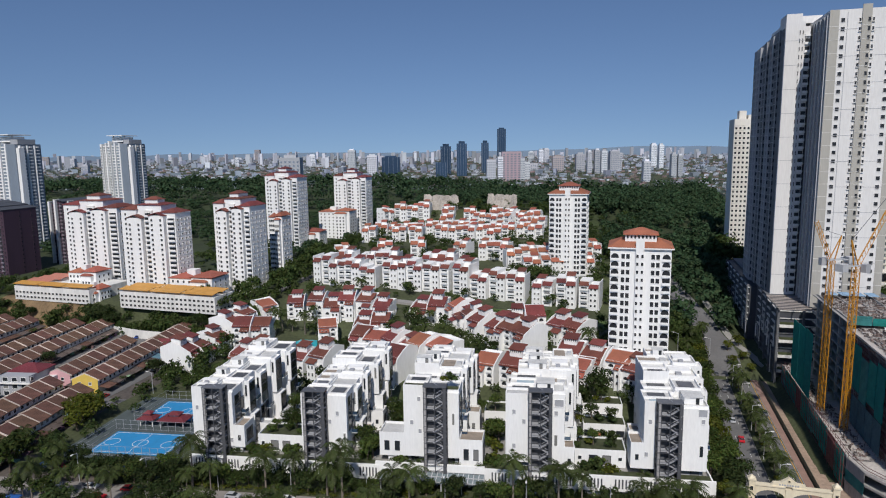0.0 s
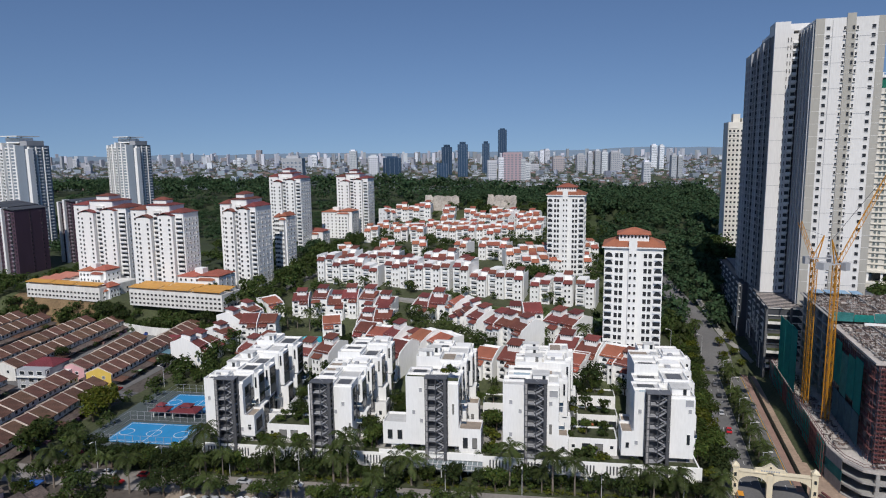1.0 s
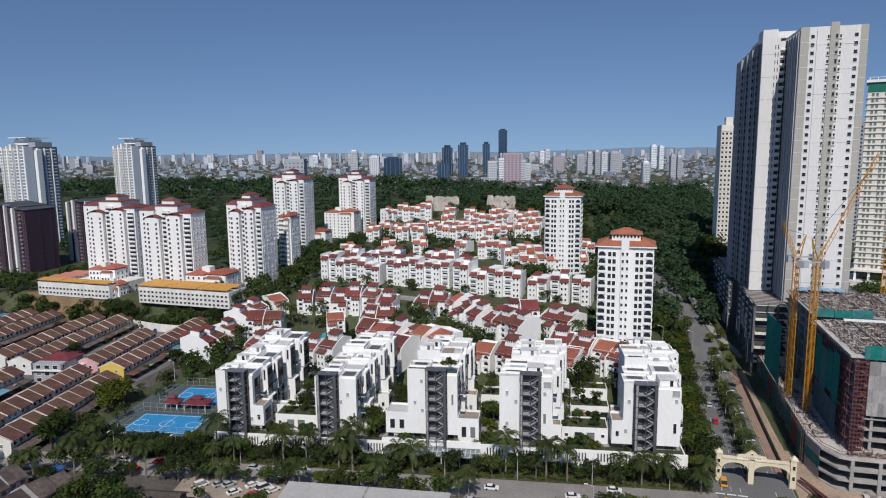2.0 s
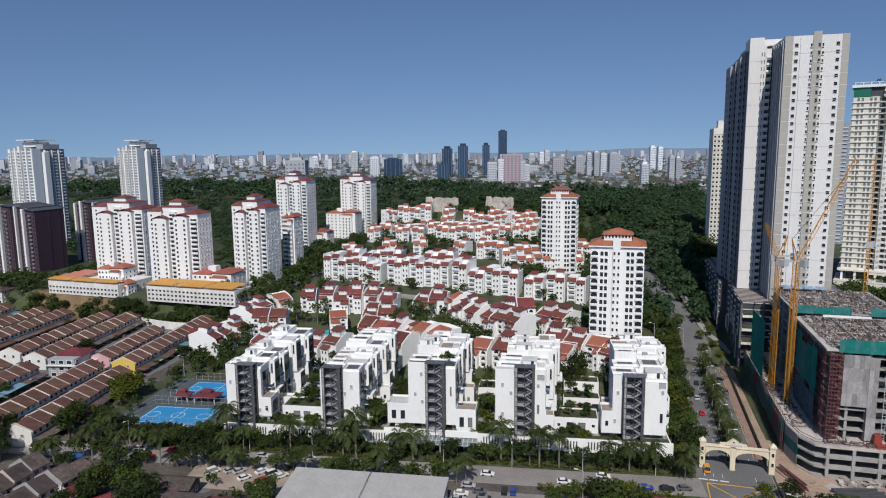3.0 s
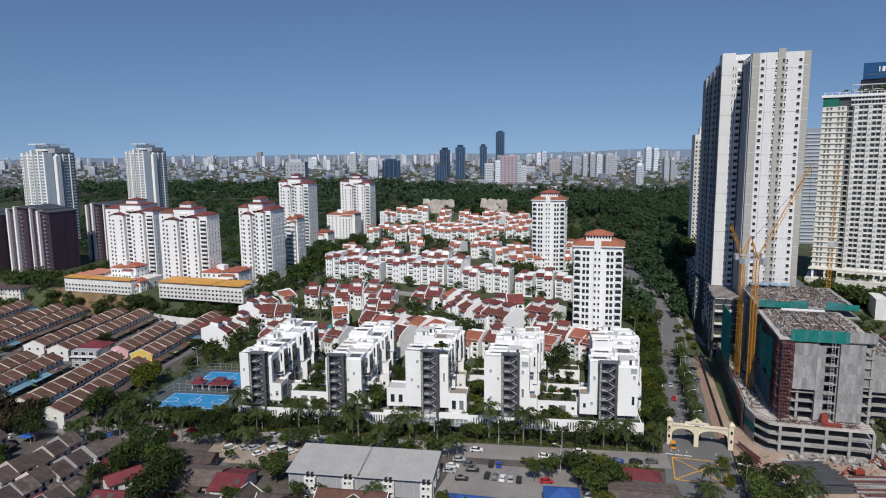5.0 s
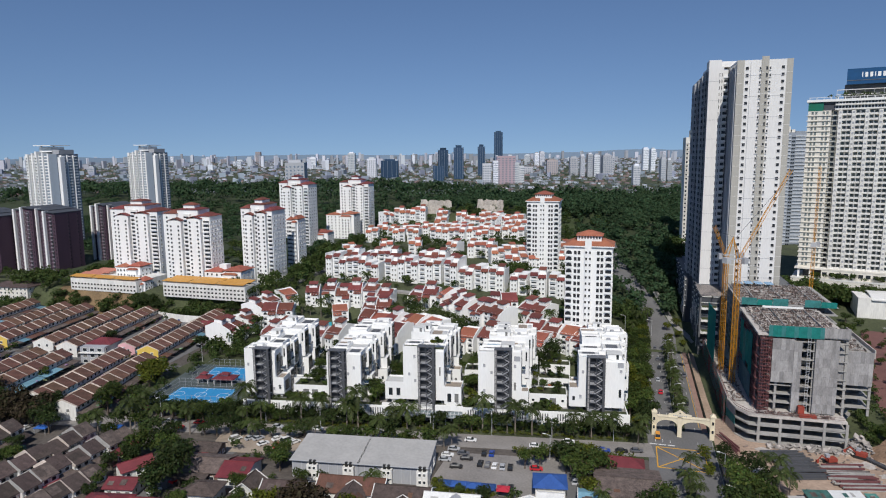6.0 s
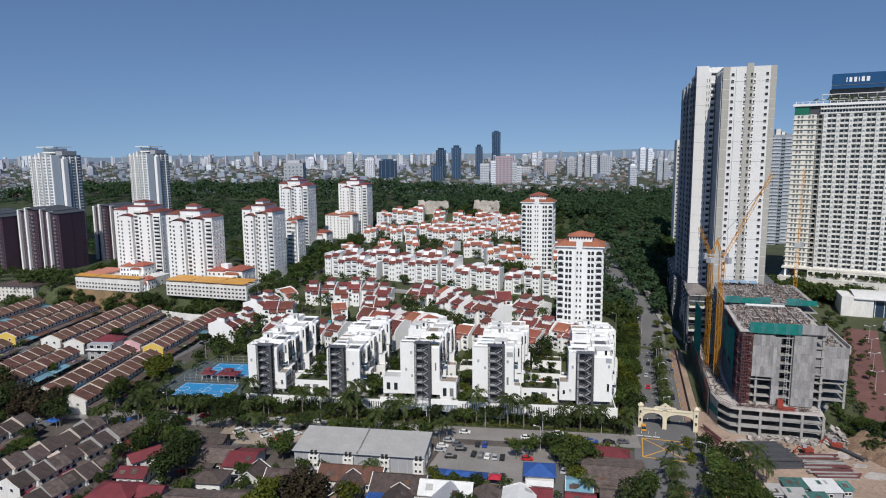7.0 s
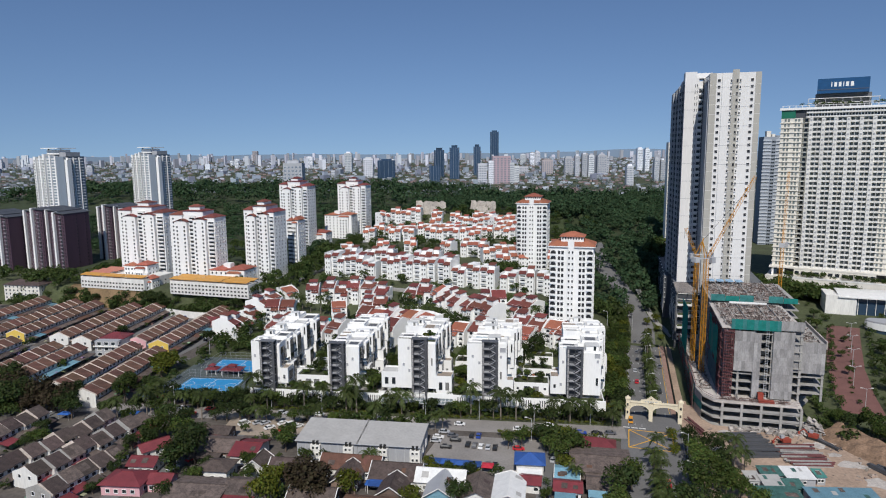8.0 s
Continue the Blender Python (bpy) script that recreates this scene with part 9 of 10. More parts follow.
# beside the avenue
for i in range(50):
    y = 184 + i * 2.6
    plant(TREES[rnd.choice((0, 0, 3, 1, 2))], rnd.uniform(24.0, 32.0), y, rnd.uniform(0.75, 1.2))
for i in range(14):
    plant(rnd.choice(PALMS), 43.3, 188 + i * 7.6, rnd.uniform(0.8, 1.0))
for i in range(14):
    plant(rnd.choice(SHRUBS), 43.5, 192 + i * 7.6, rnd.uniform(0.6, 0.8), 0.2)
palms_at([(29, 176), (27.5, 170), (30, 296), (28, 310), (34, 318), (22, 322), (26, 300)])
trees_at([(x, y, r) for x, y, r in ((46, 300, 2.4), (50, 306, 2.6), (45, 312, 2.4), (52, 296, 2.0), (49, 318, 3), (34, 326, 3), (30, 318, 4))], (2, 0))
# courtyards between the blocks
for u0, u1, v0, v1, n in ((21, 34, 18, 46, 16), (56, 65, 16, 46, 15), (88, 94.5, 14, 30, 9), (119.5, 132, 17, 46, 16), (18, 33, 3, 6, 6), (50.5, 57.5, 3, 12, 8), (90, 95, 2, 6, 5), (116, 129, 3, 7, 7), (64, 66, 1, 2.6, 2)):
    for i in range(n):
        x, y = row_pt(rnd.uniform(u0 + 1, u1 - 1), rnd.uniform(v0, v1))
        if i % 2 and v1 > 10:
            plant(TREES[rnd.choice((0, 1, 3, 5))], x, y, rnd.uniform(0.5, 0.95) if u0 < 110 else rnd.uniform(0.4, 0.66), 5.2)
        else:
            plant(rnd.choice(SHRUBS), x, y, rnd.uniform(1.1, 1.9), 5.2)
for u, v, z in ((116, 9.5, 10.0), (120, 12, 10.0), (126, 11, 10.0), (118, 28, 10.4), (124, 29, 10.4), (128, 28, 10.4), (23, 9, 10.1), (28, 11, 10.1), (32, 9, 10.1), (78, 6, 29.6), (80, 6.5, 29.6), (117, 41, 12.0), (124, 42, 12.0), (128, 41, 12.0)):
    plant(rnd.choice(SHRUBS), *row_pt(u, v), rnd.uniform(0.9, 1.3), z)
for u, v, z in ((117, 13, 10.3), (121, 11, 10.3), (127, 14, 10.3), (117, 28, 10.7), (122, 29, 10.7), (128, 28, 10.7), (119, 42, 12.2), (126, 42, 12.2), (24, 11, 10.1), (30, 12, 10.1), (24, 26, 10.7), (87, 29, 11.1), (91, 31, 11.1)):
    plant(TREES[rnd.choice((0, 1, 3, 5))], *row_pt(u, v), rnd.uniform(0.42, 0.68), z)
# gardens of the estate, clear of the houses
HOUSES = []
for o in scene.objects:
    if o.parent is None and o.name.split(".")[0] in ("row_house", "hill_house", "apartment_house"):
        HOUSES.append((o.matrix_basis @ Vector((4.2, 5.6, 0))).xy)
ER = np.random.RandomState(31)
GROVE = [leaf_cloud(80 + k, lumps_of(90 + k, 3.6, 4.2, 7), 165, 0.50, 0.95) for k in range(5)]
grove = []


def garden_tree(x, y, size):
    a = ER.uniform(0, 6.28)
    rot = np.array(((math.cos(a), -math.sin(a), 0), (math.sin(a), math.cos(a), 0), (0, 0, ER.uniform(0.85, 1.3))))
    grove.append(GROVE[ER.randint(5)] @ rot.T * size + (x, y, ground(x, y) - 0.6))


done = 0
while done < 540:
    x, y = rnd.uniform(-200, 6), rnd.uniform(222, 532)
    if min((Vector((x, y)) - h).length for h in HOUSES) < 7.0 or (-10 < x < 18 and 246 < y < 272) or (-50 < x < -20 and 388 < y < 412) or (308 < y < 330 and -120 < x) or (-156 < x < -136 and 262 < y < 281):
        continue
    if done % 7 == 0 and y < 340:
        plant(rnd.choice(PALMS), x, y, rnd.uniform(0.8, 1.15))
    elif done % 8 == 3 and y < 320:
        plant(TREES[rnd.choice((0, 1, 2, 5))], x, y, rnd.uniform(0.6, 1.0))
    else:
        garden_tree(x, y, rnd.uniform(0.6, 1.15))
    done += 1
for i in range(70):
    garden_tree(rnd.uniform(-212, -186) - 0.05 * (i - 30), 296 + i * 2.0, rnd.uniform(0.9, 1.6))
for i in range(30):
    garden_tree(rnd.uniform(-372, -350), 292 + i * 2.6, rnd.uniform(0.8, 1.5))
for i in range(34):
    garden_tree(rnd.uniform(-400, -372), rnd.uniform(276, 300), rnd.uniform(0.7, 1.3))
for i in range(60):
    x = rnd.uniform(-365, -206)
    y = rnd.uniform(122, 286)
    if abs(((x + 0.17 * (y - 120)) % 16) - 8) < 3:
        garden_tree(x, y, rnd.uniform(0.4, 0.75))
for n, x0, x1, y0, y1, lo, hi in ((46, -190, -176, 222, 300, 0.8, 1.4), (26, -275, -206, 114, 130, 0.8, 1.4), (44, -235, -134, 52, 116, 0.25, 0.55), (110, -134, 30, 76, 132, 0.4, 0.95), (30, -176, -130, 218, 236, 0.6, 1.1), (24, -60, 28, 100, 118, 0.4, 0.8), (60, -200, -30, 532, 546, 0.8, 1.4), (46, -240, -198, 352, 420, 0.8, 1.5), (60, -380, -292, 360, 470, 0.8, 1.6), (50, -292, -228, 345, 470, 0.8, 1.6), (70, -226, -198, 420, 545, 0.9, 1.6), (24, -66, -44, 376, 392, 0.7, 1.2), (20, -24, 4, 376, 410, 0.7, 1.3), (14, -150, -124, 108, 122, 0.5, 0.9), (34, -455, -345, 296, 318, 0.7, 1.5), (30, 116, 142, 140, 192, 0.4, 1.0), (22, -192, -176, 150, 226, 0.5, 0.95), (70, 104, 180, 170, 410, 0.5, 1.1), (40, 8, 30, 300, 335, 0.8, 1.3), (26, 48, 76, 422, 436, 1.4, 2.4)):
    for i in range(n):
        x, y = rnd.uniform(x0, x1), rnd.uniform(y0, y1)
        if any(math.hypot(x - cx, y - cy) < cr + 1.2 for cx, cy, cr in COTTAGES) or (-86 < x < -30 and 112 < y < 141) or (-37 < x < 6 and 119 < y < 153) or (-172 < x < -141 and 532 < y < 541) or abs(x - (127 + max(0, y - 225) * 0.26)) < 11 and y > 200:
            continue
        if 142 < x < 204 and 332 < y < 406 or 118 < x < 196 and y > 374 or 160 < x and 278 < y < 322:
            continue
        garden_tree(x, y, rnd.uniform(lo, hi))
# hedges along and in the middle of the brick boulevard
for i in range(27):
    y = 196 + i * 4.4
    c = 127 + max(0, y - 225) * 0.26
    for off in (-8.6, -0.2, 8.6) if i % 5 else (-9.4, 9.4):
        garden_tree(c + off + rnd.uniform(-0.8, 0.8), y + rnd.uniform(-1, 1), rnd.uniform(0.22, 0.34) if off > -1 and off < 1 else rnd.uniform(0.3, 0.6))
for i in range(150):
    x, y = rnd.uniform(104, 175), rnd.uniform(280, 408)
    c = 127 + max(0, y - 225) * 0.26
    if abs(x - c) > 10 and not (142 < x and y > 332) and not (118 < x and y > 374) and not (160 < x and 278 < y < 322):
        garden_tree(x, y, rnd.uniform(0.35, 0.9))
for i in range(64):
    garden_tree(rnd.uniform(108, 113.5), 190 + i * 1.5, rnd.uniform(0.35, 0.75))
for i in range(80):
    garden_tree(rnd.uniform(-356, -200), rnd.uniform(286, 292), rnd.uniform(0.7, 1.35))
for a, b in CLUTTER:
    L = math.hypot(b[0] - a[0], b[1] - a[1])
    for i in range(int(L / 9)):
        k, off = rnd.uniform(0, 1), rnd.choice((-1, 1)) * rnd.uniform(7.5, 10)
        garden_tree(a[0] + (b[0] - a[0]) * k - (b[1] - a[1]) / L * off, a[1] + (b[1] - a[1]) * k + (b[0] - a[0]) / L * off, rnd.uniform(0.28, 0.6))
# yellow-green hedges along the street and before the podium
hedge = []
for i in range(150):
    u = -8 + i * 1.07
    if 60 < u < 74:
        continue
    p = row_pt(u, rnd.uniform(-9.6, -8.2) if i % 3 else rnd.uniform(-7.0, -2.0))
    hedge.append(GROVE[ER.randint(5)][: 4 * 120] * (0.36, 0.36, 0.26) * rnd.uniform(0.6, 1.1) + (p[0], p[1], -0.1))
for x0, x1, y0, y1, n, lo, hi in ((-33, -14, 117.6, 119.4, 22, 0.5, 0.8), (0, 26, 150.5, 153.5, 26, 0.7, 1.2), (-14, 0, 151.0, 152.6, 10, 0.5, 0.8), (48.6, 50.2, 150, 168, 12, 0.5, 0.9)):
    for i in range(n):
        hedge.append(GROVE[ER.randint(5)][: 4 * 140] * (0.42, 0.42, 0.4) * rnd.uniform(lo, hi) * 1.5 + (rnd.uniform(x0, x1), rnd.uniform(y0, y1), -0.1))
tagged(new("street_hedge", quads_mesh("street_hedge", np.concatenate(hedge), LEAF_B)), "clipped yellow-green hedge along the street", "hedge", kind="stuff")
for x, y, sz in ((4, 146, 1.0), (8, 148, 1.1), (12, 146, 1.0), (17, 142, 1.05), (20, 140, 0.9), (-58, 146, 1.0), (-50, 147, 1.1), (-44, 146, 0.9), (-68, 146, 1.1), (-76, 146, 1.0)):
    garden_tree(x, y, sz)
for i in range(30):
    garden_tree(rnd.uniform(-305, -216), rnd.uniform(116, 140), rnd.uniform(0.6, 1.2))
# low planting in the courtyards
for u0, u1, v0, v1, n in ((20.5, 34, 17, 46, 26), (55, 66, 16, 46, 26), (87, 95.5, 12, 46, 22), (117, 132.5, 18, 26, 16), (119, 133, 34, 39, 10), (50, 58, 4, 15, 14)):
    for i in range(n):
        p = row_pt(rnd.uniform(u0, u1), rnd.uniform(v0, v1))
        grove.append(GROVE[ER.randint(5)][: 4 * 90] * rnd.uniform(0.25, 0.5) + (p[0], p[1], 4.9))
# roof garden of the hotel
for i in range(16):
    grove.append(GROVE[ER.randint(5)][: 4 * 110] * rnd.uniform(0.3, 0.7) + tuple(Vector((123.5, 382, 19)) + Matrix.Rotation(radians(-17), 3, "Z") @ Vector((rnd.uniform(6, 64), rnd.uniform(2.4, 5.0), 113.6))))
# planting on the hotel's terrace
for i in range(46):
    grove.append(GROVE[ER.randint(5)][: 4 * 110] * rnd.uniform(0.35, 0.75) + tuple(Vector((123.5, 382, 19)) + Matrix.Rotation(radians(-17), 3, "Z") @ Vector((rnd.uniform(8, 70), rnd.uniform(-6.6, -3.4), 7.2))))
for i in range(90):
    p = Vector((123.5, 382, 0)) + Matrix.Rotation(radians(-17), 3, "Z") @ Vector((rnd.uniform(-6, 50), rnd.uniform(-20, -8.6), 0))
    garden_tree(p.x, p.y, rnd.uniform(0.8, 1.7))
# planting on the podium deck and behind its parapet
for i in range(70):
    p = row_pt(rnd.uniform(1, 151), rnd.uniform(1.2, 3.4))
    grove.append(GROVE[ER.randint(5)][: 4 * 90] * rnd.uniform(0.2, 0.36) + (p[0], p[1], 5.0))
tagged(new("estate_trees", quads_mesh("estate_trees", np.concatenate(grove), LEAF_G)), "small dark green garden trees between the houses", "trees", kind="stuff")
# by the boulevard and the hotel
for x, y, r in ((136, 326, 3), (130, 352, 3), (122, 366, 3), (140, 286, 2), (129, 240, 2), (155, 276, 3), (146, 246, 3), (141, 227, 3.6), (112, 350, 4), (134, 366, 3), (116, 332, 4), (113, 194, 3.6), (119, 192, 3.6), (121, 176, 4), (138, 206, 3), (132, 306, 3.4), (120, 300, 3.4), (133, 262, 2), (152, 268, 3.5), (156, 258, 4), (150, 236, 4), (146, 212, 4), (128, 180, 4)):
    trees_at([(x, y, r)], (0, 1, 3))
for o in TREES + PALMS + SHRUBS:
    drop(o)


# ---- the wooded hills ----
def wooded(x, y):
    if 400 < y <= 500 and -640 < x < -440:
        return not (-530 < x < -475 and y > 415)
    if 500 < y <= 540 and -640 < x < -300:
        return not (-510 < x < -460 or -292 < x < -250)
    if 538 < y < 1050 and -640 < x < 60 + 0.1 * (y - 550):
        return not (-292 < x < -226 and y < 600 or -174 < x < -88 and y < 550 or -340 < x < -250 and y < 560 or -510 < x < -460 and y < 572)
    if 425 < y < 700 and 40 < x < 100:
        return not (57 < x < 81 and 437 < y < 465)
    if 330 < y <= 538 and x > 4 + 0.03 * (y - 330) and x < 50 + 0.05 * (y - 330):
        return abs(x - (42 - 0.33 * (y - 326) if y < 420 else 12)) > 5 or y > 470
    if 430 < y <= 538 and -20 < x <= 4 + 0.03 * (y - 330):
        return True
    return 640 < y < 1050 and -1100 < x <= -560 or (430 < y < 560 and -250 < x < -212)


FR = np.random.RandomState(5)
CROWNS = [leaf_cloud(50 + k, lumps_of(60 + k, 5.2, 5.5, 7), 120, 0.88, 0.95, 0.22) for k in range(6)]
chunks, tries = [], 0
while len(chunks) < 3580 and tries < 60000:
    tries += 1
    pick = FR.rand()
    x, y = (FR.uniform(-25, 92), FR.uniform(330, 640)) if pick < 0.18 else (FR.uniform(-230, 120), FR.uniform(538, 740)) if pick < 0.50 else (FR.uniform(-640, -230), FR.uniform(400, 740)) if pick < 0.72 else (FR.uniform(-1000, 160), FR.uniform(700, 1000))
    if not wooded(x, y):
        continue
    a, s = FR.uniform(0, 6.28), FR.uniform(0.6, 1.25) * (1.0 if y < 740 else 1.9)
    c = CROWNS[FR.randint(6)][: 4 * (104 if y < 740 else 60)]
    rot = np.array(((math.cos(a), -math.sin(a), 0), (math.sin(a), math.cos(a), 0), (0, 0, FR.uniform(0.85, 1.3))))
    chunks.append(c @ rot.T * s + (x, y, ground(x, y) - 1.0))
tagged(new("forest", quads_mesh("forest", np.concatenate(chunks), FOREST)), "dense dark green forest covering the hills", "forest", kind="stuff")
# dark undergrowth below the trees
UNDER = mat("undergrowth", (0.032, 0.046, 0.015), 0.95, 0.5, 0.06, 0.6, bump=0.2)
gmesh = scene.objects["ground"].data
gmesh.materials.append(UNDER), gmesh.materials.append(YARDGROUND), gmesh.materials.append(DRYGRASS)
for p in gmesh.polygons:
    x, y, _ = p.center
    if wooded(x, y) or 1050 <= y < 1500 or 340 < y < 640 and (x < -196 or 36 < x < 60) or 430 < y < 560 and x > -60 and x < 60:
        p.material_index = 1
    elif -430 < x < -188 and 108 < y < 286 or -240 < x < 56 and 40 < y < 158:
        p.material_index = 2
    elif -356 < x < -292 and 286 <= y < 300:
        p.material_index = 3


# ---- the far city ----
EYE_XY, HEAD = Vector((29.0, -84.0)), radians(90 + 15.4)


def bearing(side, dist):
    """A plan point at this distance ahead; side: offset to the right as a share of the distance."""
    f, r = Vector((math.cos(HEAD), math.sin(HEAD))), Vector((math.sin(HEAD), -math.cos(HEAD)))
    return EYE_XY + (f + r * side) * dist


# city colours, with distance haze mixed into the pale ones
CITYPALE = mat("city_pale_haze", (0.60, 0.62, 0.66), 0.85, 0.1, 0.02, 0.2, rand=0.4, hue=0.04)
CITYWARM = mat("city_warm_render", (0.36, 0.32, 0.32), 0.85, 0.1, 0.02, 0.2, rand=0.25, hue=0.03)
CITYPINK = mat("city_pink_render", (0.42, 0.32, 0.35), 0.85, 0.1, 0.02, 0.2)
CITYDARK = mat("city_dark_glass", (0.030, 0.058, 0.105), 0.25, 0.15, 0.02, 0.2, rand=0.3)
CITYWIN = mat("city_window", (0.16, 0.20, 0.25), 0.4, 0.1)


def far_tower(side, dist, w, d, top, material, label, crown=0, cols=5, turn=15):
    p = bearing(side, dist)
    z = ground(p.x, p.y)
    h = top - z
    t = thing("city_tower", label, "high-rise", at(p.x, p.y, z, turn), "skyline of the far city")
    one_box("wall", t, material, -w / 2, 0, -4, w / 2, d, h)
    if material is not CITYDARK:
        n = max(3, int(h / 7))
        window_block(t, (-w / 2, 0), (w / 2, 0), steps(0.5 / cols, 1 - 0.5 / cols, cols), levels(4, n, (h - 5) / n), w / cols * 0.55, (h - 5) / n * 0.5, CITYWIN, material)
    else:
        for k in range(4):
            one_box("mullion", t, CITYWIN, -w / 2 + w * (k + 0.5) / 4, -0.5, 2, -w / 2 + w * (k + 0.5) / 4 + 0.9, 0, h)
    if crown:
        one_box("crown", t, material, -w * 0.3, d * 0.2, h, w * 0.3, d * 0.7, h + crown)


PALE, DARK, WARM = "pale far high-rise with rows of windows", "dark blue glass office tower in the far city", "warm-toned far high-rise with rows of windows"
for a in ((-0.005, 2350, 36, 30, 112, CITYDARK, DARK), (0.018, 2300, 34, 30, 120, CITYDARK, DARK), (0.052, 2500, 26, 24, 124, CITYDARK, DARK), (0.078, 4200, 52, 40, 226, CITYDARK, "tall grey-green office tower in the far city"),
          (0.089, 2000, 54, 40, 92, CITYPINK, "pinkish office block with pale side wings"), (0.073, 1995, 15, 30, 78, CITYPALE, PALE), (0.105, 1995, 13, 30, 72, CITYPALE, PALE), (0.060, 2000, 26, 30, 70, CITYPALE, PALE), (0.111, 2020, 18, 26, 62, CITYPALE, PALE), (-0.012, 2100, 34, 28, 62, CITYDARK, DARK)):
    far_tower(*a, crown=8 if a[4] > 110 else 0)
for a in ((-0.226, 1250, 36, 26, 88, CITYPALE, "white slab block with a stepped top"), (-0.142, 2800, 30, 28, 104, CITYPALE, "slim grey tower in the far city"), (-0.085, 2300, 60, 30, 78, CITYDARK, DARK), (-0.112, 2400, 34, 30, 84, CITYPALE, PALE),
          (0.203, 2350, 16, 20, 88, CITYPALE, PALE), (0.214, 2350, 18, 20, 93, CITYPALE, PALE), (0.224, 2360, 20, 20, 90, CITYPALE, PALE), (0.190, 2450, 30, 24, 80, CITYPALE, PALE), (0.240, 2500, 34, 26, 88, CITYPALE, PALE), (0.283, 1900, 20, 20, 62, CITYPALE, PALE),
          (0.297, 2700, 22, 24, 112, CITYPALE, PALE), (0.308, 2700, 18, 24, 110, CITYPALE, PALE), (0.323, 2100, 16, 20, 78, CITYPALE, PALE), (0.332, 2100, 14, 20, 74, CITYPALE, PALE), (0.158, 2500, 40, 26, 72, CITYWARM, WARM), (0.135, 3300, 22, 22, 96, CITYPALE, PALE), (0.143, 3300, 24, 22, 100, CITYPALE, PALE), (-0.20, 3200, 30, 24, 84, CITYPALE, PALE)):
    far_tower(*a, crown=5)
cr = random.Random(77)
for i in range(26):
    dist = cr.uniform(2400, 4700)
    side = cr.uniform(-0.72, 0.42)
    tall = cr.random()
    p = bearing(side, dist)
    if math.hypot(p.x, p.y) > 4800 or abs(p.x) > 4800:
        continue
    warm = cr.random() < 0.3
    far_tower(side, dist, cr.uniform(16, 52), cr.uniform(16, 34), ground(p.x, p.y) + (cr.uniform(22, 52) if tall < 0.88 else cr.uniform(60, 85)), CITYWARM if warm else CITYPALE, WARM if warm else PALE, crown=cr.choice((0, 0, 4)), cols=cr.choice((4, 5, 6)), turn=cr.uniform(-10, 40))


def sprawl(name, seed, n, material, label, near, farther, size, height):
    r = np.random.RandomState(seed)
    vs, fs = [], []
    base = np.array([(-1, -1, -1), (1, -1, -1), (1, 1, -1), (-1, 1, -1), (-1, -1, 1), (1, -1, 1), (1, 1, 1), (-1, 1, 1)]) * 0.5
    for i in range(n):
        dist = near + (farther - near) * r.rand() ** 0.75
        p = bearing(r.uniform(-0.8, 0.5), dist)
        if math.hypot(p.x, p.y) > 4850 or abs(p.x) > 4850:
            continue
        a = r.uniform(0, 1.6)
        s = base * (r.uniform(*size), r.uniform(*size) * 0.6, r.uniform(*height) * 2)
        c, q = math.cos(a), math.sin(a)
        s = np.stack((s[:, 0] * c - s[:, 1] * q, s[:, 0] * q + s[:, 1] * c, s[:, 2]), 1) + (p.x, p.y, ground(p.x, p.y))
        k = len(vs) * 8
        vs.append(s)
        fs += [tuple(j + k for j in f) for f in ((4, 5, 6, 7), (0, 1, 5, 4), (1, 2, 6, 5), (2, 3, 7, 6), (3, 0, 4, 7))]
    me = bpy.data.meshes.new(name)
    me.from_pydata(np.concatenate(vs).tolist(), [], fs)
    me.materials.append(material)
    tagged(new(name, me), label, "houses", kind="stuff")


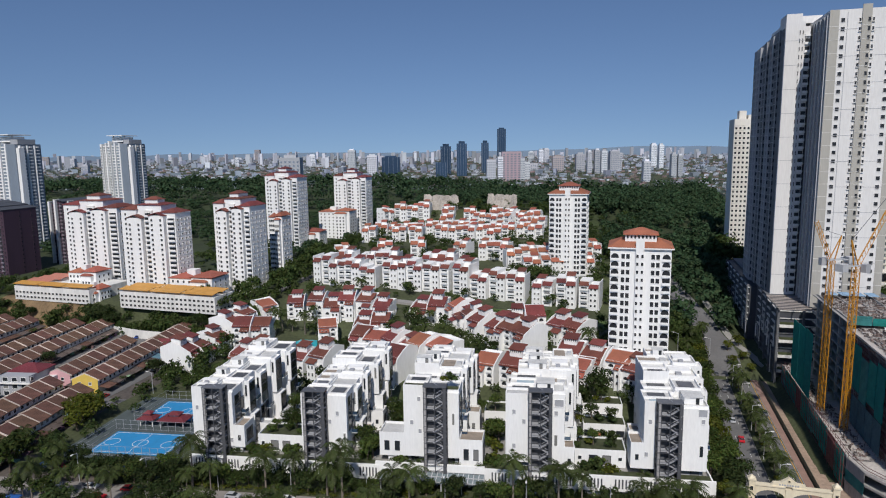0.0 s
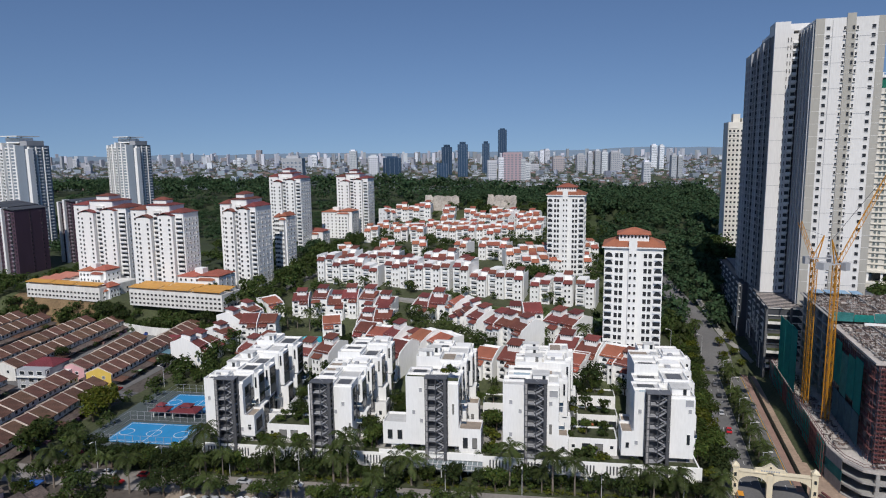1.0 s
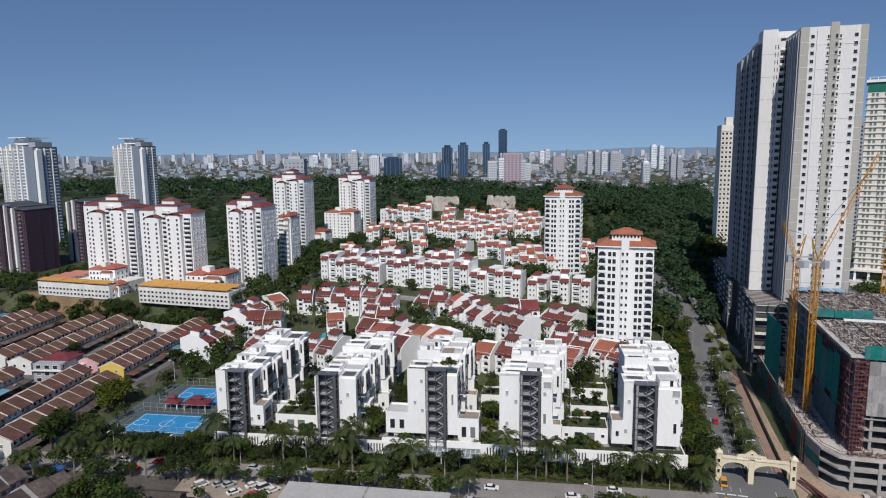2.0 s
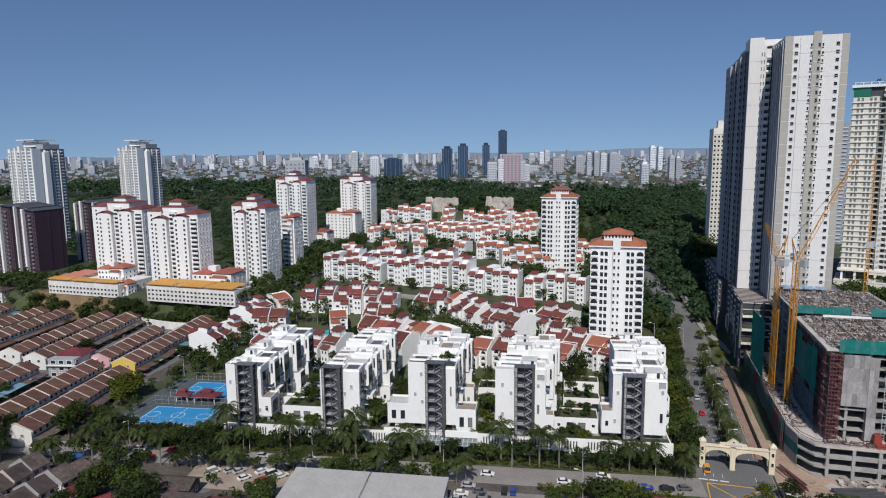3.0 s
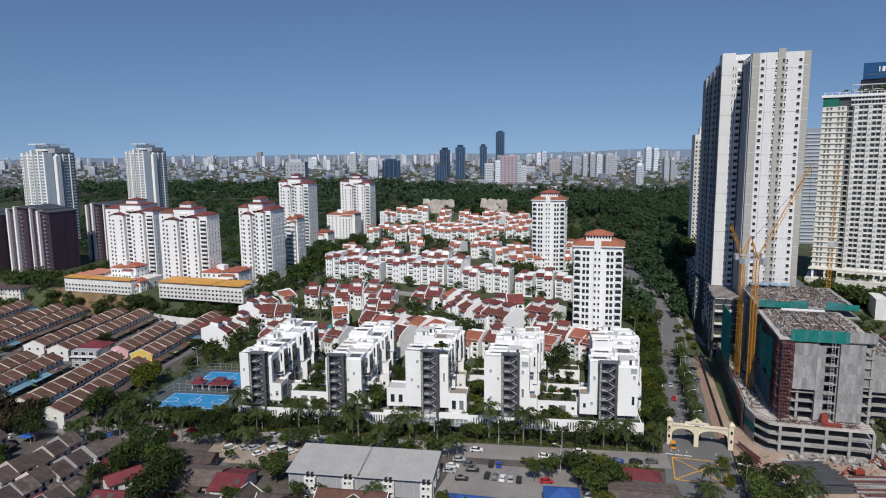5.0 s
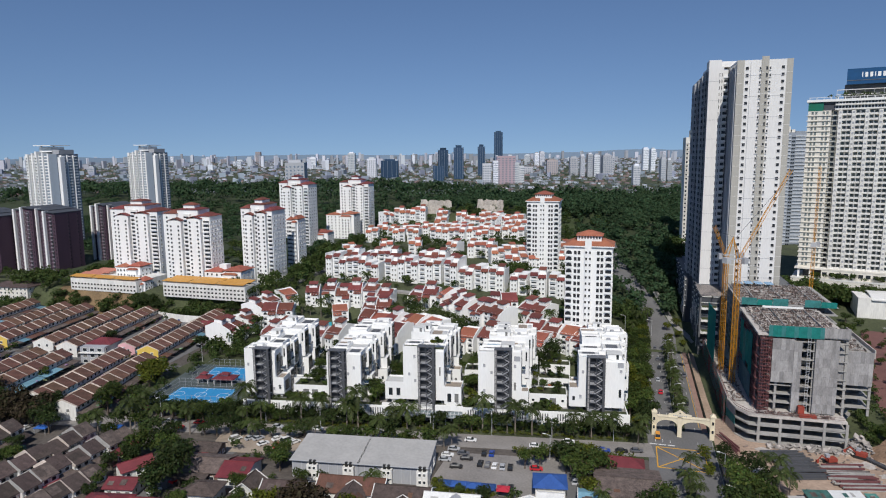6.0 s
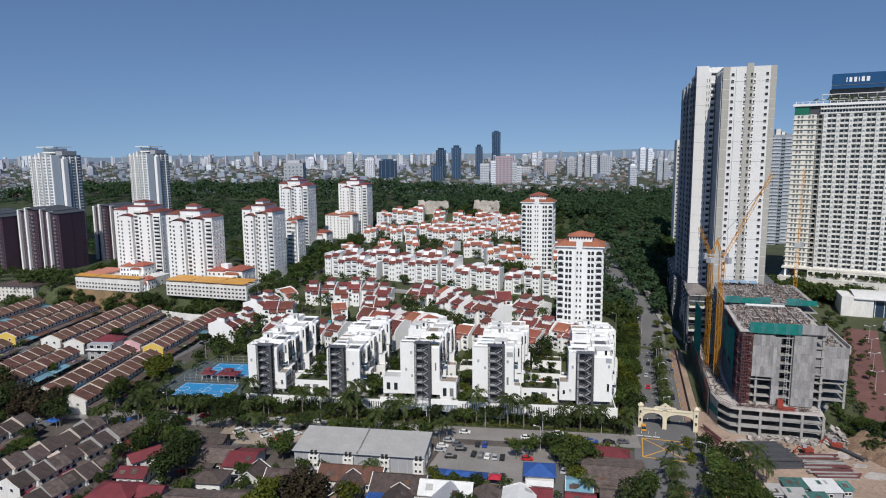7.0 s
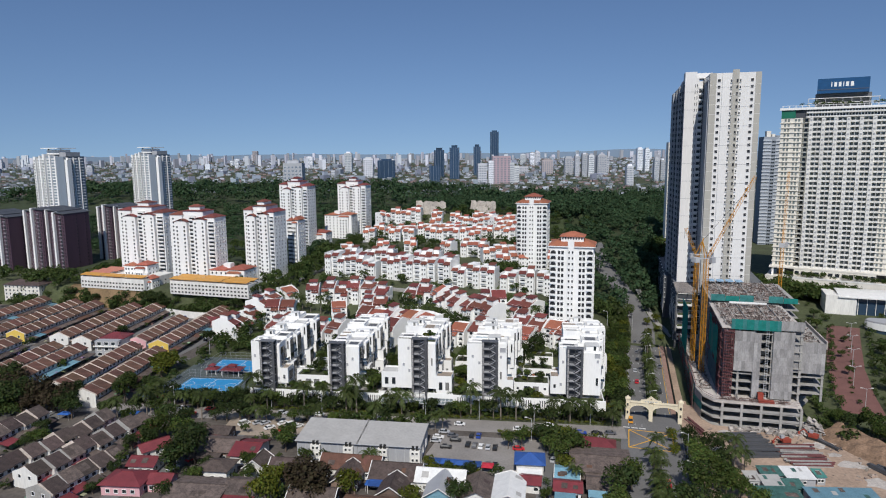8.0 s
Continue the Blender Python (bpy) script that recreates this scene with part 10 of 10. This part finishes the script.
# bluish haze is put into the white, grey and pale tones below
sprawl("far_houses", 1, 4200, mat("far_hazed_white_roofs", (0.36, 0.39, 0.44), 0.8, 0.1, 0.02, 0.2, island=0.6, hue=0.03), "pale roofs of the far city", 1150, 4700, (7, 20), (3, 8))
sprawl("far_roofs", 2, 2800, mat("far_red_roofs", (0.24, 0.18, 0.17), 0.8, 0.1, 0.02, 0.2, island=0.35, hue=0.03), "red-brown roofs of the far city", 1100, 4500, (7, 18), (3, 6))
sprawl("far_blocks", 3, 420, mat("far_hazed_blocks", (0.28, 0.32, 0.39), 0.8, 0.1, 0.02, 0.2, island=0.3, hue=0.03), "haze-grey blocks of the far city", 2000, 4800, (12, 34), (8, 22))
sprawl("far_high_rises", 4, 300, mat("far_hazed_towers", (0.46, 0.48, 0.53), 0.8, 0.1, 0.02, 0.2, island=0.45, hue=0.04), "pale high-rises crowding the skyline", 2900, 4800, (10, 24), (18, 58))
FAR = np.random.RandomState(9)
chunks = []
while len(chunks) < 5600:
    dist = 1050 + 3500 * FAR.rand() ** 1.1
    p = bearing(FAR.uniform(-0.8, 0.5), dist)
    if math.hypot(p.x, p.y) > 4700:
        continue
    chunks.append(CROWNS[FAR.randint(6)][:: 1][: 4 * 20] * (FAR.uniform(1.4, 4.2), FAR.uniform(1.4, 3.4), FAR.uniform(0.9, 1.6)) + (p.x, p.y, ground(p.x, p.y) - 3))
# tree green shifted to blue-grey, standing in for haze
tagged(new("far_trees", quads_mesh("far_trees", np.concatenate(chunks), mat("far_hazed_foliage", (0.080, 0.112, 0.098), 0.8, 0.3, 0.02, 0.1, island=0.3))), "green tree belts between the far houses", "trees", kind="stuff")
# a ridge at the horizon, haze put into its blue-grey colour
bm = bmesh.new()
prev = None
for i in range(91):
    side = -0.9 + 1.5 * i / 90
    a = HEAD - math.atan(side)
    q = EYE_XY + Vector((math.cos(a), math.sin(a))) * 4750
    h = 92 + 10 * noise.noise((i * 0.11, 3.1, 0)) + 8 * noise.noise((i * 0.4, 7.7, 0)) + 16 * math.exp(-((side - 0.3) / 0.1) ** 2)
    cur = [bm.verts.new((q.x, q.y, 30)), bm.verts.new((q.x, q.y, h))]
    if prev:
        bm.faces.new((prev[0], cur[0], cur[1], prev[1]))
    prev = cur
ridge = bpy.data.materials.new("hazy_distance")
ridge.use_nodes = True
ridge.node_tree.nodes["Principled BSDF"].inputs["Base Color"].default_value = (0.20, 0.27, 0.36, 1)
ridge.node_tree.nodes["Principled BSDF"].inputs["Roughness"].default_value = 1.0
solid("backdrop", bm, ridge, "blue-grey hazy hills at the horizon", "hills", kind="structure")
